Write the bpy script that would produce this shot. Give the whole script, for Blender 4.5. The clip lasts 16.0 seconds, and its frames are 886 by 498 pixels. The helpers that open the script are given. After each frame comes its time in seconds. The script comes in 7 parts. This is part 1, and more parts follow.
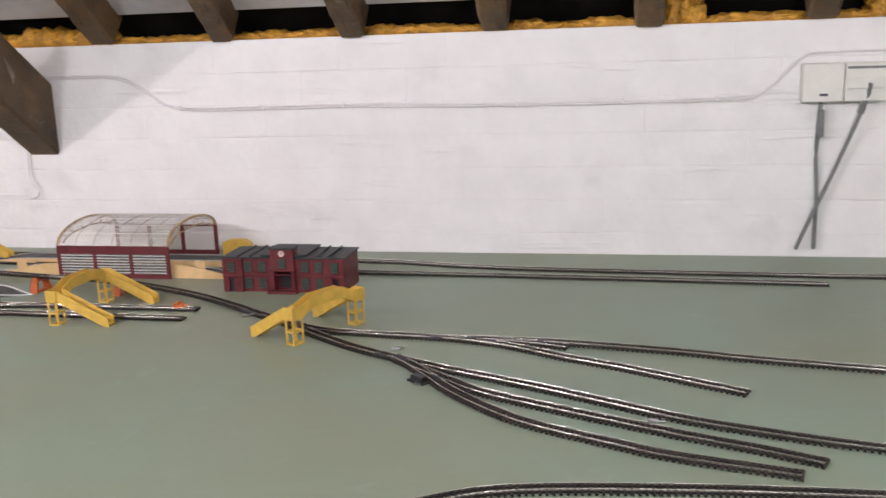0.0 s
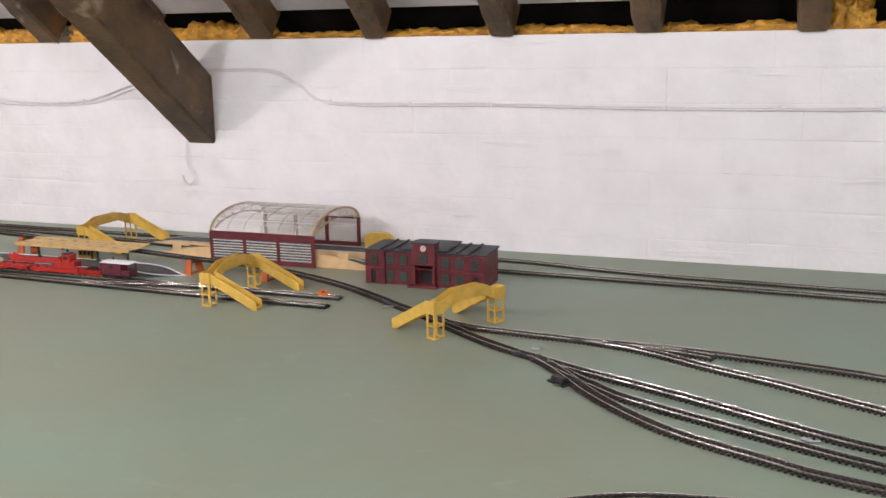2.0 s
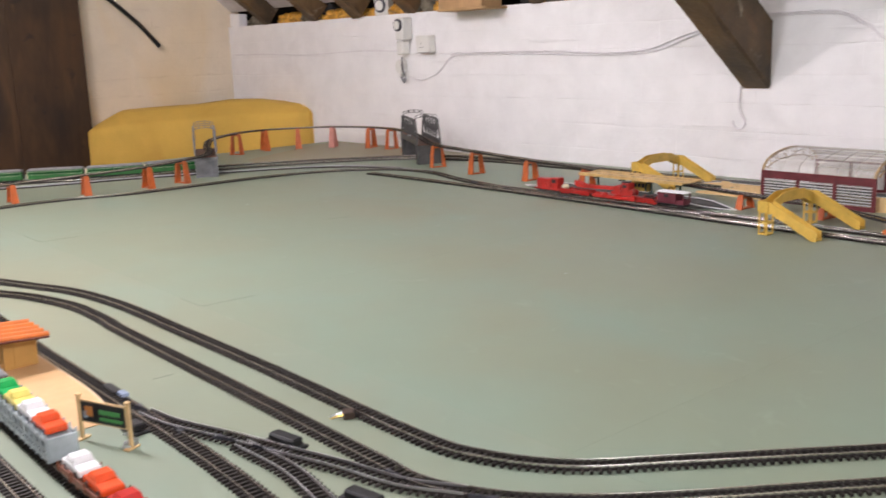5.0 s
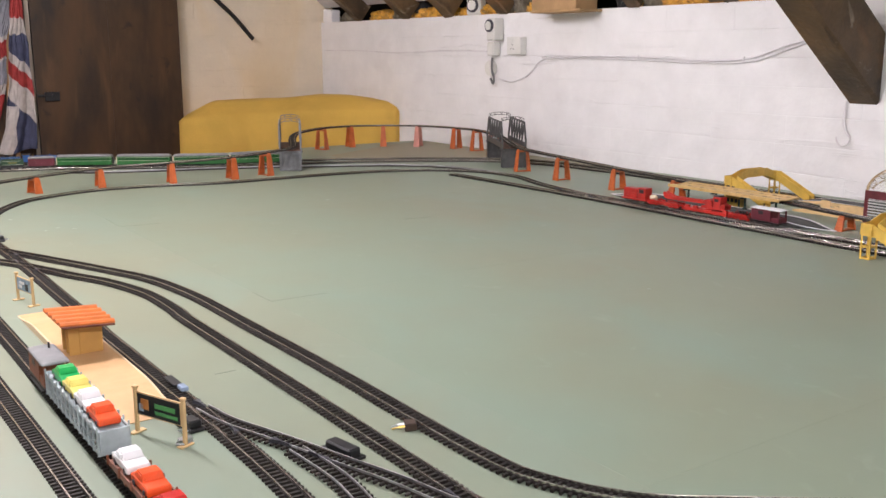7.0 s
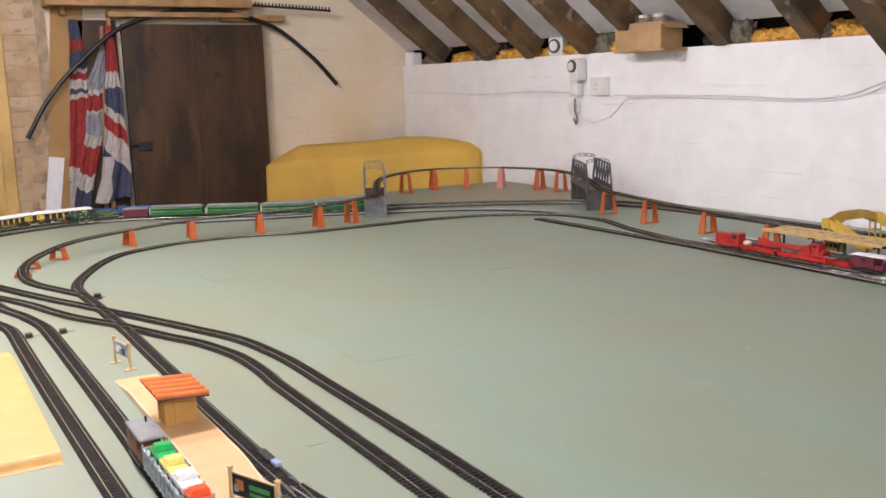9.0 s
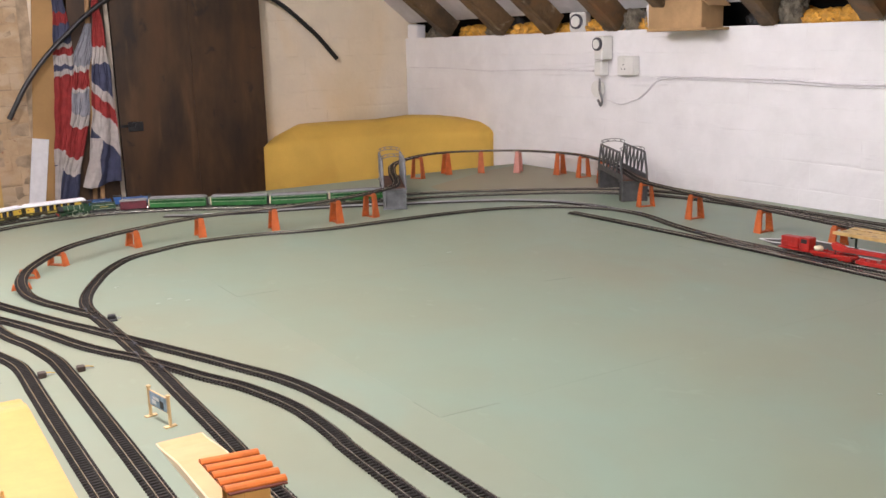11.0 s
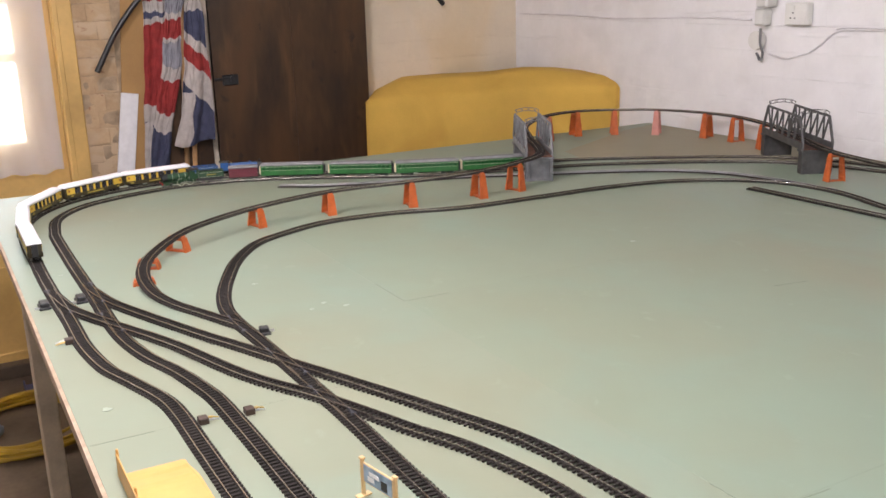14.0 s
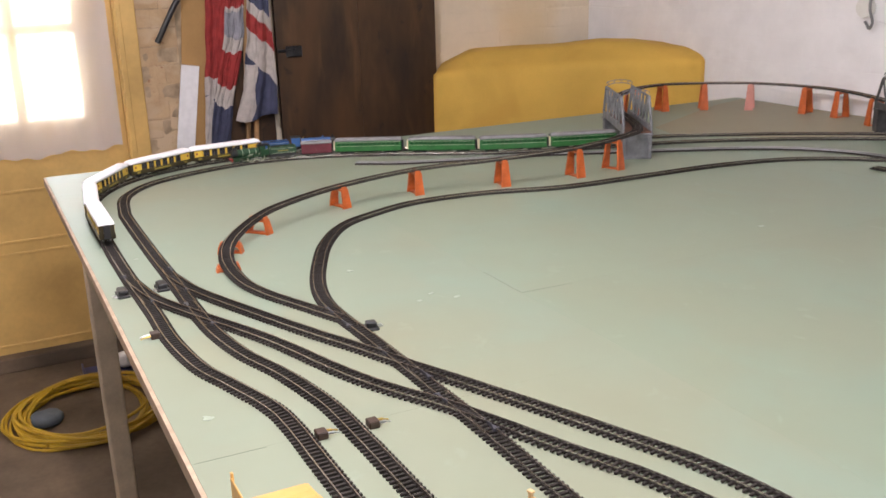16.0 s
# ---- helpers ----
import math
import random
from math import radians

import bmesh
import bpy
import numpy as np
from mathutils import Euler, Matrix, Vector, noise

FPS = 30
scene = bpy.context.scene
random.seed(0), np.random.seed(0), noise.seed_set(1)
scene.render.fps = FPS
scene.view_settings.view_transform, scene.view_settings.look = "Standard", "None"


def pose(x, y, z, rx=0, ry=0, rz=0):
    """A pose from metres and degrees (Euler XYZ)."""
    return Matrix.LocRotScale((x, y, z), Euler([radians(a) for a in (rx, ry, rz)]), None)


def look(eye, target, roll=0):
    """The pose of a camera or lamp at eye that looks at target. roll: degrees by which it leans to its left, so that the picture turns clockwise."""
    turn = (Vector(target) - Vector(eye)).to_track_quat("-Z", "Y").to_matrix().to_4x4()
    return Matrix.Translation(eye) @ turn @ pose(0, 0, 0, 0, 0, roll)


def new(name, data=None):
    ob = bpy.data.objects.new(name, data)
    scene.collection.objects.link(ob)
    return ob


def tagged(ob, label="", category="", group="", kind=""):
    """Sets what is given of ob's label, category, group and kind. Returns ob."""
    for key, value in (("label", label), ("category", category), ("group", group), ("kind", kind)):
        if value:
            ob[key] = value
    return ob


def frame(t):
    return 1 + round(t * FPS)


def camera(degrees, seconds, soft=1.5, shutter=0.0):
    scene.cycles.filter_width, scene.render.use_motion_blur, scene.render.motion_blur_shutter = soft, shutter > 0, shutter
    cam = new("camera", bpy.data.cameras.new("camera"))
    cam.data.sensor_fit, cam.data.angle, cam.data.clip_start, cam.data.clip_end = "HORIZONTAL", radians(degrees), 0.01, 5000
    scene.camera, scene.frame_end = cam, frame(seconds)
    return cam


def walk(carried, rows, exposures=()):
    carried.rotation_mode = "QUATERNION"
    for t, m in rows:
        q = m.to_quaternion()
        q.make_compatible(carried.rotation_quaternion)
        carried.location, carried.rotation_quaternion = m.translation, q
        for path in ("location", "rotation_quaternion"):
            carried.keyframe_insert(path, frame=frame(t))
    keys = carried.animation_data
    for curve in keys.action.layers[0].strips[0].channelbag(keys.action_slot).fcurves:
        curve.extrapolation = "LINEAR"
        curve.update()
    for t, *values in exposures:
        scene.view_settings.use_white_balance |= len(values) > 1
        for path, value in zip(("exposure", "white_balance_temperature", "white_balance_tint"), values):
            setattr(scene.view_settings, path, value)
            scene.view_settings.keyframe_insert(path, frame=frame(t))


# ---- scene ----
cam = camera(50.2, 16.0, shutter=0.3)
PATH = [
    (0, (-0.057, -0.112, 1.564), (-0.46, 1.799, 1.13), -2.0),
    (0.5, (-0.07, -0.111, 1.561), (-0.606, 1.77, 1.142), -1.6),
    (1, (-0.08, -0.109, 1.553), (-0.673, 1.755, 1.137), -0.7),
    (1.5, (-0.085, -0.109, 1.551), (-0.714, 1.743, 1.131), -0.5),
    (2, (-0.092, -0.12, 1.556), (-0.752, 1.72, 1.134), -0.8),
    (2.5, (-0.119, -0.139, 1.569), (-0.868, 1.671, 1.165), -1.2),
    (3, (-0.161, -0.152, 1.573), (-1.032, 1.612, 1.209), -1.4),
    (3.5, (-0.208, -0.171, 1.562), (-1.169, 1.55, 1.223), -1.1),
    (4, (-0.154, -0.191, 1.532), (-1.225, 1.465, 1.195), -1.3),
    (4.5, (-0.132, -0.244, 1.497), (-1.461, 1.192, 1.084), -2.4),
    (5, (-0.149, -0.28, 1.43), (-1.645, 0.979, 1.01), -2.1),
    (5.2, (-0.157, -0.296, 1.417), (-1.685, 0.922, 0.991), -1.9),
    (7.3, (-0.217, -0.202, 1.42), (-1.828, 0.911, 1.014), -0.4),
    (7.5, (-0.236, -0.186, 1.417), (-1.861, 0.902, 0.997), -1.4),
    (8, (-0.227, -0.203, 1.433), (-1.883, 0.85, 1.046), -1.6),
    (8.5, (-0.223, -0.217, 1.443), (-1.911, 0.797, 1.09), -1.7),
    (9, (-0.23, -0.227, 1.47), (-1.935, 0.76, 1.125), -1.7),
    (9.2, (-0.247, -0.235, 1.499), (-1.957, 0.742, 1.152), -1.7),
    (11.3, (-0.604, -0.256, 1.554), (-2.263, 0.772, 1.116), -1.7),
    (11.5, (-0.637, -0.258, 1.562), (-2.298, 0.763, 1.115), -1.8),
    (12, (-0.735, -0.264, 1.57), (-2.388, 0.757, 1.095), -1.8),
    (12.5, (-0.819, -0.265, 1.561), (-2.471, 0.732, 1.035), -1.8),
    (13, (-0.877, -0.275, 1.556), (-2.551, 0.669, 1.004), -1.9),
    (13.5, (-0.972, -0.287, 1.556), (-2.662, 0.621, 0.993), -1.7),
    (14, (-1.071, -0.308, 1.567), (-2.761, 0.616, 1.032), -1.6),
    (14.5, (-1.116, -0.327, 1.573), (-2.813, 0.602, 1.066), -1.9),
    (15, (-1.161, -0.347, 1.566), (-2.872, 0.571, 1.086), -2.1),
    (15.5, (-1.221, -0.364, 1.542), (-2.939, 0.525, 1.034), -2.0),
    (16, (-1.317, -0.346, 1.528), (-3.033, 0.504, 0.951), -1.8),
]
walk(cam, [(t, look(eye, target, roll)) for t, eye, target, roll in PATH])

TABLE = 0.97
RAIL_TOP = TABLE + 0.0075

# ---- world and lights ----
world = bpy.data.worlds.new("world")
scene.world = world
world.use_nodes = True
sky = world.node_tree.nodes.new("ShaderNodeTexSky")
sky.sky_type, sky.sun_disc = "NISHITA", False
sky.sun_elevation, sky.sun_rotation = radians(35), radians(250)
world.node_tree.links.new(sky.outputs[0], world.node_tree.nodes["Background"].inputs[0])
world.node_tree.nodes["Background"].inputs[1].default_value = 0.12


def lamp(x, y, z, watts, colour, radius=0.09):
    data = bpy.data.lights.new("unseen_overhead_light", "POINT")
    data.energy, data.color, data.shadow_soft_size = watts, colour, radius
    new("unseen_overhead_light", data).matrix_world = pose(x, y, z)


lamp(-3.0, -0.12, 2.4, 85, (1.0, 0.90, 0.93), 0.05)
# Added fill that evens the light along the table; no known lamp hangs here.
lamp(-1.95, 0.0, 2.2, 64, (0.99, 0.945, 1.02))
lamp(0.55, -0.2, 2.05, 75, (0.985, 0.968, 1.02))
day = bpy.data.lights.new("window_daylight", "AREA")
day.shape, day.size, day.size_y, day.energy, day.color = "RECTANGLE", 0.6, 0.45, 10, (0.95, 0.97, 1.0)
new("window_daylight", day).matrix_world = pose(-5.45, -0.14, 1.3, 0, -90, 0)
scene.view_settings.exposure = 0.0


# ---- materials ----
def material(name, colour, rough=0.6, metal=0.0, vary=0.12, scale=12.0, fine=120.0, bump=0.15, second=None, coat=0.0, pieces=False, dist=0.002, stretch=None, gloss=0.5, whole=False):
    """Procedural surface: coarse stains and fine grain in colour, both in relief."""
    m = bpy.data.materials.new(name)
    m.use_nodes = True
    nt = m.node_tree
    b = nt.nodes["Principled BSDF"]
    b.inputs["Roughness"].default_value = rough
    b.inputs["Metallic"].default_value = metal
    b.inputs["Coat Weight"].default_value = coat
    b.inputs["Specular IOR Level"].default_value = gloss
    tc = nt.nodes.new("ShaderNodeTexCoord")
    place = nt.nodes.new("ShaderNodeMapping")
    place.inputs["Scale"].default_value = stretch or (1, 1, 1)
    spot = nt.nodes.new("ShaderNodeNewGeometry").outputs["Position"] if whole else tc.outputs["Object"]
    nt.links.new(spot, place.inputs["Vector"])
    n1, n2 = nt.nodes.new("ShaderNodeTexNoise"), nt.nodes.new("ShaderNodeTexNoise")
    for n, s, d in ((n1, scale, 4.0), (n2, fine, 3.0)):
        n.inputs["Scale"].default_value, n.inputs["Detail"].default_value = s, d
        nt.links.new(place.outputs["Vector"], n.inputs["Vector"])
    ramp = nt.nodes.new("ShaderNodeValToRGB")
    c2 = second or [c * (1 - vary * 1.6) for c in colour]
    ramp.color_ramp.elements[0].color = (*c2, 1)
    ramp.color_ramp.elements[1].color = (*[min(1, c * (1 + vary * 0.5)) for c in colour], 1)
    ramp.color_ramp.elements[0].position, ramp.color_ramp.elements[1].position = 0.3, 0.68
    nt.links.new(n1.outputs["Fac"], ramp.inputs["Fac"])
    mix = nt.nodes.new("ShaderNodeMix")
    mix.data_type, mix.blend_type = "RGBA", "MULTIPLY"
    mix.inputs["Factor"].default_value = min(1, vary * 2.5)
    nt.links.new(ramp.outputs["Color"], mix.inputs["A"])
    nt.links.new(n2.outputs["Color"], mix.inputs["B"])
    gray = nt.nodes.new("ShaderNodeMapRange")
    gray.inputs["To Min"].default_value, gray.inputs["To Max"].default_value = 0.72, 1.2
    nt.links.new(n2.outputs["Fac"], gray.inputs["Value"])
    nt.links.new(gray.outputs["Result"], mix.inputs["B"])
    last = mix.outputs["Result"]
    if pieces:
        info = nt.nodes.new("ShaderNodeObjectInfo")
        span = nt.nodes.new("ShaderNodeMapRange")
        span.inputs["To Min"].default_value, span.inputs["To Max"].default_value = 1 - pieces, 1 + pieces
        nt.links.new(info.outputs["Random"], span.inputs["Value"])
        mul = nt.nodes.new("ShaderNodeMix")
        mul.data_type, mul.blend_type = "RGBA", "MULTIPLY"
        mul.inputs["Factor"].default_value = 1.0
        nt.links.new(last, mul.inputs["A"])
        nt.links.new(span.outputs["Result"], mul.inputs["B"])
        last = mul.outputs["Result"]
    nt.links.new(last, b.inputs["Base Color"])
    if bump:
        add = nt.nodes.new("ShaderNodeMath")
        add.operation = "MULTIPLY_ADD"
        add.inputs[1].default_value = 0.35
        nt.links.new(n2.outputs["Fac"], add.inputs[0])
        nt.links.new(n1.outputs["Fac"], add.inputs[2])
        bp = nt.nodes.new("ShaderNodeBump")
        bp.inputs["Strength"].default_value, bp.inputs["Distance"].default_value = bump, dist
        nt.links.new(add.outputs[0], bp.inputs["Height"])
        nt.links.new(bp.outputs["Normal"], b.inputs["Normal"])
    return m


WALL_WHITE = material("white_masonry_paint", (0.89, 0.878, 0.88), 0.6, vary=0.035, scale=9, fine=45, bump=0.45, dist=0.012, whole=True)

def add_ridges(m, scale, low, high, strength, dist):
    """Sparse long chips and ridges across a painted wall, laid over its fine relief."""
    nt = m.node_tree
    b = nt.nodes["Principled BSDF"]
    geo, place = nt.nodes.new("ShaderNodeNewGeometry"), nt.nodes.new("ShaderNodeMapping")
    place.inputs["Scale"].default_value = scale
    n = nt.nodes.new("ShaderNodeTexNoise")
    n.inputs["Scale"].default_value, n.inputs["Detail"].default_value, n.inputs["Distortion"].default_value = 1.0, 5.0, 0.2
    span = nt.nodes.new("ShaderNodeMapRange")
    span.interpolation_type = "SMOOTHSTEP"
    span.inputs["From Min"].default_value, span.inputs["From Max"].default_value = low, high
    bp = nt.nodes.new("ShaderNodeBump")
    bp.inputs["Strength"].default_value, bp.inputs["Distance"].default_value = strength, dist
    under = b.inputs["Normal"].links[0].from_socket
    nt.links.new(geo.outputs["Position"], place.inputs["Vector"])
    nt.links.new(place.outputs["Vector"], n.inputs["Vector"])
    nt.links.new(n.outputs["Fac"], span.inputs["Value"])
    nt.links.new(span.outputs["Result"], bp.inputs["Height"])
    nt.links.new(under, bp.inputs["Normal"])
    nt.links.new(bp.outputs["Normal"], b.inputs["Normal"])


def add_patches(m, colour, scale, low, high, amount=0.8, distortion=0.6):
    """Irregular patches of another colour (smears, stains, bare spots, painted glints) laid over a surface."""
    nt = m.node_tree
    b = nt.nodes["Principled BSDF"]
    geo, place = nt.nodes.new("ShaderNodeNewGeometry"), nt.nodes.new("ShaderNodeMapping")
    place.inputs["Scale"].default_value = scale
    n = nt.nodes.new("ShaderNodeTexNoise")
    n.inputs["Scale"].default_value, n.inputs["Detail"].default_value, n.inputs["Distortion"].default_value = 1.0, 6.0, distortion
    span = nt.nodes.new("ShaderNodeMapRange")
    span.inputs["From Min"].default_value, span.inputs["From Max"].default_value = low, high
    span.inputs["To Max"].default_value = amount
    mix = nt.nodes.new("ShaderNodeMix")
    mix.data_type = "RGBA"
    mix.inputs["B"].default_value = (*colour, 1)
    under = b.inputs["Base Color"].links[0].from_socket
    nt.links.new(geo.outputs["Position"], place.inputs["Vector"])
    nt.links.new(place.outputs["Vector"], n.inputs["Vector"])
    nt.links.new(n.outputs["Fac"], span.inputs["Value"])
    nt.links.new(span.outputs["Result"], mix.inputs["Factor"])
    nt.links.new(under, mix.inputs["A"])
    nt.links.new(mix.outputs["Result"], b.inputs["Base Color"])


add_ridges(WALL_WHITE, (1.9, 2.0, 17.0), 0.62, 0.70, 0.5, 0.005)
WALL_CREAM = material("cream_masonry_paint", (0.82, 0.715, 0.555), 0.7, vary=0.05, scale=5, fine=60, bump=0.5, dist=0.012, whole=True)
add_patches(WALL_CREAM, (0.80, 0.62, 0.36), (1.6, 1.6, 1.1), 0.50, 0.66, 0.6)
add_ridges(WALL_CREAM, (2.0, 1.9, 17.0), 0.62, 0.70, 0.4, 0.004)
BRICK = material("buff_brick", (0.50, 0.36, 0.215), 0.9, vary=0.15, scale=14, fine=110, bump=0.7, second=(0.43, 0.30, 0.175), pieces=0.05, dist=0.006, whole=True)
add_patches(BRICK, (0.55, 0.43, 0.29), (6, 6, 9), 0.44, 0.56, 0.75)
add_patches(BRICK, (0.27, 0.10, 0.055), (17, 17, 26), 0.64, 0.70, 0.7)
MORTAR = material("lime_mortar", (0.46, 0.35, 0.23), 0.95, vary=0.25, scale=20, bump=0.6)
CONCRETE = material("concrete_floor", (0.18, 0.128, 0.082), 0.8, vary=0.35, scale=3, fine=50, bump=0.3)
add_patches(WALL_WHITE, (0.70, 0.68, 0.68), (3.6, 3.6, 5.2), 0.60, 0.74, 0.45)
GREEN = material("green_board_paint", (0.228, 0.294, 0.221), 0.45, vary=0.05, scale=1.7, fine=14, bump=0.05, second=(0.243, 0.264, 0.184), pieces=0.008, gloss=0.45, whole=True)
MINT = material("mint_board_paint", (0.236, 0.292, 0.221), 0.44, vary=0.05, scale=1.7, fine=14, bump=0.05, second=(0.252, 0.264, 0.184), pieces=0.008, gloss=0.45, whole=True)
for paint in (GREEN, MINT):
    add_patches(paint, (0.215, 0.320, 0.262), (3.1, 3.8, 3), 0.50, 0.72, 0.38)
    add_patches(paint, (0.292, 0.268, 0.188), (2.3, 2.9, 2), 0.52, 0.74, 0.16)
    # Pale speckle: small glints on the gloss paint, put into its colour.
    add_patches(paint, (0.36, 0.42, 0.34), (17, 21, 17), 0.64, 0.78, 0.2)
OLIVE = material("olive_board_paint", (0.30, 0.28, 0.19), 0.5, vary=0.05, scale=1.7, fine=14, bump=0.05, second=(0.275, 0.25, 0.165), pieces=0.012, gloss=0.35, whole=True)
GLINT = material("pale_painted_glint", (0.35, 0.405, 0.335), 0.38, vary=0.08, scale=60)
CRACK = material("dark_joint_paint", (0.19, 0.225, 0.17), 0.7, vary=0.1)
PLY = material("raw_plywood", (0.46, 0.345, 0.24), 0.75, vary=0.15, scale=30)
LEG = material("grey_painted_timber", (0.62, 0.52, 0.38), 0.7, vary=0.15)
TIMBER = material("old_oak", (0.14, 0.083, 0.038), 0.6, vary=0.4, scale=7, fine=70, bump=0.9, second=(0.062, 0.042, 0.024), dist=0.008)
add_patches(TIMBER, (0.025, 0.018, 0.012), (30, 7, 7), 0.55, 0.70, 0.7)
add_patches(TIMBER, (0.40, 0.33, 0.24), (11, 9, 11), 0.62, 0.72, 0.75)
add_patches(TIMBER, (0.26, 0.11, 0.035), (5, 4, 5), 0.58, 0.70, 0.5)
SARKING = material("white_roof_lining", (0.64, 0.63, 0.645), 0.6, vary=0.18, scale=4, fine=25, bump=0.6, dist=0.02)
FELT = material("black_roof_felt", (0.010, 0.009, 0.008), 0.9, vary=0.3, gloss=0.15)
FOAM = material("orange_expanding_foam", (0.74, 0.40, 0.055), 0.5, vary=0.35, scale=24, fine=90, bump=1.0, second=(0.42, 0.20, 0.03), dist=0.012)
add_patches(FOAM, (0.10, 0.055, 0.02), (16, 16, 22), 0.60, 0.68, 0.7)
SLEEPER = material("black_sleeper_plastic", (0.029, 0.023, 0.020), 0.65, vary=0.3, scale=60, fine=300, bump=0.1, pieces=0.3, gloss=0.3)
STEEL = material("nickel_steel_rail", (0.82, 0.77, 0.71), 0.27, 1.0, vary=0.12, scale=3.2, fine=60, bump=0.03, second=(0.42, 0.38, 0.345))

BRIGHT_STEEL = material("new_nickel_silver_rail", (0.60, 0.60, 0.62), 0.45, 1.0, vary=0.08, scale=10, fine=80, bump=0.03)


# ---- mesh helpers ----
def link(name, bm, mat, parent=None, label=""):
    me = bpy.data.meshes.new(name)
    bm.to_mesh(me)
    bm.free()
    for m in mat if isinstance(mat, (list, tuple)) else [mat]:
        me.materials.append(m)
    ob = new(name, me)
    if parent:
        ob.parent = parent
    if label:
        ob["label"] = label
    return ob


def part(name, bm, mat, parent, label=""):
    return link(name, bm, mat, parent, label)


def thing(name, label, category, m=None, group="", kind=""):
    ob = new(name)
    ob.empty_display_size = 0.05
    if m is not None:
        ob.matrix_basis = m
    return tagged(ob, label, category, group, kind)


def box(bm, x, y, z, sx, sy, sz, bevel=0.0, m=None, segments=1, mi=0):
    """A box centred at x, y, z, with optional bevelled edges and an own turn m."""
    mat = Matrix.Translation((x, y, z)) @ (m or Matrix()) @ Matrix.Diagonal((sx, sy, sz, 1))
    res = bmesh.ops.create_cube(bm, size=1, matrix=mat)
    verts = res["verts"]
    if bevel:
        edges = list({e for v in verts for e in v.link_edges})
        out = bmesh.ops.bevel(bm, geom=edges, offset=bevel, segments=segments, affect="EDGES", profile=0.5)
        verts = list({v for f in out["faces"] for v in f.verts}) or verts
    if mi:
        for f in {f for v in verts if v.is_valid for f in v.link_faces}:
            f.material_index = mi
    return bm


def block(*a, **k):
    return box(bmesh.new(), *a, **k)


def cyl(bm, a, b, r, n=12, r2=None, cap=True):
    a, b = Vector(a), Vector(b)
    d = b - a
    m = Matrix.Translation((a + b) / 2) @ d.to_track_quat("Z", "Y").to_matrix().to_4x4()
    bmesh.ops.create_cone(bm, cap_ends=cap, segments=n, radius1=r, radius2=r if r2 is None else r2, depth=d.length, matrix=m)
    return bm


def ngon(bm, pts, mi=0):
    f = bm.faces.new([bm.verts.new(p) for p in pts])
    f.material_index = mi
    return f


def prism(bm, outline, axis, lo, hi, mi=0):
    """An outline of (u, v) pairs pushed along an axis: x gives (y, z), y gives (x, z), z gives (x, y)."""
    def at(u, v, w):
        return {"x": (w, u, v), "y": (u, w, v), "z": (u, v, w)}[axis]
    lower = [bm.verts.new(at(u, v, lo)) for u, v in outline]
    upper = [bm.verts.new(at(u, v, hi)) for u, v in outline]
    faces = [bm.faces.new(lower), bm.faces.new(upper)]
    n = len(outline)
    for i in range(n):
        faces.append(bm.faces.new((lower[i], lower[(i + 1) % n], upper[(i + 1) % n], upper[i])))
    for f in faces:
        f.material_index = mi
    bmesh.ops.recalc_face_normals(bm, faces=faces)
    return bm


def smooth_line(points, step):
    """Even points along a smooth curve through the control points."""
    p = [Vector(q) for q in points]
    p = [p[0] * 2 - p[1]] + p + [p[-1] * 2 - p[-2]]
    dense = []
    for i in range(1, len(p) - 2):
        a, b, c, d = p[i - 1:i + 3]
        for k in range(24):
            t = k / 24
            dense.append(0.5 * ((2 * b) + (c - a) * t + (2 * a - 5 * b + 4 * c - d) * t * t + (3 * b - a - 3 * c + d) * t ** 3))
    dense.append(p[-2])
    out, carry = [dense[0]], 0.0
    for a, b in zip(dense, dense[1:]):
        seg = (b - a).length
        while seg and carry + seg >= step:
            a = a + (b - a) * ((step - carry) / seg)
            out.append(a.copy())
            seg, carry = (b - a).length, 0.0
        carry += seg
    return out


def sweep(bm, line, profile, up=Vector((0, 0, 1)), closed=True, caps=True):
    """A profile of (side, up) pairs swept along a line."""
    rings = []
    for i, p in enumerate(line):
        d = (line[min(i + 1, len(line) - 1)] - line[max(i - 1, 0)]).normalized()
        side = d.cross(up)
        side = side.normalized() if side.length > 1e-6 else Vector((1, 0, 0))
        top = side.cross(d)
        rings.append([bm.verts.new(p + side * u + top * v) for u, v in profile])
    n = len(profile)
    for r, s in zip(rings, rings[1:]):
        for i in range(n if closed else n - 1):
            bm.faces.new((r[i], r[(i + 1) % n], s[(i + 1) % n], s[i]))
    if caps and closed:
        bm.faces.new(rings[0][::-1])
        bm.faces.new(rings[-1])
    bmesh.ops.recalc_face_normals(bm, faces=bm.faces)
    return bm


def round_profile(r, n=8):
    return [(r * math.cos(2 * math.pi * i / n), r * math.sin(2 * math.pi * i / n)) for i in range(n)]


def cable(bm, points, r, step=0.02, n=7):
    return sweep(bm, smooth_line(points, step), round_profile(r, n))


def shade_smooth(ob):
    for f in ob.data.polygons:
        f.use_smooth = True
    return ob


# ---- the room ----
WALL_Y, END_X = 2.465, -5.293
WALL_TOP = 1.581
rng = random.Random(4)

tagged(link("floor", block(-1.6, 0.1, -0.05, 9.5, 6.4, 0.1), CONCRETE), "dusty brown concrete floor under the layout", "floor", kind="structure")

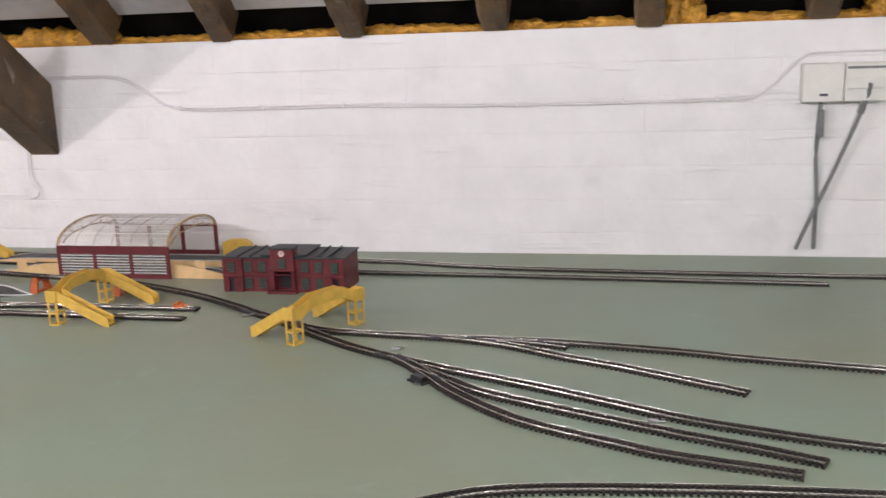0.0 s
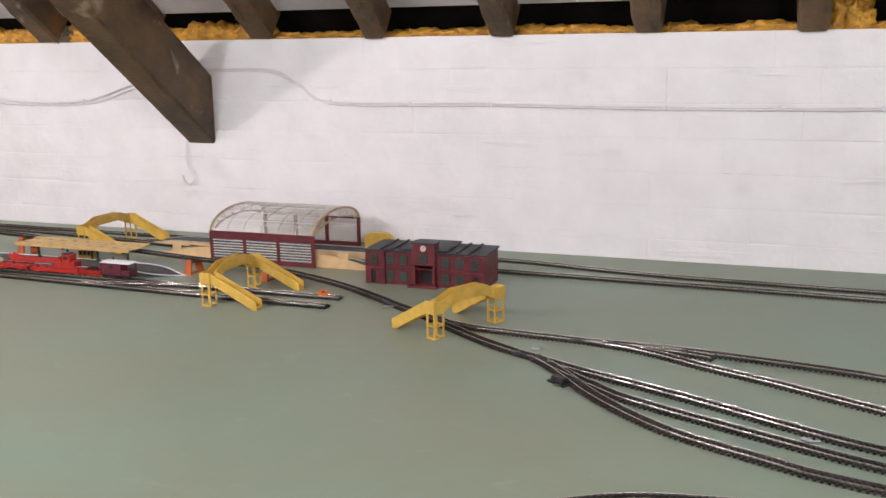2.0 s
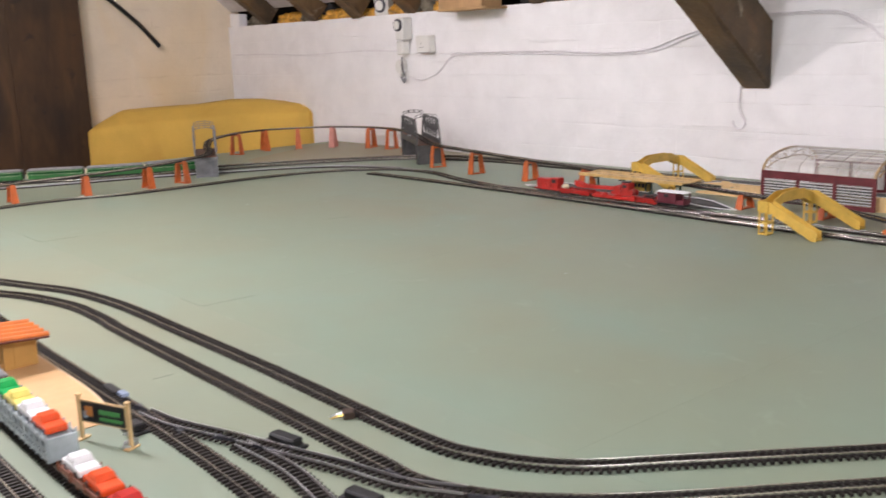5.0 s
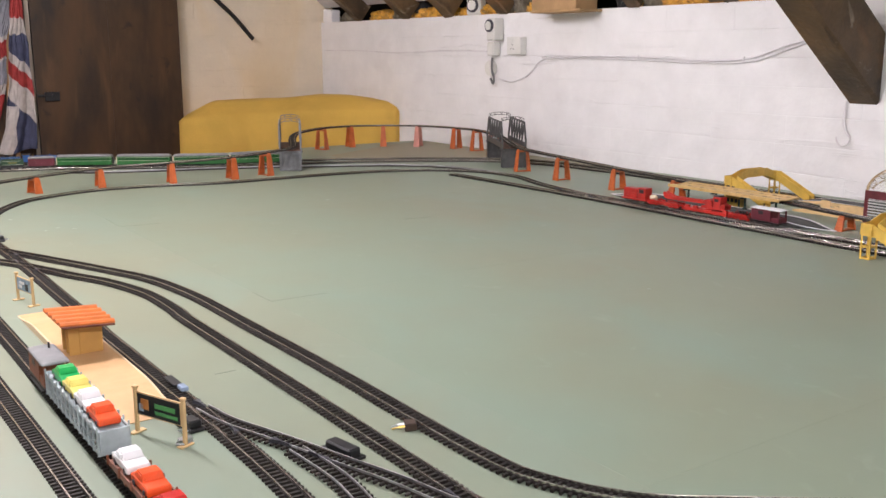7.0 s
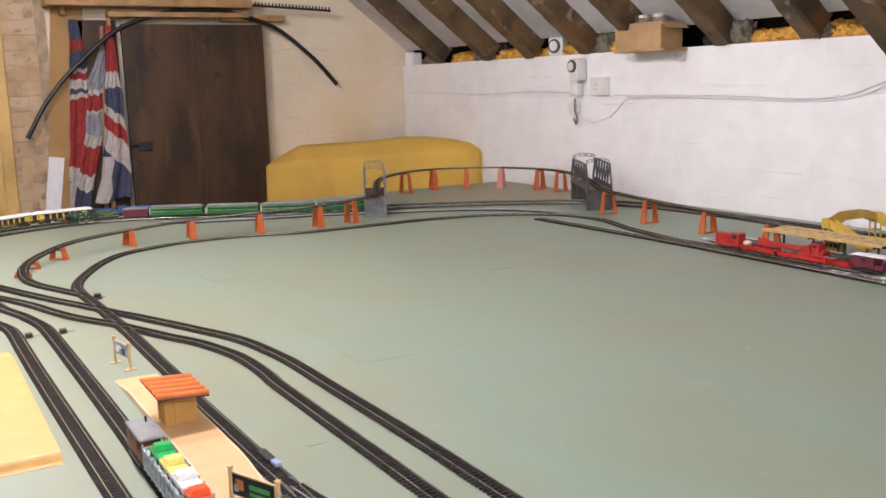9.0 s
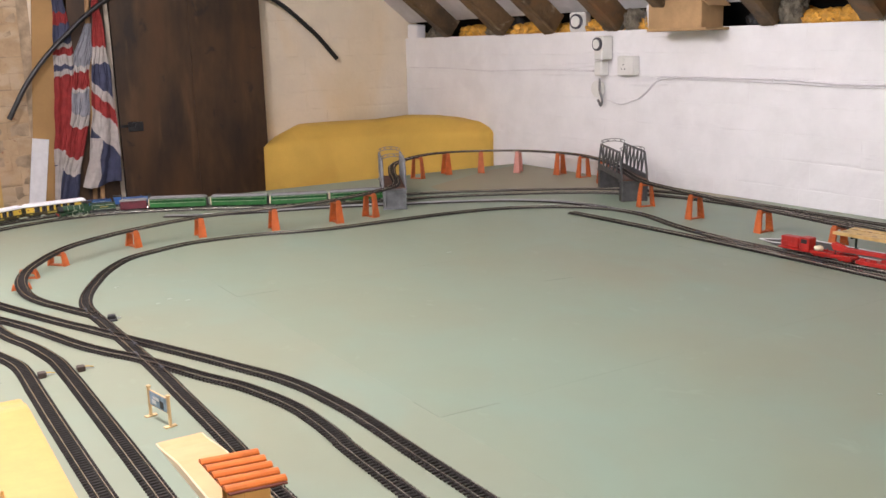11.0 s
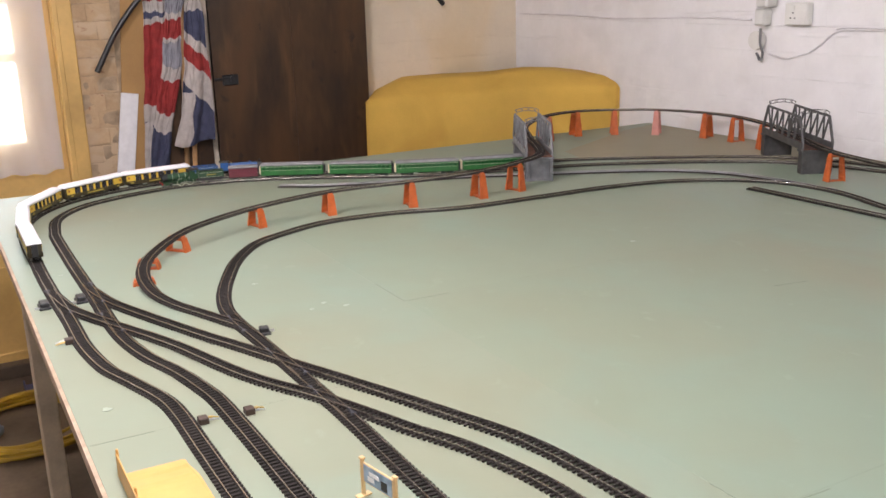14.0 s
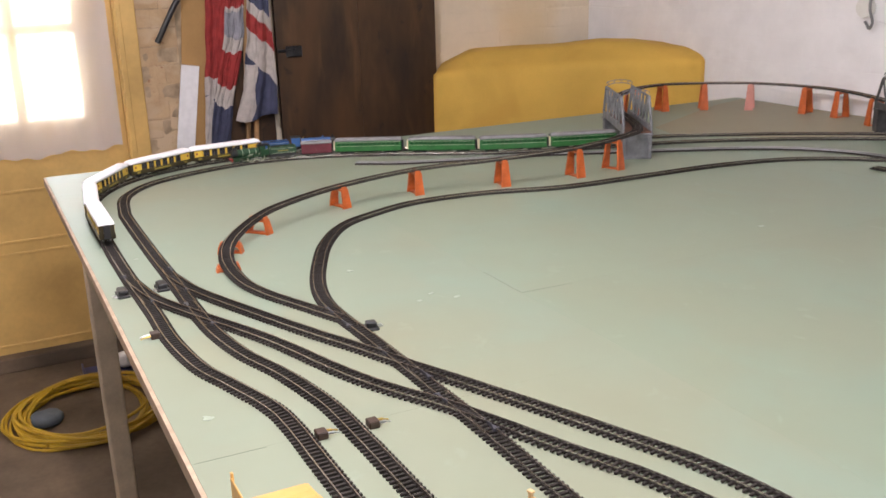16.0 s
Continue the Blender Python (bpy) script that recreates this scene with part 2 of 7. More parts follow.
wall_north = tagged(link("wall_north", block((END_X + 2.6) / 2, WALL_Y + 0.145 + 0.0025, WALL_TOP / 2, 2.6 - END_X, 0.29, WALL_TOP - 0.004), WALL_WHITE),
                    "long low wall of white-painted uneven blocks", "wall", kind="structure")
tagged(link("wall_east", block(2.65, 0.1, 1.9, 0.1, 6.4, 3.8), WALL_CREAM), "plain cream end wall", "wall", kind="structure")
tagged(link("wall_south", block(-1.6, -2.75, 1.0, 9.5, 0.1, 2.0), WALL_WHITE), "plain white wall behind the layout", "wall", kind="structure")

# end wall with a doorway at its south side
bm = bmesh.new()
DOOR_S, DOOR_N, DOOR_TOP = -0.627, 0.292, 1.913
box(bm, END_X - 0.1, (DOOR_N + WALL_Y + 0.3) / 2, 1.9, 0.2, WALL_Y + 0.3 - DOOR_N, 3.8)
box(bm, END_X - 0.1, (DOOR_S - 2.8) / 2, 1.9, 0.2, DOOR_S + 2.8, 3.8)
box(bm, END_X - 0.1, (DOOR_S + DOOR_N) / 2, (DOOR_TOP + 3.8) / 2, 0.2, DOOR_N - DOOR_S, 3.8 - DOOR_TOP)
wall_west = tagged(link("wall_west", bm, WALL_CREAM), "end wall of cream-washed blocks with a doorway", "wall", kind="structure")

# roof: lining boards on both slopes
SLOPE = 0.78
def roof_z(y):
    return 1.588 + 0.112 + (2.449 - y) * SLOPE
RIDGE = 0.0
bm = bmesh.new()
t = 0.03
for s in (1, -1):
    ys = [2.495, RIDGE] if s > 0 else [RIDGE, -(2.545)]
    zs = [roof_z(abs(y)) for y in ys]
    prism(bm, [(ys[0], zs[0]), (ys[1], zs[1]), (ys[1], zs[1] + t), (ys[0], zs[0] + t)], "x", END_X - 0.2, 2.7)
tagged(link("ceiling", bm, SARKING), "whitish sagging roof lining between dark rafters", "ceiling", kind="structure")

# felt strip and foam at the eaves
felt = bmesh.new()
prism(felt, [(2.44, roof_z(2.44) + 0.034), (2.67, roof_z(2.67) + 0.034), (2.67, roof_z(2.67) + 0.046), (2.44, roof_z(2.44) + 0.046)], "x", END_X, 2.6)
tagged(link("trim_felt", felt, FELT), "black felt strip along the eaves", "roof felt", kind="structure")

RAFTERS = [-4.83, -4.36, -3.98, -3.565, -3.2, -2.785, -2.39, -2.001, -1.593, -1.218, -0.838, -0.435, -0.031, 0.388, 0.788, 1.163, 1.563, 1.962]
for i, x in enumerate(RAFTERS):
    bm = bmesh.new()
    w, d = 0.072 + rng.uniform(-0.006, 0.008), 0.10
    y0, y1 = WALL_Y + 0.02, RIDGE
    line = [Vector((x + rng.uniform(-0.005, 0.005), y0 + (y1 - y0) * k / 10, roof_z(y0 + (y1 - y0) * k / 10) - d / 2 - 0.004 + rng.uniform(-0.004, 0.004))) for k in range(11)]
    line = smooth_line(line, 0.03)
    sweep(bm, line, [(-w / 2, -d / 2 + .008), (-w / 2 + .008, -d / 2), (w / 2 - .008, -d / 2), (w / 2, -d / 2 + .008), (w / 2, d / 2), (-w / 2, d / 2)])
    for v in bm.verts:
        v.co += Vector((noise.noise(v.co * 22), 0, noise.noise(v.co * 22 + Vector((5, 2, 8))))) * 0.0045
    tagged(link("rafter", bm, TIMBER), "rough dark brown roof rafter resting on the wall", "rafter", group="rafters", kind="structure")

bm = bmesh.new()
a0, a1 = -1.881, -1.777
prism(bm, [(2.469, 1.256), (2.469, 1.473), (0.0, 3.26), (0.0, 3.07)], "x", a0, a1)
bmesh.ops.bevel(bm, geom=list(bm.edges), offset=0.008, segments=1, affect="EDGES")
tagged(link("roof_beam", bm, TIMBER), "thick rough dark oak roof brace against the wall", "beam", kind="structure")

# ---- baseboard table ----
TX0, TX1, TY0 = -4.242, 2.2, -0.176
table = thing("layout_table", "large pale green painted train table with plywood edge", "table")
for ya, yb, cuts in ((TY0, 0.472, (-3.95, -2.348, -0.5, 1.33)), (0.472, 1.68, (-3.58, -2.665, -1.75, -0.83, 0.09, 1.01)), (1.68, WALL_Y - 0.004, (-3.5, -1.7, 0.095))):
    xs = [TX0, *cuts, TX1]
    for xa, xb in zip(xs, xs[1:]):
        part("board", block((xa + xb) / 2, (ya + yb) / 2, TABLE - 0.009, xb - xa, yb - ya, 0.018, 0.0002), MINT if ya == TY0 else GREEN, table, "pale green painted board")
# Pale flat patches painted where the gloss board catches lamp glints.
for x, y, w in ((-3.249, -0.088, 0.007), (-2.458, -0.130, 0.012), (-2.72, 0.30, 0.009), (-2.744, 0.334, 0.009), (-2.705, 0.366, 0.011), (-2.942, 0.259, 0.010), (-2.758, 1.13, 0.012), (-1.414, 1.105, 0.006)):
    bm = bmesh.new()
    ring = []
    for k in range(14):
        a = 2 * math.pi * k / 14
        r = w * (0.55 + 0.45 * noise.noise(Vector((math.cos(a) * 1.5 + x * 9, math.sin(a) * 1.5, y * 7))))
        ring.append((r * math.cos(a), r * math.sin(a)))
    prism(bm, ring, "z", 0.0002, 0.0008)
    glint_patch = part("painted_glint", bm, GLINT, table, "pale patch painted as a glint")
    glint_patch.matrix_basis = pose(x, y, TABLE)
for xa, ya, xb, yb in ((-2.80, 0.473, -2.667, 0.4725), (-2.664, 0.4735, -2.660, 0.575), (-1.749, 0.474, -1.745, 0.585), (-1.428, 0.236, -1.428, 0.268), (-2.348, -0.172, -2.346, -0.085), (-1.83, 0.471, -1.751, 0.472), (-2.335, 1.14, -2.322, 1.217)):
    line = [Vector((xa + (xb - xa) * k / 8, ya + (yb - ya) * k / 8 + 0.0006 * math.sin(k * 2.3 + xa), TABLE)) for k in range(9)]
    part("paint_crack", sweep(bmesh.new(), line, [(-0.0006, 0), (-0.0006, 0.0003), (0.0006, 0.0003), (0.0006, 0)]), CRACK, table, "thin dark crack along a board joint")
corner = [(-4.20, 2.455), (-4.13, 2.24), (-3.87, 1.745), (-3.70, 1.70), (-3.29, 2.17), (-3.05, 2.36), (-2.80, 2.455)]
part("corner_sheet", prism(bmesh.new(), corner, "z", TABLE - 0.002, TABLE + 0.0008), OLIVE, table, "olive brown painted corner sheet")
part("edge_strip", block((TX0 + TX1) / 2, TY0 - 0.003, TABLE - 0.012, TX1 - TX0, 0.006, 0.022), PLY, table, "bare plywood edge")
for x in (-3.95, -1.9, 0.1, 2.0):
    for y in (-0.105, WALL_Y - 0.2):
        part("leg", block(x, y, (TABLE - 0.018) / 2, 0.070, 0.055, TABLE - 0.018, 0.004), LEG, table)


# ---- railway track ----
STEP = 0.0094
LAID = []
LINES = []


def track(points, lift=None, near=None, label="black-sleepered model railway track with steel rails", steel=STEEL):
    """A length of track along (x, y) control points. lift: heights over the table. near: the stretch of x whose sleepers are single pieces."""
    LAID.append(0)
    base = TABLE + 0.00012 * len(LAID)
    pts = [(x, y, base + (lift[i] if lift else 0.0)) for i, (x, y) in enumerate(points)]
    line = smooth_line(pts, STEP)
    top = thing("railway_track", label, "train track", group="model railway tracks")
    for s in (-1, 1):
        bm = bmesh.new()
        o = s * 0.0085
        base = (line[::2] if len(line) % 2 else line[::2] + [line[-1]]) if len(line) > 6 else line
        sweep(bm, base, [(o + u, v) for u, v in ((-0.0003, 0.0044), (-0.0004, 0.0060), (-0.0007, 0.0064), (-0.0007, 0.0073), (-0.0006, 0.0075), (0.0006, 0.0075), (0.0007, 0.0073), (0.0007, 0.0064), (0.0004, 0.0060), (0.0003, 0.0044))])
        part("rail", bm, steel, top)
        part("rail_chair_strip", sweep(bmesh.new(), base, [(o - 0.0011, 0.0008), (o - 0.0010, 0.0040), (o - 0.0004, 0.0048), (o + 0.0004, 0.0048), (o + 0.0010, 0.0040), (o + 0.0011, 0.0008)]), SLEEPER, top)
    rest = bmesh.new()
    single = 0
    for i, p in enumerate(line):
        d = line[min(i + 1, len(line) - 1)] - line[max(i - 1, 0)]
        m = Matrix.Translation(p) @ d.to_track_quat("X", "Z").to_matrix().to_4x4()
        if near and near[0] < p.x < near[1] and single < 290:
            single += 1
            ob = new("sleeper", SLEEPER_MESH)
            ob.parent, ob.matrix_basis = top, m
        else:
            box(rest, 0, 0, 0, 1, 1, 1, m=m @ Matrix.Translation((0, 0, 0.00175)) @ Matrix.Diagonal((0.0037, 0.031, 0.0035, 1)))
    if rest.verts:
        tagged(part("sleeper_run", rest, SLEEPER, top), kind="stuff")
    else:
        rest.free()
    LINES.append((top, line))
    return top, line


sl = block(0, 0, 0.00175, 0.0037, 0.031, 0.0035, 0.0006)
SLEEPER_MESH = bpy.data.meshes.new("sleeper")
sl.to_mesh(SLEEPER_MESH)
sl.free()
SLEEPER_MESH.materials.append(SLEEPER)

OUTER = [(1.403, 2.241), (0.924, 2.241), (0.364, 2.241), (-0.243, 2.261), (-0.515, 2.289), (-0.786, 2.329), (-1.553, 2.357), (-2.256, 2.361), (-2.752, 2.369), (-3.087, 2.345), (-3.311, 2.233), (-3.455, 2.065), (-3.591, 1.858), (-3.703, 1.658), (-3.782, 1.41), (-3.854, 1.139), (-3.95, 0.947), (-4.054, 0.771), (-4.134, 0.611), (-4.166, 0.419), (-4.142, 0.236), (-4.054, 0.06), (-3.91, -0.06), (-3.711, -0.114), (-3.335, -0.123), (-3.095, -0.122), (-2.904, -0.117), (-2.752, -0.116), (-2.624, -0.102), (-2.544, -0.078), (-2.448, -0.05), (-2.376, -0.042), (-2.24, -0.041), (-1.953, -0.038), (-1.226, -0.026), (-0.674, -0.02)]
INNER = [(0.38, 2.161), (-0.235, 2.185), (-0.754, 2.201), (-1.218, 2.201), (-1.729, 2.241), (-2.057, 2.281), (-2.432, 2.313), (-2.816, 2.305), (-3.071, 2.257), (-3.255, 2.161), (-3.391, 2.001), (-3.511, 1.802), (-3.607, 1.602), (-3.679, 1.346), (-3.766, 1.099), (-3.87, 0.923), (-3.974, 0.755), (-4.046, 0.595), (-4.078, 0.419), (-4.046, 0.244), (-3.966, 0.084), (-3.838, -0.012), (-3.671, -0.044), (-3.567, -0.05), (-3.279, -0.052), (-3.047, -0.051), (-2.832, -0.052), (-2.728, -0.046), (-2.632, -0.03), (-2.544, -0.004), (-2.464, 0.012), (-2.4, 0.021), (-2.312, 0.024), (-2.192, 0.026), (-1.713, 0.03), (-1.218, 0.03), (-0.674, 0.036)]
LOOP = [(-0.594, 0.118), (-0.898, 0.149), (-1.074, 0.162), (-1.234, 0.164), (-1.393, 0.162), (-1.553, 0.161), (-1.713, 0.16), (-1.849, 0.164), (-2.081, 0.165), (-2.192, 0.166), (-2.312, 0.165), (-2.432, 0.162), (-2.512, 0.16), (-2.616, 0.157), (-2.712, 0.153), (-2.8, 0.156), (-2.896, 0.178), (-3.007, 0.22), (-3.135, 0.28), (-3.247, 0.36), (-3.307, 0.455), (-3.355, 0.591), (-3.347, 0.775), (-3.288, 0.983), (-3.279, 1.21), (-3.271, 1.45), (-3.231, 1.658), (-3.143, 1.81), (-3.015, 1.914), (-2.832, 1.938), (-2.616, 1.878), (-2.448, 1.85), (-2.272, 1.838), (-1.873, 1.838), (-1.473, 1.834), (-1.05, 1.834)]
RAMP = [((-2.704, 0.149), 0), ((-2.806, 0.11), 0), ((-2.887, 0.078), 0.001), ((-2.965, 0.058), 0.004), ((-3.057, 0.056), 0.010), ((-3.137, 0.071), 0.016), ((-3.209, 0.105), 0.023), ((-3.295, 0.177), 0.034), ((-3.349, 0.258), 0.043), ((-3.431, 0.427), 0.048), ((-3.455, 0.643), 0.058), ((-3.415, 0.851), 0.065), ((-3.391, 1.067), 0.072), ((-3.415, 1.242), 0.080), ((-3.495, 1.374), 0.084), ((-3.75, 1.502), 0.090), ((-3.966, 1.634), 0.092), ((-4.11, 1.826), 0.094), ((-4.15, 1.985), 0.094), ((-4.094, 2.129), 0.094), ((-3.974, 2.273), 0.094), ((-3.798, 2.361), 0.092), ((-3.631, 2.377), 0.09), ((-3.391, 2.305), 0.087), ((-3.191, 2.193), 0.084), ((-2.967, 2.073), 0.082), ((-2.68, 2.025), 0.077), ((-2.4, 2.017), 0.066), ((-2.144, 2.017), 0.056), ((-1.833, 1.993), 0.045), ((-1.553, 1.97), 0.036), ((-1.314, 1.962), 0.026), ((-1.106, 1.914), 0.014), ((-0.962, 1.85), 0.004), ((-0.874, 1.798), 0), ((-0.722, 1.71), 0), ((-0.602, 1.69), 0), ((-0.427, 1.674), 0), ((-0.307, 1.642), 0), ((-0.195, 1.586), 0), ((-0.083, 1.538), 0), ((0.013, 1.49), 0), ((0.125, 1.434), 0)]
LOWER = [(-3.015, 1.787), (-2.712, 1.794), (-2.272, 1.794), (-1.793, 1.778), (-1.433, 1.764), (-1.042, 1.758)]
SILVER = [(-3.886, 0.651), (-3.806, 0.771), (-3.734, 0.971), (-3.671, 1.171), (-3.599, 1.33), (-3.527, 1.474), (-3.455, 1.618), (-3.351, 1.778), (-3.207, 1.89), (-3.039, 1.934), (-2.872, 1.942)]
DIAG_N = [(-3.087, -0.05), (-2.991, -0.033), (-2.915, -0.009), (-2.784, 0.04), (-2.672, 0.084), (-2.584, 0.122), (-2.48, 0.164), (-2.392, 0.202), (-2.32, 0.232), (-2.232, 0.268), (-2.136, 0.305), (-2.065, 0.332), (-1.993, 0.35), (-1.921, 0.36), (-1.849, 0.367), (-1.769, 0.37), (-1.633, 0.371), (-1.353, 0.375), (-0.994, 0.374), (-0.89, 0.391), (-0.802, 0.443), (-0.73, 0.531), (-0.618, 0.674), (-0.491, 0.834), (-0.40, 0.932), (-0.313, 1.0), (-0.222, 1.04), (-0.052, 1.066), (0.21, 1.085), (0.604, 1.09)]
DIAG_S = [(-3.087, -0.122), (-2.983, -0.106), (-2.904, -0.079), (-2.8, -0.035), (-2.728, -0.003), (-2.648, 0.028), (-2.544, 0.06), (-2.472, 0.084), (-2.408, 0.112), (-2.328, 0.154), (-2.236, 0.192), (-2.151, 0.225), (-2.065, 0.263), (-1.977, 0.288), (-1.905, 0.301), (-1.829, 0.304), (-1.761, 0.303), (-1.697, 0.3), (-1.266, 0.3), (-0.978, 0.298), (-0.89, 0.298), (-0.818, 0.326), (-0.754, 0.374), (-0.682, 0.454), (-0.57, 0.604), (-0.435, 0.78), (-0.345, 0.875), (-0.25, 0.945), (-0.147, 0.985), (0.064, 1.0), (0.35, 1.01), (0.604, 1.012)]

_, OUTER_LINE = track(OUTER, near=(-3.471, -1.873))
inner, INNER_LINE = track(INNER, near=(-3.471, -1.873))
_, LOOP_LINE = track(LOOP, near=(-2.991, -1.074))
ramp, RAMP_LINE = track([p for p, h in RAMP], lift=[h for p, h in RAMP], near=(-3.271, -2.672), label="black model railway track climbing onto orange piers")
track(LOWER)
track(SILVER, label="black-sleepered model track with bright new rails", steel=BRIGHT_STEEL)
track(DIAG_N, near=(-2.752, -0.994))
track(DIAG_S, near=(-2.752, -0.994))
track([(-2.472, 1.85), (-2.352, 1.826), (-2.208, 1.798), (-2.073, 1.79)])
track([(-1.753, 1.779), (-1.633, 1.798), (-1.513, 1.826), (-1.393, 1.838)])
track([(-0.427, 1.674), (-0.307, 1.674), (-0.195, 1.666), (0.021, 1.634), (0.149, 1.606), (0.364, 1.57), (0.684, 1.522)])
track([(-0.355, 1.674), (-0.275, 1.662), (-0.187, 1.64)])
track([(-0.89, 1.806), (-0.802, 1.746), (-0.722, 1.682), (-0.61, 1.602), (-0.507, 1.546), (-0.411, 1.498), (-0.331, 1.466), (-0.227, 1.422), (-0.131, 1.378), (0.005, 1.314), (0.125, 1.274), (0.292, 1.234), (0.604, 1.186)])
track([(-0.507, 1.546), (-0.451, 1.494), (-0.379, 1.434), (-0.307, 1.382), (-0.171, 1.322), (0.005, 1.25), (0.117, 1.21), (0.205, 1.174)])
track([(-0.475, 1.518), (-0.419, 1.45), (-0.371, 1.39), (-0.291, 1.314), (-0.211, 1.258), (-0.083, 1.202), (-0.003, 1.171), (0.173, 1.131)])
track([(-1.298, 0.168), (-1.234, 0.178), (-1.146, 0.208), (-1.05, 0.237), (-0.978, 0.26), (-0.898, 0.28), (-0.834, 0.316)], near=(-3, 0), label="black-sleepered model turnout with bright new rails", steel=BRIGHT_STEEL)
track([(-1.114, 0.208), (-1.01, 0.212), (-0.898, 0.196), (-0.794, 0.188)], near=(-3, 0), label="black-sleepered model turnout with bright new rails", steel=BRIGHT_STEEL)


# crossing noses and check rails wherever two tracks part or cross
FROG = material("grey_blue_crossing_plastic", (0.045, 0.045, 0.056), 0.45, vary=0.2, scale=60, fine=300, bump=0.05)


def crossing(top, here, ahead, other_side, spread):
    """A nose between two parting rails and a check rail inside the far rail. ahead: unit direction, other_side: +1 if the nose lies to its right."""
    side = ahead.cross(Vector((0, 0, 1)))
    nose = here + side * other_side * 0.0085
    bm = bmesh.new()
    pts = [(nose - ahead * 0.010, 0.0008), (nose + ahead * 0.010, 0.0014), (nose + ahead * 0.022, 0.0014 + spread * 0.010)]
    rings = [[bm.verts.new(p + side * w * u + Vector((0, 0, z))) for u, z in ((-1, 0.0036), (-0.8, 0.0077), (0.8, 0.0077), (1, 0.0036))] for p, w in pts]
    for r, q in zip(rings, rings[1:]):
        for k in range(4):
            bm.faces.new((r[k], r[(k + 1) % 4], q[(k + 1) % 4], q[k]))
    bm.faces.new(rings[0]), bm.faces.new(rings[-1])
    bmesh.ops.recalc_face_normals(bm, faces=bm.faces)
    part("crossing_nose", bm, FROG, top, "grey-blue plastic crossing nose")
    guard = here - side * other_side * 0.0061
    line = [guard + ahead * d + side * other_side * f for d, f in ((-0.024, 0.0022), (-0.017, 0.0), (0.017, 0.0), (0.024, 0.0022))]
    part("check_rail", sweep(bmesh.new(), line, [(-0.0005, 0.0036), (-0.0005, 0.0074), (0.0005, 0.0074), (0.0005, 0.0036)]), STEEL, top)


for i, (top_a, line_a) in enumerate(LINES):
    pa = np.array([tuple(p) for p in line_a])
    for top_b, line_b in LINES[i + 1:]:
        pb = np.array([tuple(p) for p in line_b])
        gap = np.sqrt(((pa[:, None, :] - pb[None, :, :]) ** 2).sum(2))
        near_b, dist = gap.argmin(1), gap.min(1)
        for k in range(2, len(pa) - 2):
            if (dist[k] - 0.017) * (dist[k + 1] - 0.017) < 0 and abs(pa[k, 2] - pb[near_b[k], 2]) < 0.004:
                ahead = Vector(pa[k + 1] - pa[k - 1]).normalized()
                if dist[k + 1] < dist[k]:
                    ahead = -ahead
                toward = Vector(pb[near_b[k]] - pa[k])
                slope = min(0.5, abs(dist[k + 1] - dist[k]) / STEP)
                crossing(top_a, Vector(pa[k]), ahead, 1 if ahead.cross(Vector((0, 0, 1))).dot(toward) > 0 else -1, slope)

# ---- materials of the models ----
def plastic(name, colour, rough=0.4, vary=0.10, **k):
    return material(name, colour, rough, vary=vary, scale=40, fine=300, bump=0.04, **k)


ORANGE = plastic("orange_pier_plastic", (0.56, 0.125, 0.028), 0.45, 0.2)
PINK = plastic("faded_pink_plastic", (0.62, 0.27, 0.22), 0.5)
GREY = plastic("grey_bridge_plastic", (0.19, 0.195, 0.205), 0.5, 0.25)
DARKGREY = plastic("dark_bridge_plastic", (0.085, 0.085, 0.085), 0.55, 0.25)
BROWN_DECK = plastic("brown_deck_plastic", (0.14, 0.06, 0.035), 0.6, 0.25)
YELLOW = plastic("ochre_yellow_plastic", (0.70, 0.455, 0.085), 0.42, 0.12)
MAROON = plastic("maroon_brick_plastic", (0.145, 0.020, 0.026), 0.5, 0.25)
BLACK = plastic("black_plastic", (0.018, 0.018, 0.02), 0.45, 0.2)
ROOFBLACK = plastic("charcoal_roof_plastic", (0.035, 0.037, 0.042), 0.55, 0.25)
BOTTLE = plastic("dark_green_plastic", (0.02, 0.05, 0.036), 0.45)
CREAM = plastic("cream_plastic", (0.72, 0.50, 0.25), 0.5, 0.1)
PEACH = plastic("peach_platform_plastic", (0.68, 0.415, 0.20), 0.5, 0.05)
PALEPEACH = plastic("pale_peach_platform_plastic", (0.74, 0.56, 0.36), 0.5, 0.05)
AMBER = plastic("amber_platform_plastic", (0.66, 0.375, 0.11), 0.45, 0.05)
TILES = plastic("orange_roof_plastic", (0.68, 0.17, 0.025), 0.45, 0.15)
# Darkened roof orange: the shade between the ribs, painted on the base plate.
GROOVE_SHADE = plastic("roof_groove_shade", (0.13, 0.025, 0.008), 0.55, 0.15)
ASPHALT = material("dark_platform_top", (0.10, 0.10, 0.098), 0.85, vary=0.25, scale=30, fine=200)
WHITE = plastic("white_plastic", (0.82, 0.82, 0.83), 0.4, 0.05)
RED = plastic("red_plastic", (0.46, 0.021, 0.016), 0.38, 0.2)
BRASS = material("brass_clip", (0.75, 0.52, 0.16), 0.3, 1.0, vary=0.15)
TIN = material("bright_tin", (0.62, 0.64, 0.66), 0.28, 1.0, vary=0.15)
BLUEGLASS = plastic("pale_blue_plastic", (0.36, 0.45, 0.62), 0.25)
PAPERBLUE = plastic("blue_printed_poster", (0.36, 0.48, 0.60), 0.6, 0.35)
BUFFGREY = plastic("grey_buff_plastic", (0.42, 0.39, 0.34), 0.45)
SANDY = plastic("sandy_yellow_plastic", (0.62, 0.42, 0.16), 0.5, 0.12)
SASH = plastic("grey_green_sash_plastic", (0.075, 0.135, 0.10), 0.5)
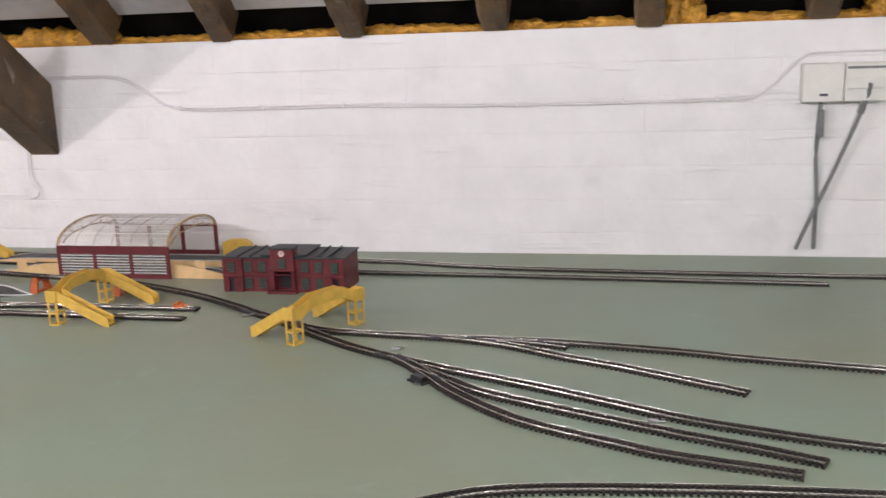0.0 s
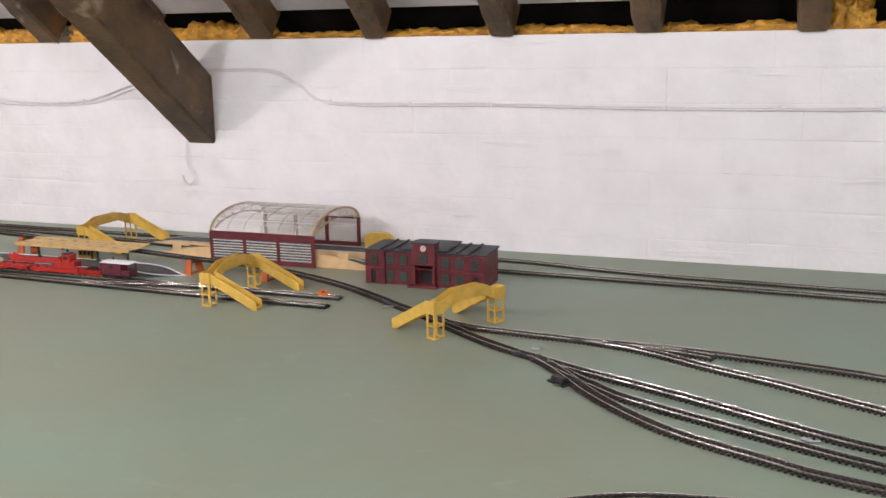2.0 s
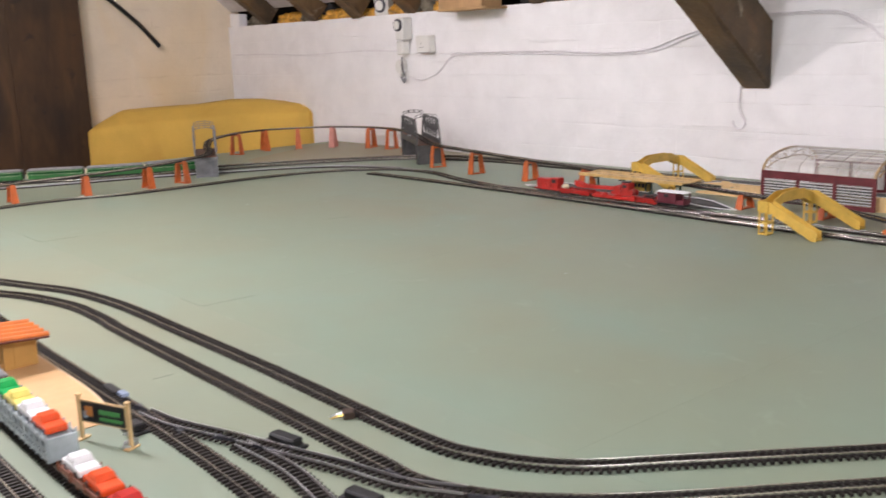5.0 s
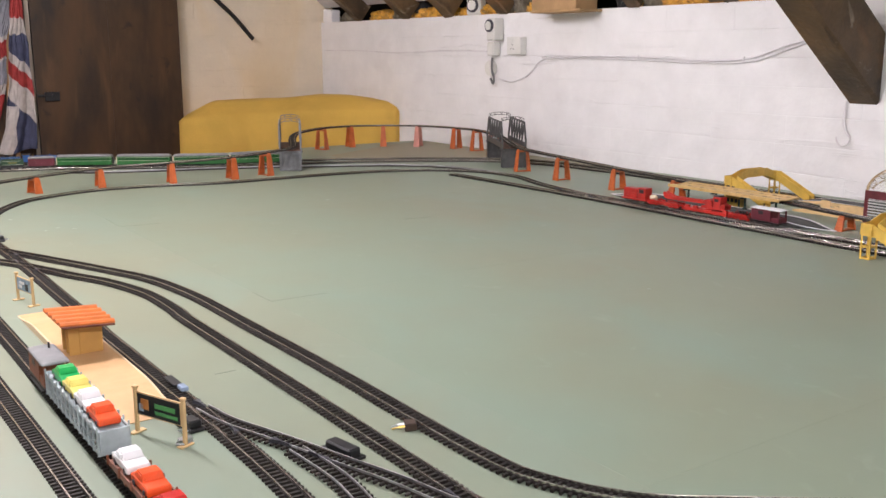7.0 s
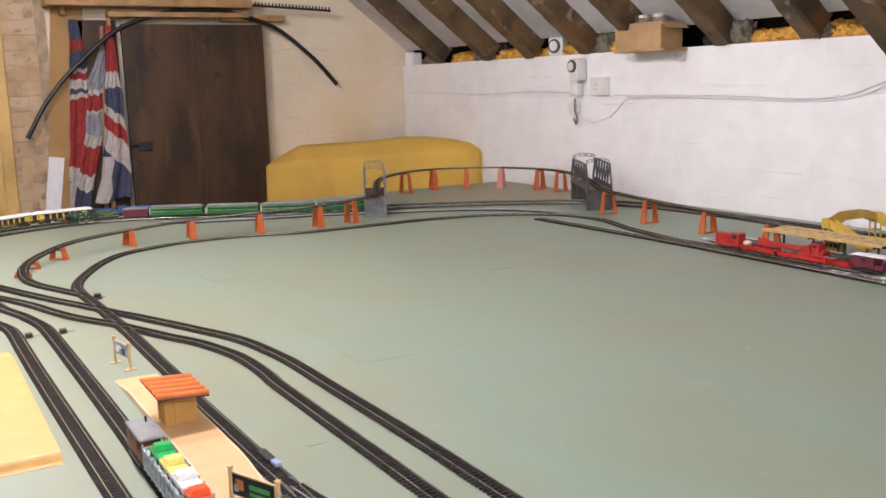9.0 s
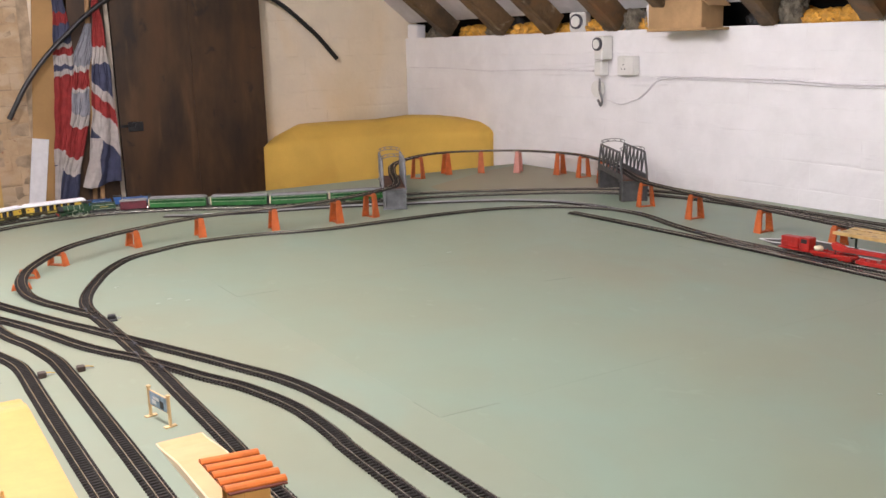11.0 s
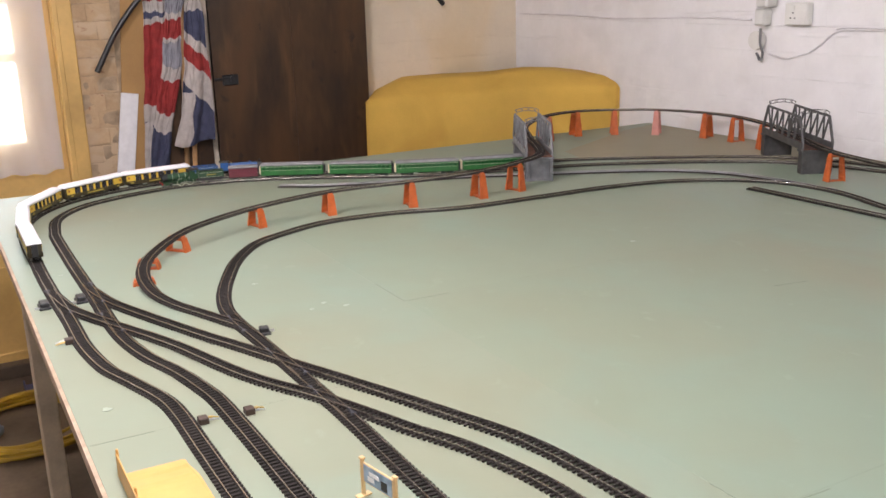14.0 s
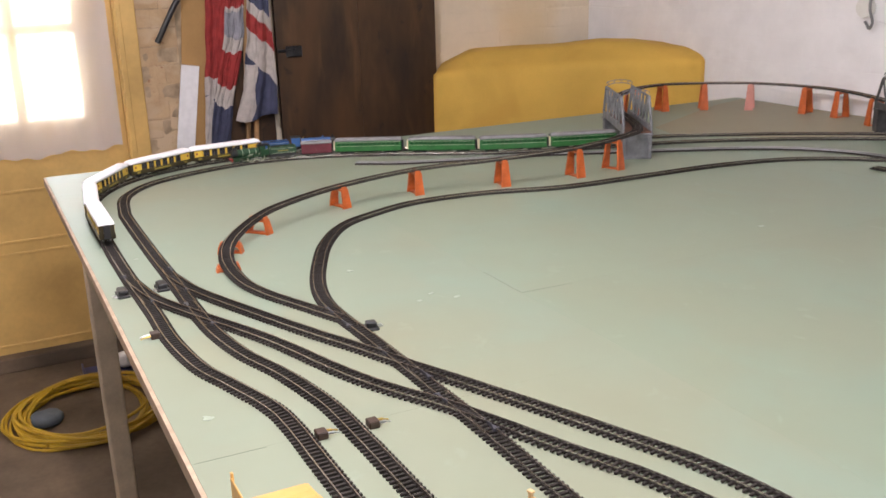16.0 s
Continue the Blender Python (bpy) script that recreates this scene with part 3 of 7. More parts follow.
CLOCKFACE = plastic("clock_face_paint", (0.80, 0.62, 0.56), 0.5)


def clear_material(name, tint=(0.92, 0.93, 0.93), opaque=0.25):
    m = bpy.data.materials.new(name)
    m.use_nodes = True
    nt = m.node_tree
    b = nt.nodes["Principled BSDF"]
    b.inputs["Base Color"].default_value = (*tint, 1)
    b.inputs["Roughness"].default_value = 0.12
    clear = nt.nodes.new("ShaderNodeBsdfTransparent")
    mix = nt.nodes.new("ShaderNodeMixShader")
    mix.inputs[0].default_value = opaque
    nt.links.new(clear.outputs[0], mix.inputs[1])
    nt.links.new(b.outputs[0], mix.inputs[2])
    nt.links.new(mix.outputs[0], nt.nodes["Material Output"].inputs["Surface"])
    return m


CLEAR = clear_material("clear_roof_plastic", (0.76, 0.73, 0.68), 0.23)
SHEDPANE = clear_material("grey_shed_pane", (0.20, 0.21, 0.22), 0.5)
PALEBAR = plastic("pale_grey_plastic", (0.62, 0.60, 0.57), 0.45)
TAN = plastic("tan_gable_plastic", (0.44, 0.31, 0.16), 0.5, 0.2)
WINDOW = clear_material("coach_window_plastic", (0.05, 0.05, 0.055), 0.72)


def heading(line, p, spread=3):
    """Direction of a line of points near p."""
    i = min(range(len(line)), key=lambda k: (line[k] - p).xy.length)
    return line[min(i + spread, len(line) - 1)] - line[max(i - spread, 0)], line[i]


# ---- piers under the climbing track ----
def pier(h, m, mat=ORANGE, label="orange plastic pier carrying the raised track"):
    top = thing("track_pier", label, "bridge pier", m, group="track piers")
    wide, narrow = 0.0215 + min(0.0080, h * 0.25), 0.0215
    for s in (-1, 1):
        bm = bmesh.new()
        t = 0.005
        for z0, z1, a0, a1, y0, y1 in ((0, h, 0.0085 + h * 0.075, 0.0085, wide, narrow),):
            low = [(-a0, s * y0), (a0, s * y0), (a0, s * (y0 - t)), (-a0, s * (y0 - t))]
            high = [(-a1, s * y1), (a1, s * y1), (a1, s * (y1 - t)), (-a1, s * (y1 - t))]
            v = [bm.verts.new((x, y, z0)) for x, y in low] + [bm.verts.new((x, y, z1)) for x, y in high]
            for f in ((0, 1, 2, 3), (4, 5, 6, 7), (0, 1, 5, 4), (1, 2, 6, 5), (2, 3, 7, 6), (3, 0, 4, 7)):
                bm.faces.new([v[i] for i in f])
        bmesh.ops.recalc_face_normals(bm, faces=bm.faces)
        part("leg", bm, mat, top)
        part("saddle", block(0, s * 0.018, h + 0.002, 0.014, 0.004, 0.006, 0.0008), mat, top)
    for k in range(int(h / 0.018)):
        z = 0.012 + 0.018 * k
        f = z / h
        y = wide + (narrow - wide) * f - 0.003
        for s in (-1, 1):
            part("leg_rib", block(0, s * y, z, 2 * (0.0085 + h * 0.075) * (1 - f) + 2 * 0.0085 * f + 0.0016, 0.0076, 0.0016), mat, top)
    part("crosspiece", block(0, 0, h - 0.003, 0.015, 2 * narrow - 0.006, 0.006, 0.001), mat, top)
    part("foot_bar", block(0, 0, 0.002, 0.014, 2 * wide - 0.010, 0.004, 0.0006), mat, top)
    return top


def pier_at(x, y, mat=ORANGE, label="orange plastic pier carrying the raised track"):
    d, p = heading(RAMP_LINE, Vector((x, y, 0)))
    ang = math.degrees(math.atan2(d.y, d.x))
    pier(max(0.006, p.z - TABLE - 0.002), pose(p.x, p.y, TABLE, 0, 0, ang), mat, label)


for x, y in ((-3.071, 0.057), (-3.187, 0.092), (-3.303, 0.184), (-3.431, 0.427), (-3.455, 0.643), (-3.407, 0.867), (-3.383, 1.083), (-3.407, 1.226), (-4.11, 1.826), (-4.15, 2.001), (-4.086, 2.145), (-3.79, 2.361), (-3.647, 2.377), (-3.471, 2.337), (-2.951, 2.065), (-2.68, 2.025), (-2.4, 2.017), (-2.144, 2.017), (-1.553, 1.97), (-1.314, 1.962)):
    pier_at(x, y)
pier_at(-3.974, 2.273, PINK, "faded pink plastic pier carrying the raised track")


# ---- girder bridges ----
def girder_bridge(ax, ay, bx, by, h, main, label, wide):
    """A through-truss bridge from (ax, ay) to (bx, by), its deck h over the table."""
    length = math.hypot(bx - ax, by - ay)
    top = thing("truss_bridge", label, "railway bridge", pose((ax + bx) / 2, (ay + by) / 2, TABLE, 0, 0, math.degrees(math.atan2(by - ay, bx - ax))), group="truss bridges")
    half, w = length / 2, wide
    for s in (-1, 1):
        bm = bmesh.new()
        x = s * (half - 0.018)
        box(bm, x, 0, (h - 0.012) / 2, 0.030, 2 * w + 0.004, h - 0.012, 0.0015)
        box(bm, x, 0, h - 0.014, 0.038, 2 * w + 0.012, 0.007, 0.0015)
        for k in (-1, 1):
            box(bm, x + s * 0.002, k * (w - 0.004), (h - 0.018) / 2, 0.034, 0.012, h - 0.018, 0.001)
        part("abutment", bm, main, top)
    part("deck", block(0, 0, h - 0.008, length, 2 * w, 0.004), BROWN_DECK, top, "rust-brown bridge deck")
    hi = h + 0.088
    n = 6
    for s in (-1, 1):
        y = s * w
        part("girder", block(0, y, h, length, 0.005, 0.022, 0.001), main, top)
        lo = h + 0.008
        xs = [-half + 0.03 + (length - 0.06) * k / n for k in range(n + 1)]
        bars = [(-half + 0.004, lo, xs[0] + 0.014, hi, 0.0044), (half - 0.004, lo, xs[-1] - 0.014, hi, 0.0044), (xs[0] + 0.014, hi, xs[-1] - 0.014, hi, 0.0042), (xs[n - 1], lo, xs[n] - 0.014, hi, 0.0031)]
        for k in range(1, n):
            bars.append((xs[k], lo, xs[k], hi, 0.0031))
            bars.append((xs[k], lo, xs[k - 1] + (0.014 if k == 1 else 0), hi, 0.0031))
        for xa, za, xb, zb, r in bars:
            part("truss_bar", cyl(bmesh.new(), (xa, y, za), (xb, y, zb), r, 6), main, top)
    for x in (-half + 0.044, half - 0.044):
        bm = bmesh.new()
        for lift in (0.0, 0.010):
            arc = [Vector((x, w * math.cos(math.pi * k / 10), hi + lift + 0.012 * math.sin(math.pi * k / 10))) for k in range(11)]
            sweep(bm, arc, round_profile(0.0012, 5), up=Vector((1, 0, 0)))
        for k in range(1, 10):
            y = w * math.cos(math.pi * k / 10)
            z = hi + 0.012 * math.sin(math.pi * k / 10)
            cyl(bm, (x, y, z), (x, w * math.cos(math.pi * (k + (1 if k % 2 else -1)) / 10), z + 0.010), 0.0008, 4)
        part("arched_brace", bm, main, top)
    return top


girder_bridge(-3.475, 1.358, -3.77, 1.502, 0.086, GREY, "light grey plastic truss bridge over two tracks", 0.040)
girder_bridge(-3.055, 2.113, -3.383, 2.289, 0.086, DARKGREY, "dark grey plastic truss bridge beside the wall", 0.046)


# ---- footbridges ----
def footbridge(x, y, sx, sy, vx, vy, label):
    """Towers at (x, y) and (x + sx, y + sy); both stairs run along (vx, vy)."""
    span = math.hypot(sx, sy)
    ux, uy = sx / span, sy / span
    ramp_len = math.hypot(vx, vy)
    wx, wy = vx / ramp_len, vy / ramp_len
    m = Matrix(((ux, wx, 0, x), (uy, wy, 0, y), (0, 0, 1, TABLE), (0, 0, 0, 1)))
    top = thing("footbridge", label, "footbridge", Matrix.Translation((x, y, TABLE)), group="yellow footbridges")
    local = Matrix.Translation((-x, -y, -TABLE)) @ m

    def add(name, bm):
        bmesh.ops.transform(bm, matrix=local, verts=bm.verts)
        bmesh.ops.recalc_face_normals(bm, faces=bm.faces)
        part(name, bm, YELLOW, top)

    deck, panel, wide = 0.056, 0.024, 0.011
    for u in (0.0, span):
        for a in (-0.012, 0.012):
            for b in (-0.010, 0.010):
                add("tower_post", block(u + a, b, deck / 2, 0.0032, 0.0032, deck))
        for z in (0.002, 0.028, 0.054):
            for a in (-0.012, 0.012):
                add("tower_rail", block(u + a, 0, z, 0.003, 0.0168, 0.0035))
            for b in (-0.010, 0.010):
                add("tower_rail", block(u, b, z, 0.0208, 0.003, 0.0035))
        bm = bmesh.new()
        box(bm, u, 0, deck, 0.030, 0.026, 0.003)
        box(bm, u, -0.0125, deck + panel / 2, 0.030, 0.002, panel)
        box(bm, u + (-0.0145 if u == 0 else 0.0145), 0, deck + panel / 2, 0.002, 0.026, panel)
        add("landing", bm)
        bm = bmesh.new()
        n = 12
        for s in (-wide, wide):
            prism(bm, [(0.012, deck), (0.012, deck + panel), (ramp_len, panel * 0.85), (ramp_len, 0.0), (ramp_len - 0.012, 0.0)], "x", u + s - 0.001, u + s + 0.001)
        for k in range(n):
            f = (k + 0.5) / n
            box(bm, u, 0.012 + (ramp_len - 0.012) * f, (deck - 0.002) * (1 - f) + 0.001, 2 * wide, (ramp_len - 0.012) / n, 0.004)
        add("stair", bm)
    bm = bmesh.new()
    rise = 0.021
    a, b = 0.28 * span, 0.72 * span
    for s in (-wide, wide):
        prism(bm, [(0.012, deck - 0.002), (a, deck + rise - 0.006), (b, deck + rise - 0.006), (span - 0.012, deck - 0.002), (span - 0.012, deck + panel), (b, deck + rise + panel - 0.006), (a, deck + rise + panel - 0.006), (0.012, deck + panel)], "y", s - 0.001, s + 0.001)
    prism(bm, [(0.0, deck - 0.002), (a, deck + rise - 0.006), (b, deck + rise - 0.006), (span, deck - 0.002), (span, deck + 0.001), (b, deck + rise - 0.003), (a, deck + rise - 0.003), (0.0, deck + 0.001)], "y", -wide, wide)
    add("span", bm)
    return top


footbridge(-1.325, 1.702, 0.008, 0.188, 0.132, 0, "ochre yellow plastic footbridge over the sidings")
footbridge(-0.734, 1.618, 0.084, 0.149, -0.108, 0.052, "ochre yellow plastic footbridge at the yard throat")
footbridge(-2.018, 2.108, 0.006, 0.205, 0.135, 0, "ochre yellow plastic footbridge beside the wall")


# ---- terminus: platforms, shed, building ----
def platform(x0, x1, y0, y1, h, ramp0, ramp1, side, deck, label, trim=None, group="station platforms"):
    """A low platform with sloping ends."""
    top = thing("platform", label, "platform", Matrix.Translation(((x0 + x1) / 2, (y0 + y1) / 2, TABLE)), group=group)
    hx, hy = (x1 - x0) / 2, (y1 - y0) / 2
    ease = [(k / 6, (1 - math.cos(math.pi * k / 6)) / 2) for k in range(7)]
    outline = [(-hx + ramp0 * a, h * b) for a, b in ease] + [(hx - ramp1 * a, h * b) for a, b in ease[::-1]]
    for s in (-1, 1):
        part("side_wall", prism(bmesh.new(), outline, "y", s * hy - 0.0015, s * hy + 0.0015), side, top)
    bm = bmesh.new()
    inner = [(u, max(v - 0.0005, 0.0008)) for u, v in outline]
    prism(bm, [(inner[0][0], 0)] + inner + [(inner[-1][0], 0)], "y", -hy + 0.0015, hy - 0.0015)
    part("deck", bm, deck, top, "flat platform surface")
    if trim:
        for s in (-1, 1):
            line = [Vector((u, s * (hy - 0.004), v + 0.0004)) for u, v in outline]
            part("edge_line", sweep(bmesh.new(), line, [(-0.0012, 0), (-0.0012, 0.0006), (0.0012, 0.0006), (0.0012, 0)]), trim, top, "white painted edge line")
    return top


walled = platform(-1.809, -1.074, 2.125, 2.181, 0.016, 0.10, 0.12, CREAM, ASPHALT, "cream walled station platform with dark ramped top", WHITE)
part("back_wall", prism(bmesh.new(), [(-0.3675, 0), (-0.3675, 0.006), (-0.30, 0.015), (-0.23, 0.029), (-0.19, 0.035), (-0.15, 0.0365), (0.17, 0.0365), (0.21, 0.035), (0.27, 0.026), (0.33, 0.012), (0.3675, 0.006), (0.3675, 0)], "y", -0.0325, -0.0297), CREAM, walled, "smooth cream wall falling away at both ends")
platform(-1.953, -1.01, 2.253, 2.325, 0.016, 0.16, 0.14, CREAM, ASPHALT, "cream-sided station platform with dark ramped top", WHITE)
for x in (-1.713, -1.186):
    seat = thing("platform_bench", "small cream plastic platform bench back", "bench", Matrix.Translation((x, 2.131, TABLE + 0.0155)), group="platform benches")
    part("back_panel", block(0, 0, 0.013, 0.03, 0.002, 0.026, 0.0006), CREAM, seat)
    part("seat_plank", block(0, 0.0045, 0.006, 0.028, 0.007, 0.0015), CREAM, seat)
    for s in (-1, 1):
        part("bench_end", block(s * 0.0125, 0.0045, 0.0027, 0.002, 0.006, 0.0054), CREAM, seat)


def train_shed(x0, x1, y0, y1):
    top = thing("train_shed", "maroon station train shed with clear arched roof", "train shed", Matrix.Translation(((x0 + x1) / 2, (y0 + y1) / 2, TABLE)))
    hx, hy = (x1 - x0) / 2, (y1 - y0) / 2
    wall_h, crown = 0.088, 0.139
    for s in (-1, 1):
        y = s * hy
        bm = bmesh.new()
        band = 0.022 if s < 0 else 0.005
        box(bm, 0, y, wall_h - band / 2, 2 * hx, 0.004, band, 0.0006)
        box(bm, 0, y, 0.006, 2 * hx, 0.0045, 0.012, 0.0006)
        for k in range(4):
            box(bm, -hx + 0.005 + (2 * hx - 0.010) * k / 3, y, wall_h / 2, 0.011, 0.005, wall_h, 0.0006)
        part("side_wall", bm, MAROON, top)
        for k in range(3):
            cx = -hx + 0.005 + (2 * hx - 0.010) * (k + 0.5) / 3
            win = part("window", block(cx, y, 0.039, (2 * hx) / 3 - 0.012, 0.0015, 0.052), SHEDPANE if s < 0 else CLEAR, top, "clear plastic shed window")
            for j in range(7):
                part("glazing_bar", block(cx, y + s * 0.0014, 0.016 + 0.0077 * j, (2 * hx) / 3 - 0.012, 0.0015, 0.0020), PALEBAR, win)
    def arc(r_add=0.0, n=16, lo=0.0):
        rise = crown - wall_h
        return [(-(hy + r_add) * math.cos(math.pi * k / n), wall_h + (rise + r_add) * math.sin(math.pi * k / n)) for k in range(n + 1)]
    skin = bmesh.new()
    o, i = arc(0.0005), arc(-0.0007)
    prism(skin, o + i[::-1], "x", -hx + 0.003, hx - 0.003)
    part("roof_glazing", skin, CLEAR, top, "clear plastic arched roof")
    for k in range(7):
        x = -hx + 0.004 + (2 * hx - 0.008) * k / 6
        end = k in (0, 6)
        w = 0.003 if end else 0.0007
        bm = bmesh.new()
        prism(bm, arc(0.0015) + arc(-0.004 if end else -0.001)[::-1], "x", x - w, x + w)
        if end:
            prism(bm, [(u * 0.84, wall_h + (v - wall_h) * 0.50) for u, v in arc()] + [(u * 0.80, wall_h + (v - wall_h) * 0.45) for u, v in arc()][::-1], "x", x - 0.002, x + 0.002)
            outer_a, inner_a = arc(-0.002), [(u * 0.83, wall_h + (v - wall_h) * 0.48) for u, v in arc()]
            for j in range(1, 16):
                a, b = outer_a[j], inner_a[j if j % 2 else min(15, j + 1)]
                cyl(bm, (x, a[0], a[1]), (x, b[0], b[1]), 0.0012, 4)
        part("roof_rib", bm, TAN if end else BUFFGREY, top, "tan arched gable truss" if end else "")
    for j in range(2, 15):
        u, v = arc(0.001)[j]
        part("purlin", block(0, u, v, 2 * hx - 0.008, 0.0015, 0.0013), PALEBAR if j % 2 else BUFFGREY, top)
    return top


train_shed(-1.585, -1.259, 2.109, 2.405)


def station_building(x0, y0, w, d):
    top = thing("station_building", "two-storey maroon station building with black flat roof", "model building", pose(x0 + w / 2, y0, TABLE, 0, 0, 0.6))
    hx = w / 2
    h1, h2, h3 = 0.084, 0.090, 0.110
    bm = bmesh.new()
    box(bm, 0, d / 2 + 0.009, h1 / 2, w, d - 0.022, h1, 0.0008)
    box(bm, 0, d / 2 + 0.012, h2 / 2, w * 0.36, d - 0.022, h2, 0.0008)
    for s in (-1, 1):
        box(bm, s * (hx + 0.022) / 2, 0.0115, h1 / 2, hx - 0.022, 0.019, h1, 0.0008)
        # end bay round its doorway
        box(bm, s * (hx - 0.0077), 0.000, 0.018, 0.0154, 0.010, 0.036, 0.0006)
        box(bm, s * (hx - 0.0403), 0.000, 0.018, 0.0234, 0.010, 0.036, 0.0006)
        box(bm, s * (hx - 0.026), 0.000, (h1 + 0.036) / 2, 0.052, 0.010, h1 - 0.036, 0.0006)
    part("wall_block", bm, MAROON, top, "maroon brick-effect walls")
    bm = bmesh.new()
    tower = 0.060
    box(bm, 0, 0.010, 0.0825, tower, 0.032, 0.055, 0.0008)
    for s in (-1, 1):
        box(bm, s * (tower / 2 - 0.004), -0.001, 0.030, 0.008, 0.012, 0.060, 0.0008)
    box(bm, 0, -0.003, 0.0575, tower + 0.006, 0.014, 0.005, 0.0008)
    part("entrance_bay", bm, MAROON, top)
    # Black panel stands in for the deep shade of the entrance recess.
    part("entrance_door", block(0, 0.0185, 0.028, 0.030, 0.003, 0.040), BLACK, top, "black panel for the shade inside the entrance")
    part("entrance_step", block(0, -0.012, 0.003, tower + 0.016, 0.018, 0.006, 0.0008), MAROON, top)
    for s in (-1, 1):
        # Flat black here paints the shade inside each side doorway.
        part("side_doorway", block(s * (hx - 0.022), 0.0012, 0.017, 0.0126, 0.003, 0.033), BLACK, top, "black panel for the shade in the side doorway")
        part("lintel", block(s * (hx - 0.026), -0.006, 0.041, 0.050, 0.006, 0.004), MAROON, top)
    part("cornice", block(0, d / 2, 0.0435, w + 0.003, d + 0.001, 0.0025), MAROON, top)
    part("roof", block(0, d / 2, h1 + 0.002, w + 0.006, d + 0.006, 0.004, 0.0008), ROOFBLACK, top, "charcoal flat roof")
    part("upper_roof", block(0, d / 2 + 0.004, h2 + 0.002, w * 0.36 + 0.005, d + 0.004, 0.004, 0.0008), ROOFBLACK, top)
    part("tower_roof", block(0, 0.010, h3, tower + 0.005, 0.037, 0.004, 0.0008), ROOFBLACK, top)
    for k in (-0.115, -0.085, 0.085, 0.115):
            part("roof_rib", block(k * w / 0.312, d / 2, h1 + 0.006, 0.004, d + 0.004, 0.005, 0.001), ROOFBLACK, top)
    face = bmesh.new()
    cyl(face, (0, -0.0075, 0.098), (0, -0.0055, 0.098), 0.0075, 20)
    clock = part("clock_face", face, CLOCKFACE, top, "round pale clock face")
    part("clock_hand", block(0.0015, -0.0080, 0.100, 0.0008, 0.0006, 0.006, m=pose(0, 0, 0, 0, 25, 0)), BLACK, clock)
    part("clock_hand", block(-0.001, -0.0080, 0.098, 0.004, 0.0006, 0.0008), BLACK, clock)

    def window(x, y, z, ww, hh):
        win = part("window", block(x, y, z, ww + 0.004, 0.003, hh + 0.004), MAROON, top)
        part("pane", block(x, y - 0.001, z, ww, 0.003, hh), BLACK, win, "dark barred window pane")
        for j in range(6):
            part("glazing_bar", block(x, y - 0.0028, z - hh / 2 + hh * (j + 0.5) / 6, ww, 0.0006, 0.0014), SASH, win)
        part("mullion", block(x, y - 0.0028, z, 0.0009, 0.0006, hh), BLACK, win)

    for s in (-1, 1):
        window(s * (hx - 0.024), -0.0055, 0.064, 0.018, 0.025)
        for x in (0.055, 0.091):
            window(s * x, 0.0015, 0.064, 0.019, 0.025)
            window(s * x, 0.0015, 0.022, 0.019, 0.026)
    window(0, -0.0065, 0.074, 0.019, 0.024)
    return top


station_building(-1.06, 2.005, 0.312, 0.12)


# ---- island platform with canopy ----
def island_platform(x0, x1, tip, y0, y1, h):
    """A platform whose sloping ends draw in to a point, edged in white."""
    top = thing("platform", "grey island platform with pointed ends and white edges", "platform", Matrix.Translation(((x0 + x1) / 2, (y0 + y1) / 2, TABLE)), group="station platforms")
    hx, hy = (x1 - x0) / 2, (y1 - y0) / 2
    stops = [(k / 8, min(1.0, 1.25 * math.sin(math.pi * k / 16)), (1 - math.cos(math.pi * k / 8)) / 2) for k in range(9)]
    line = [(-hx + tip * a, hy * b, h * c) for a, b, c in stops] + [(hx - tip * a, hy * b, h * c) for a, b, c in stops[::-1]]
    bm = bmesh.new()
    rings = [[bm.verts.new((x, -w, 0)), bm.verts.new((x, -w, z + 0.0004)), bm.verts.new((x, w, z + 0.0004)), bm.verts.new((x, w, 0))] for x, w, z in line]
    for r, q in zip(rings, rings[1:]):
        for k in range(3):
            bm.faces.new((r[k], r[k + 1], q[k + 1], q[k]))
    bmesh.ops.recalc_face_normals(bm, faces=bm.faces)
    part("deck", bm, ASPHALT, top, "dark grey platform surface")
    for s in (-1, 1):
        edge = [Vector((x, s * max(0.0, w - 0.002), z)) for x, w, z in line]
        part("edge_line", sweep(bmesh.new(), edge, [(-0.0022, 0), (-0.0022, 0.0018), (0.0022, 0.0018), (0.0022, 0)]), WHITE, top, "white painted edge line")


island_platform(-2.345, -1.551, 0.16, 1.892, 1.977, 0.013)


OLDYELLOW = plastic("dull_yellow_plastic", (0.40, 0.27, 0.045), 0.5, 0.15)


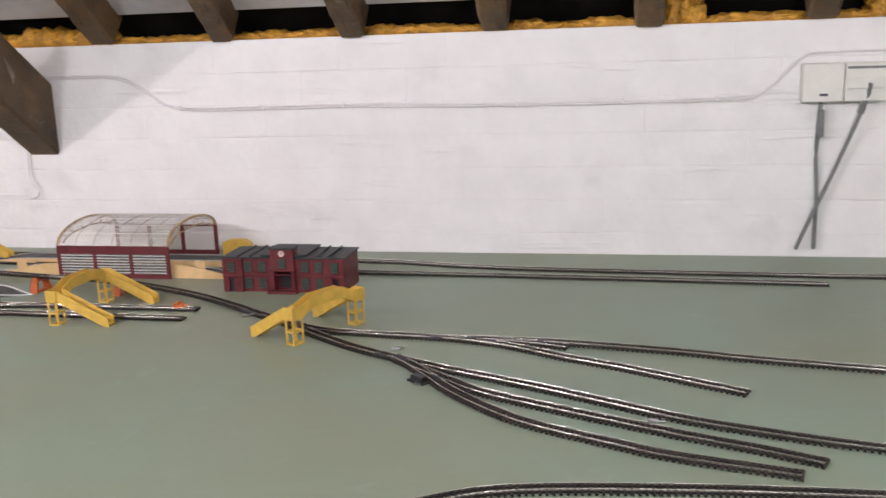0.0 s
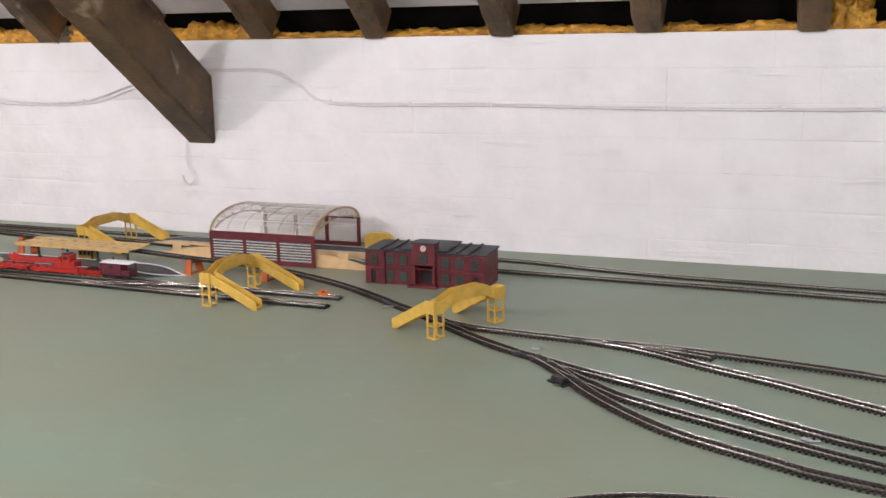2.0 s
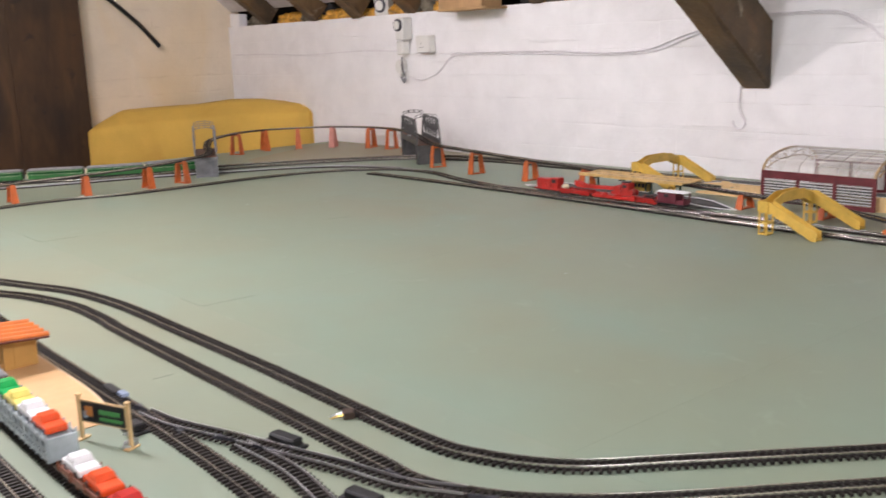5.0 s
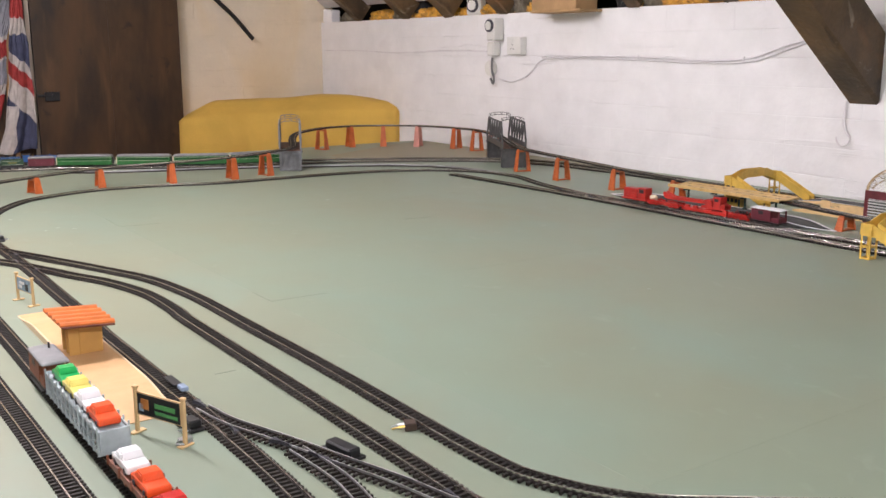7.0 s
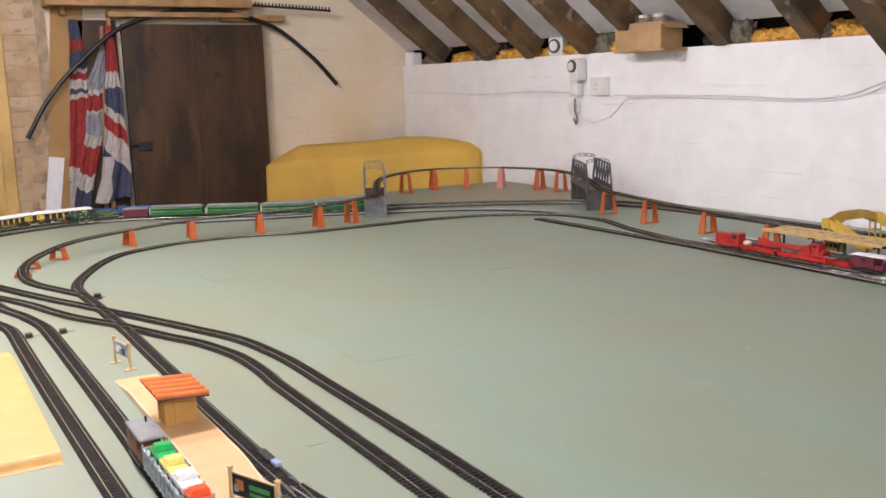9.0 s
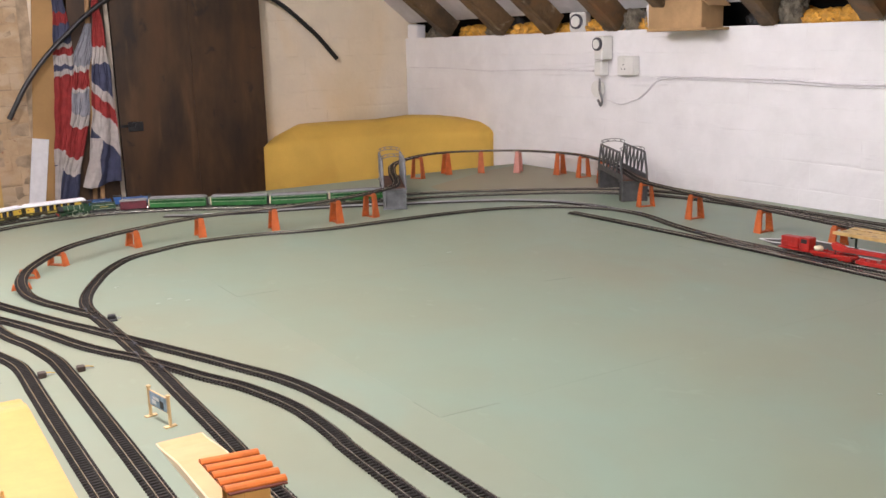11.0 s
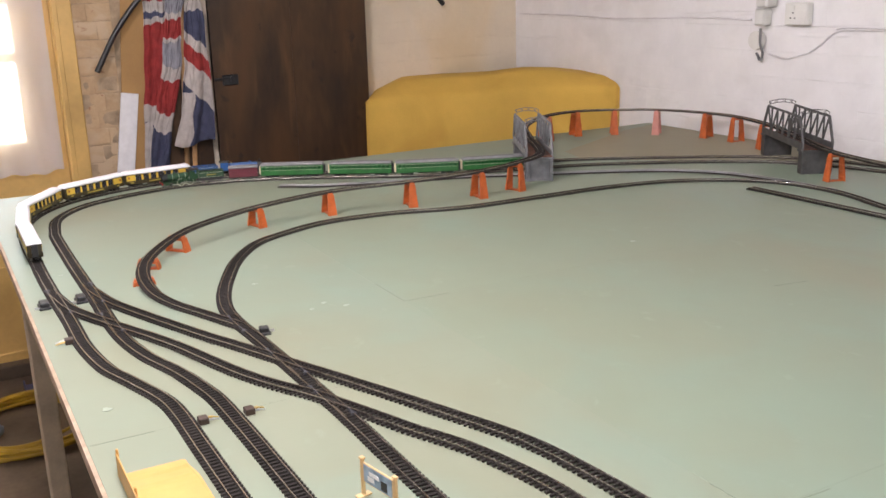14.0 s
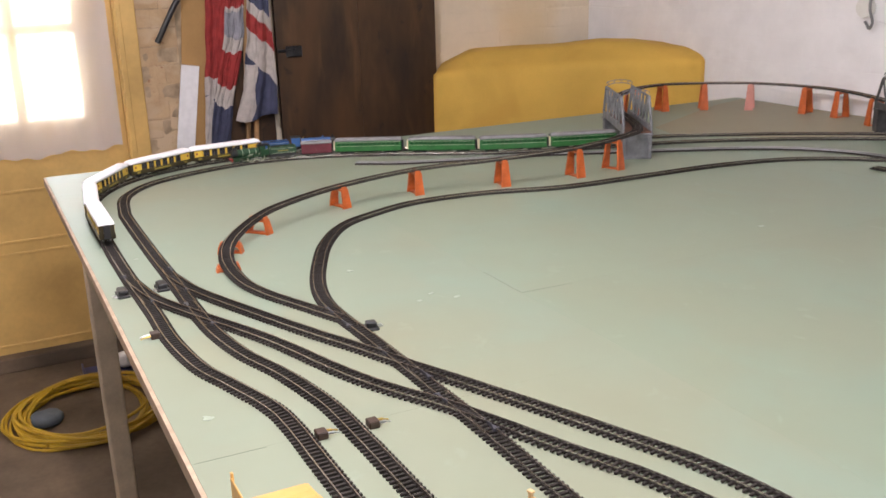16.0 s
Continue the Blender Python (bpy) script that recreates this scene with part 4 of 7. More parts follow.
def canopy(x0, x1, y0, y1, z):
    top = thing("platform_canopy", "cream slatted canopy on dark green posts", "platform canopy", Matrix.Translation(((x0 + x1) / 2, (y0 + y1) / 2, TABLE + 0.0115)))
    hx, hy = (x1 - x0) / 2, (y1 - y0) / 2
    for k in range(4):
        y = -hy + hy * 0.5 * (k + 0.5)
        part("roof_plank", block(0, y, z + (0.0008 if k in (0, 3) else -0.0008), 2 * hx, hy * 0.5 - 0.0012, 0.003, 0.0005), SANDY, top)
    for y in (-hy * 0.5, hy * 0.5):
        for k in range(9):
            x = -hx + 0.02 + (2 * hx - 0.04) * k / 8
            part("roof_tie", block(x, y, z + 0.0026, 0.012, 0.006, 0.0022, 0.0005), TAN, top)
    for s in (-1, 1):
        part("fascia", block(0, s * hy, z, 2 * hx, 0.002, 0.008), SANDY, top)
    for k in range(4):
        x = -hx + 0.04 + (2 * hx - 0.08) * k / 3
        bm = bmesh.new()
        box(bm, x, 0, (z - 0.003) / 2, 0.005, 0.005, z - 0.003, 0.0008)
        box(bm, x, 0, z - 0.012, 0.004, hy, 0.004)
        box(bm, x, 0, 0.003, 0.011, 0.011, 0.006, 0.001)
        part("post", bm, BOTTLE, top)
    return top


canopy(-2.096, -1.713, 1.918, 2.008, 0.047)
hut = thing("platform_kiosk", "small dull yellow plastic kiosk under the canopy", "kiosk", pose(-1.903, 1.984, TABLE + 0.0115, 0, 0, 0))
part("body", block(0, 0, 0.016, 0.054, 0.020, 0.032, 0.001), OLDYELLOW, hut)
part("roof", block(0, 0, 0.033, 0.058, 0.024, 0.002, 0.0005), OLDYELLOW, hut)
for x in (-0.018, -0.004, 0.010):
    part("kiosk_window", block(x, -0.0102, 0.020, 0.009, 0.001, 0.011), BLACK, hut)
part("kiosk_door", block(0.0205, -0.0102, 0.013, 0.007, 0.001, 0.025), BOTTLE, hut, "dark green kiosk door")

wedge = thing("platform_ramp", "yellow plastic ramp block standing by the wall", "platform ramp", Matrix.Translation((-1.198, 2.405, TABLE)))
part("block", prism(bmesh.new(), [(-0.042, 0.0), (0.048, 0.0), (0.042, 0.034), (0.022, 0.046), (-0.020, 0.046), (-0.042, 0.038)], "y", -0.012, 0.012), YELLOW, wedge)

# low orange ramps by the sidings
def buffer_stop(x, y, turn, mat, label):
    top = thing("buffer_stop", label, "buffer stop", pose(x, y, TABLE, 0, 0, turn), group="buffer stops")
    for s in (-1, 1):
        part("rail_stay", prism(bmesh.new(), [(-0.022, 0.0), (0.016, 0.0), (0.016, 0.014), (0.010, 0.016)], "y", s * 0.010 - 0.002, s * 0.010 + 0.002), mat, top)
    part("buffer_beam", block(0.013, 0, 0.014, 0.006, 0.030, 0.008, 0.001), mat, top)
    part("tie", block(-0.004, 0, 0.002, 0.006, 0.02, 0.004), mat, top)


buffer_stop(-1.091, 1.838, 180, TILES, "small orange plastic buffer stop on the siding")


# ---- goods yard platform, hut and signs ----
platform(-1.913, -1.314, 0.072, 0.142, 0.012, 0.13, 0.13, PALEPEACH, PEACH, "long peach plastic goods platform with ramped ends", None, "goods platforms")


def platform_hut(x, y):
    top = thing("platform_hut", "yellow plastic shelter with ribbed orange roof", "shelter", pose(x, y, TABLE + 0.0115, 0, 0, 0))
    bm = bmesh.new()
    box(bm, 0.006, 0.008, 0.0235, 0.040, 0.034, 0.047, 0.0008)
    part("back_room", bm, AMBER, top)
    for s in (-1, 1):
        part("side_screen", prism(bmesh.new(), [(-0.024, 0), (-0.009, 0), (-0.009, 0.047), (-0.024, 0.049)], "x", 0.006 + s * 0.019 - 0.001, 0.006 + s * 0.019 + 0.001), AMBER, top)
    part("post", block(0.006, -0.022, 0.0245, 0.003, 0.003, 0.049), AMBER, top)
    part("doorway", block(0.006, -0.0093, 0.018, 0.014, 0.001, 0.030), BLACK, top, "dark shelter doorway")
    a = pose(0.004, -0.002, 0.050, -4, 0, 0)
    bm = block(0, 0, 0, 0.115, 0.074, 0.0025, 0.0005)
    bmesh.ops.transform(bm, matrix=a, verts=bm.verts)
    roof = part("roof", bm, GROOVE_SHADE, top, "bright orange ribbed roof")
    for k in range(5):
        bm = bmesh.new()
        x = -0.046 + 0.023 * k
        prism(bm, [(x - 0.0072, 0.001), (x + 0.0062, 0.001), (x + 0.0060, 0.0030), (x + 0.003, 0.0056), (x - 0.001, 0.0068), (x - 0.005, 0.0058)], "y", -0.0385, 0.0385)
        bmesh.ops.transform(bm, matrix=a, verts=bm.verts)
        part("roof_rib", bm, TILES, roof)


platform_hut(-1.621, 0.104)


def hoarding(xa, ya, xb, yb, h, board, label, shapes):
    """A picture board between two posts."""
    w = math.hypot(xb - xa, yb - ya)
    top = thing("advertising_hoarding", label, "sign board", pose((xa + xb) / 2, (ya + yb) / 2, TABLE, 0, 0, math.degrees(math.atan2(yb - ya, xb - xa))), group="advertising hoardings")
    for s in (-1, 1):
        bm = bmesh.new()
        box(bm, s * w / 2, 0, h / 2, 0.005, 0.004, h, 0.0006)
        box(bm, s * w / 2, 0, h, 0.007, 0.006, 0.003, 0.0008)
        box(bm, s * w / 2, 0, 0.001, 0.009, 0.020, 0.002, 0.0005)
        part("post", bm, CREAM, top)
    panel = part("panel", block(0, 0, h * 0.66, w - 0.005, 0.0022, h * 0.50), CREAM, top)
    part("poster", block(0, -0.0014, h * 0.66, w - 0.010, 0.0008, h * 0.44), board, panel)
    for x, z, sx, sz, mat in shapes:
        part("poster_shape", block(x * w, -0.0021, h * z, sx * w, 0.0005, sz * h), mat, panel)
    return top


GREENINK = plastic("green_ink", (0.09, 0.34, 0.10), 0.6)
ORANGEINK = plastic("orange_ink", (0.55, 0.22, 0.06), 0.6)
hoarding(-2.029, 0.096, -1.965, 0.109, 0.051, PAPERBLUE, "cream-framed hoarding with a pale blue poster", [(-0.1, 0.72, 0.3, 0.1, WHITE), (0.2, 0.6, 0.18, 0.24, BLACK), (-0.2, 0.58, 0.2, 0.12, WHITE)])
hoarding(-1.284, 0.081, -1.21, 0.113, 0.058, BLACK, "cream-framed hoarding with dark green and orange poster", [(0.14, 0.70, 0.42, 0.10, GREENINK), (0.16, 0.55, 0.46, 0.07, GREENINK), (-0.28, 0.68, 0.16, 0.22, ORANGEINK), (-0.36, 0.60, 0.08, 0.16, PAPERBLUE)])

platform(-2.24, -1.561, -0.152, -0.07, 0.014, 0.09, 0.02, AMBER, AMBER, "amber yellow plastic platform along the table edge", None, "goods platforms")
fence = thing("platform_fence", "amber yellow plastic fence behind the platform", "fence", Matrix.Translation((-1.905, -0.154, TABLE)))
part("fence_panel", block(0, 0, 0.016, 0.671, 0.002, 0.032, 0.0006), AMBER, fence)
for k in range(7):
    part("fence_post", block(-0.336 + 0.671 * k / 6, 0.0015, 0.0185, 0.005, 0.003, 0.037, 0.0006), AMBER, fence)


# ---- track fittings ----
CLIPBROWN = plastic("dark_clip_plastic", (0.050, 0.028, 0.018), 0.5)


def power_clip(x, y, turn):
    top = thing("power_clip", "small dark brown track clip with metal prongs", "track clip", pose(x, y, TABLE, 0, 0, turn), group="track power clips")
    part("block", block(0, 0, 0.005, 0.016, 0.014, 0.010, 0.001), CLIPBROWN, top)
    for s in (-1, 1):
        bm = bmesh.new()
        cyl(bm, (s * 0.004, 0.005, 0.006), (s * 0.004, 0.015, 0.005), 0.0018, 8)
        cyl(bm, (s * 0.004, 0.015, 0.005), (s * 0.0035, 0.023, 0.003), 0.0010, 6)
        part("prong", bm, BRASS if s < 0 else TIN, top)


for x, y, r in ((-2.335, -0.018, 0), (-2.33, 0.049, 0), (-2.786, -0.136, 180), (-1.102, 0.354, 155)):
    power_clip(x, y, r)


def point_motor(x, y, turn, long=0.045):
    top = thing("point_motor", "black plastic point motor beside the track", "point motor", pose(x, y, TABLE, 0, 0, turn), group="point motors")
    part("base", block(0, 0, 0.002, long + 0.012, 0.022, 0.004, 0.0008), BLACK, top)
    part("cover", block(0, 0, 0.008, long, 0.017, 0.010, 0.002), BLACK, top)
    for k in range(3):
        part("terminal", block(long / 2 - 0.006 + 0.005 * k - 0.004, -0.014, 0.003, 0.0016, 0.010, 0.0014), TIN, top)


point_motor(-3.03, -0.148, 0, 0.03)
point_motor(-3.031, -0.078, 0, 0.03)
point_motor(-2.644, 0.178, 170, 0.016)
point_motor(-1.258, 0.138, 8, 0.024)
point_motor(-1.086, 0.252, 10)
point_motor(-0.898, 0.232, 10)
point_motor(-0.914, 0.16, 0)
point_motor(-0.435, 1.434, -35, 0.03)
blue = thing("coupling_ramp", "black uncoupling ramp with pale blue tab", "track fitting", pose(-1.393, 0.171, RAIL_TOP - 0.002))
part("ramp", block(-0.022, 0, 0.002, 0.045, 0.013, 0.003, 0.001), BLACK, blue)
part("tab", block(0.016, 0.0, 0.004, 0.018, 0.010, 0.006, 0.001), BLUEGLASS, blue, "pale blue tab")


def wire_loop(x, y, turn):
    top = thing("wire_tag", "small silver wire connector beside the track", "track fitting", pose(x, y, TABLE + 0.001, 0, 0, turn), group="wire connectors")
    part("plate", block(0, 0, 0.002, 0.016, 0.010, 0.004, 0.001), TIN, top)
    part("wire", cable(bmesh.new(), [(0.008, 0, 0.002), (0.018, 0.006, 0.003), (0.010, 0.013, 0.002), (-0.004, 0.010, 0.002)], 0.0012, 0.004, 5), TIN, top)


for x, y, r in ((-1.225, 0.118, -70), (-0.52, 1.60, 20), (-0.03, 1.30, -20), (-0.92, 1.795, 10), (-2.888, 1.962, 10)):
    wire_loop(x, y, r)


# ---- trains ----
SALOON_CREAM = plastic("saloon_coach_yellow", (0.66, 0.44, 0.06), 0.35)
SALOON_BROWN = plastic("saloon_coach_dark_olive", (0.042, 0.032, 0.014), 0.35)
GOLD = plastic("gold_lining", (0.32, 0.26, 0.05), 0.4)
COACH_GREEN = plastic("coach_green", (0.022, 0.135, 0.030), 0.35, 0.15)
COACH_DARK = plastic("coach_window_dark_green", (0.010, 0.055, 0.018), 0.25)
LOCO_GREEN = plastic("loco_green", (0.018, 0.060, 0.026), 0.35)
LOCO_BLUE = plastic("loco_blue", (0.03, 0.10, 0.28), 0.35, 0.15)
LINING = plastic("pale_lining", (0.55, 0.58, 0.45), 0.4)
ROOF_GREY = plastic("grey_roof_plastic", (0.22, 0.22, 0.225), 0.6, 0.15)
ROOF_WHITE = plastic("white_roof_plastic", (0.85, 0.85, 0.87), 0.4, 0.04)
VAN_MAROON = plastic("van_maroon", (0.125, 0.018, 0.030), 0.4)
WAGON_BROWN = plastic("wagon_brown", (0.25, 0.075, 0.035), 0.5, 0.2)
CARRIER = plastic("blue_grey_wagon", (0.43, 0.49, 0.51), 0.45, 0.15)
WHEEL = material("wheel_steel", (0.22, 0.21, 0.20), 0.4, 0.8, vary=0.2)
BUFF = plastic("buff_plastic", (0.70, 0.60, 0.42), 0.5)


def along(line, s, length):
    """Pose of a vehicle whose middle is s metres along a line of track."""
    step = STEP
    i = max(0, min(len(line) - 1, round(s / step)))
    k = max(2, round(length * 0.33 / step))
    a, b = line[max(0, i - k)], line[min(len(line) - 1, i + k)]
    mid = (a + b) / 2
    d = b - a
    return pose(mid.x, mid.y, TABLE + 0.0075, 0, 0, math.degrees(math.atan2(d.y, d.x)))


def wheelset(parent, x, r=0.0058, name="wheelset"):
    bm = bmesh.new()
    for s in (-1, 1):
        cyl(bm, (x, s * 0.0068, r), (x, s * 0.0092, r), r, 14)
        cyl(bm, (x, s * 0.0062, r), (x, s * 0.0070, r), r + 0.0008, 14)
    cyl(bm, (x, -0.007, r), (x, 0.007, r), 0.0011, 6)
    part(name, bm, WHEEL, parent)


def bogie(parent, x, wheelbase=0.030, mat=None):
    bm = bmesh.new()
    for s in (-1, 1):
        box(bm, x, s * 0.0115, 0.0075, wheelbase + 0.012, 0.002, 0.005, 0.0005)
        for k in (-1, 1):
            box(bm, x + k * wheelbase / 2, s * 0.0125, 0.006, 0.006, 0.002, 0.005, 0.0005)
    box(bm, x, 0, 0.009, 0.010, 0.022, 0.003)
    frame_ob = part("bogie", bm, mat or BLACK, parent)
    for k in (-1, 1):
        wheelset(frame_ob, x + k * wheelbase / 2)


def couplings(parent, half):
    for s in (-1, 1):
        part("coupling", block(s * (half + 0.004), 0, 0.008, 0.012, 0.004, 0.002), BLACK, parent)


def roof_profile(w, z, rise, n=10, over=0.0008):
    return [((w / 2 + over) * -math.cos(math.pi * k / n), z + rise * math.sin(math.pi * k / n)) for k in range(n + 1)]


def rounded_roof(length, w, z, rise):
    """An arched roof whose ends fall away."""
    bm = bmesh.new()
    rings = []
    n = 10
    for x, f in ((-length / 2, 0.45), (-length / 2 + 0.004, 0.82), (-length / 2 + 0.012, 1), (length / 2 - 0.012, 1), (length / 2 - 0.004, 0.82), (length / 2, 0.45)):
        rings.append([bm.verts.new((x, (w / 2 + 0.0008) * -math.cos(math.pi * k / n) * (0.9 + 0.1 * f), z + rise * f * math.sin(math.pi * k / n) ** 0.7)) for k in range(n + 1)])
    for r, q in zip(rings, rings[1:]):
        for k in range(n):
            bm.faces.new((r[k], r[k + 1], q[k + 1], q[k]))
        bm.faces.new((r[0], q[0], q[n], r[n]))
    bm.faces.new(rings[0])
    bm.faces.new(rings[-1][::-1])
    bmesh.ops.recalc_face_normals(bm, faces=bm.faces)
    return bm


def saloon_coach(m):
    length, w = 0.218, 0.034
    top = thing("saloon_coach", "brown and yellow saloon coach with white roof", "railway coach", m, group="saloon coaches")
    z0, z1 = 0.010, 0.041
    bm = bmesh.new()
    box(bm, 0, 0, (z0 + 0.020) / 2 + 0.001, length, w, 0.012, 0.0008)
    for s in (-1, 1):
        box(bm, s * (length / 2 - 0.004), 0, (z0 + z1) / 2, 0.008, w - 0.002, z1 - z0, 0.0012)
    box(bm, 0, 0, z1 - 0.0012, length, w, 0.0024)
    body = part("body", bm, SALOON_BROWN, top, "dark olive brown lower body")
    for s in (-1, 1):
        y = s * (w / 2 - 0.0008)
        for x0, x1 in ((-0.101, -0.070), (0.075, 0.101)):
            panel = part("side_panel", block((x0 + x1) / 2, y, 0.030, x1 - x0, 0.0016, 0.019), SALOON_CREAM, body, "yellow upper panel")
            bm = bmesh.new()
            cx = x0 + 0.007 if x0 < 0 else x1 - 0.007
            cyl(bm, (cx, y + s * 0.0006, 0.031), (cx, y + s * 0.0013, 0.031), 0.0032, 12)
            part("oval_window", bm, WAGON_BROWN, panel)
        for k in range(7):
            x = -0.070 + 0.145 * k / 6
            part("window_post", block(x, y, 0.030, 0.0065 if 0 < k < 6 else 0.003, 0.0016, 0.019), SALOON_CREAM, body, "yellow window post")
        for k in range(6):
            x = -0.070 + 0.145 * (k + 0.5) / 6
            pane = part("window", block(x, y - s * 0.0006, 0.030, 0.0178, 0.0008, 0.018), WINDOW, top, "clear coach window")
            bm = bmesh.new()
            box(bm, x, y - s * 0.0045, 0.0255, 0.012, 0.004, 0.006, 0.001)
            part("table_lamp", bm, WHITE, pane, "white table and lamp")
        part("gold_line", block(0, y + s * 0.0009, 0.0150, 0.06, 0.0006, 0.0042), GOLD, body, "gold name board lining")
        for x in (-0.085, 0.085):
            part("crest", block(x, y + s * 0.0009, 0.0150, 0.010, 0.0006, 0.005), GOLD, body)
    shade_smooth(part("roof", rounded_roof(length + 0.002, w, z1, 0.0115), ROOF_WHITE, top, "rounded white roof"))
    for s in (-1, 1):
        bogie(top, s * 0.072)
        part("gangway", block(s * (length / 2 + 0.003), 0, 0.027, 0.006, 0.014, 0.030, 0.001), BLACK, top)
    part("underframe", block(0, 0, 0.0085, 0.07, 0.020, 0.006, 0.001), BLACK, top)
    part("tank", block(0.015, -0.010, 0.0075, 0.026, 0.008, 0.006, 0.0015), TIN, top, "silver underframe tank")
    couplings(top, length / 2)
    return top


def green_coach(m):
    length, w = 0.203, 0.034
    top = thing("green_coach", "green passenger coach with light grey roof", "railway coach", m, group="green coaches")
    bm = bmesh.new()
    box(bm, 0, 0, 0.0255, length, w, 0.031, 0.0012)
    body = part("body", bm, COACH_GREEN, top)
    for s in (-1, 1):
        y = s * (w / 2 + 0.0002)
        part("waist_line", block(0, y, 0.0262, length - 0.004, 0.0005, 0.0007), LINING, body)
        part("waist_line", block(0, y, 0.0375, length - 0.004, 0.0005, 0.0006), LINING, body)
        for k in range(14):
            x = -length / 2 + 0.012 + (length - 0.024) * k / 13
            part("window", block(x, y, 0.032, 0.0092, 0.0008, 0.0075), COACH_DARK, body)
    shade_smooth(part("roof", rounded_roof(length + 0.002, w, 0.041, 0.0095), ROOF_GREY, top, "light grey rounded roof"))
    for s in (-1, 1):
        bogie(top, s * 0.066)
        part("gangway", block(s * (length / 2 + 0.003), 0, 0.026, 0.006, 0.013, 0.028, 0.001), BUFF if s > 0 else BLACK, top)
    part("underframe", block(0, 0, 0.0085, 0.06, 0.020, 0.005, 0.001), BLACK, top)
    couplings(top, length / 2)
    return top


def box_van(m, name, label, body_mat, roof_mat, length=0.092, group="goods vans"):
    w = 0.032
    top = thing(name, label, "railway van", m, group=group)
    body = part("body", block(0, 0, 0.0245, length, w, 0.029, 0.001), body_mat, top)
    for s in (-1, 1):
        for k in range(5):
            x = -length / 2 + 0.004 + (length - 0.008) * k / 4
            part("side_rib", block(x, s * (w / 2 + 0.0004), 0.0245, 0.0018, 0.0012, 0.028), body_mat, body)
        part("door_rail", block(0, s * (w / 2 + 0.0006), 0.0365, length * 0.4, 0.0012, 0.0014), body_mat, body)
        part("solebar", block(0, s * 0.011, 0.0085, length, 0.003, 0.003), BLACK, top)
        wheelset(top, s * length * 0.3)
    shade_smooth(part("roof", rounded_roof(length + 0.003, w + 0.002, 0.039, 0.008), roof_mat, top))
    couplings(top, length / 2)
    return top


def brake_van(m, label, body_mat, roof_mat):
    """A short van with an open veranda at one end."""
    length, w = 0.088, 0.033
    top = thing("brake_van", label, "brake van", m, group="brake vans")
    bm = bmesh.new()
    box(bm, -0.012, 0, 0.027, length - 0.028, w, 0.030, 0.001)
    for s in (-1, 1):
        box(bm, 0.032, s * (w / 2 - 0.001), 0.018, 0.022, 0.002, 0.012)
        box(bm, length / 2 - 0.002, s * (w / 2 - 0.002), 0.027, 0.003, 0.003, 0.030)
    box(bm, length / 2 - 0.001, 0, 0.018, 0.002, w, 0.012)
    part("body", bm, body_mat, top)
    part("floor_plate", block(0, 0, 0.0105, length, w, 0.002), BLACK, top)
    for s in (-1, 1):
        part("solebar", block(0, s * 0.011, 0.008, length, 0.003, 0.003), BLACK, top)
        part("footboard", block(0, s * 0.017, 0.005, length * 0.8, 0.003, 0.001), BLACK, top)
        part("window", block(-0.012, s * (w / 2), 0.033, 0.014, 0.0008, 0.009), BLACK, top)
        wheelset(top, s * length * 0.27)
    shade_smooth(part("roof", rounded_roof(length + 0.004, w + 0.002, 0.042, 0.0045), roof_mat, top))
    bm = bmesh.new()
    cyl(bm, (-0.02, 0.006, 0.046), (-0.02, 0.006, 0.054), 0.0015, 8)
    part("chimney", bm, BLACK, top)
    couplings(top, length / 2)
    return top


def spoked(parent, x, y, r, mat, rim):
    bm = bmesh.new()
    ring = [Vector((x + r * math.cos(2 * math.pi * k / 20), y, r + r * math.sin(2 * math.pi * k / 20))) for k in range(21)]
    sweep(bm, ring, [(-0.001, -0.0008), (-0.001, 0.0008), (0.001, 0.0008), (0.001, -0.0008)], up=Vector((0, 1, 0)), caps=False)
    wheel = part("wheel", bm, rim, parent)
    bm = bmesh.new()
    for k in range(6):
        a = math.pi * k / 6
        d = Vector((math.cos(a), 0, math.sin(a))) * (r - 0.0008)
        c = Vector((x, y, r))
        cyl(bm, c - d, c + d, 0.0005, 4)
    cyl(bm, (x, y - 0.001, r), (x, y + 0.001, r), 0.0018, 8)
    part("spokes", bm, mat, wheel)


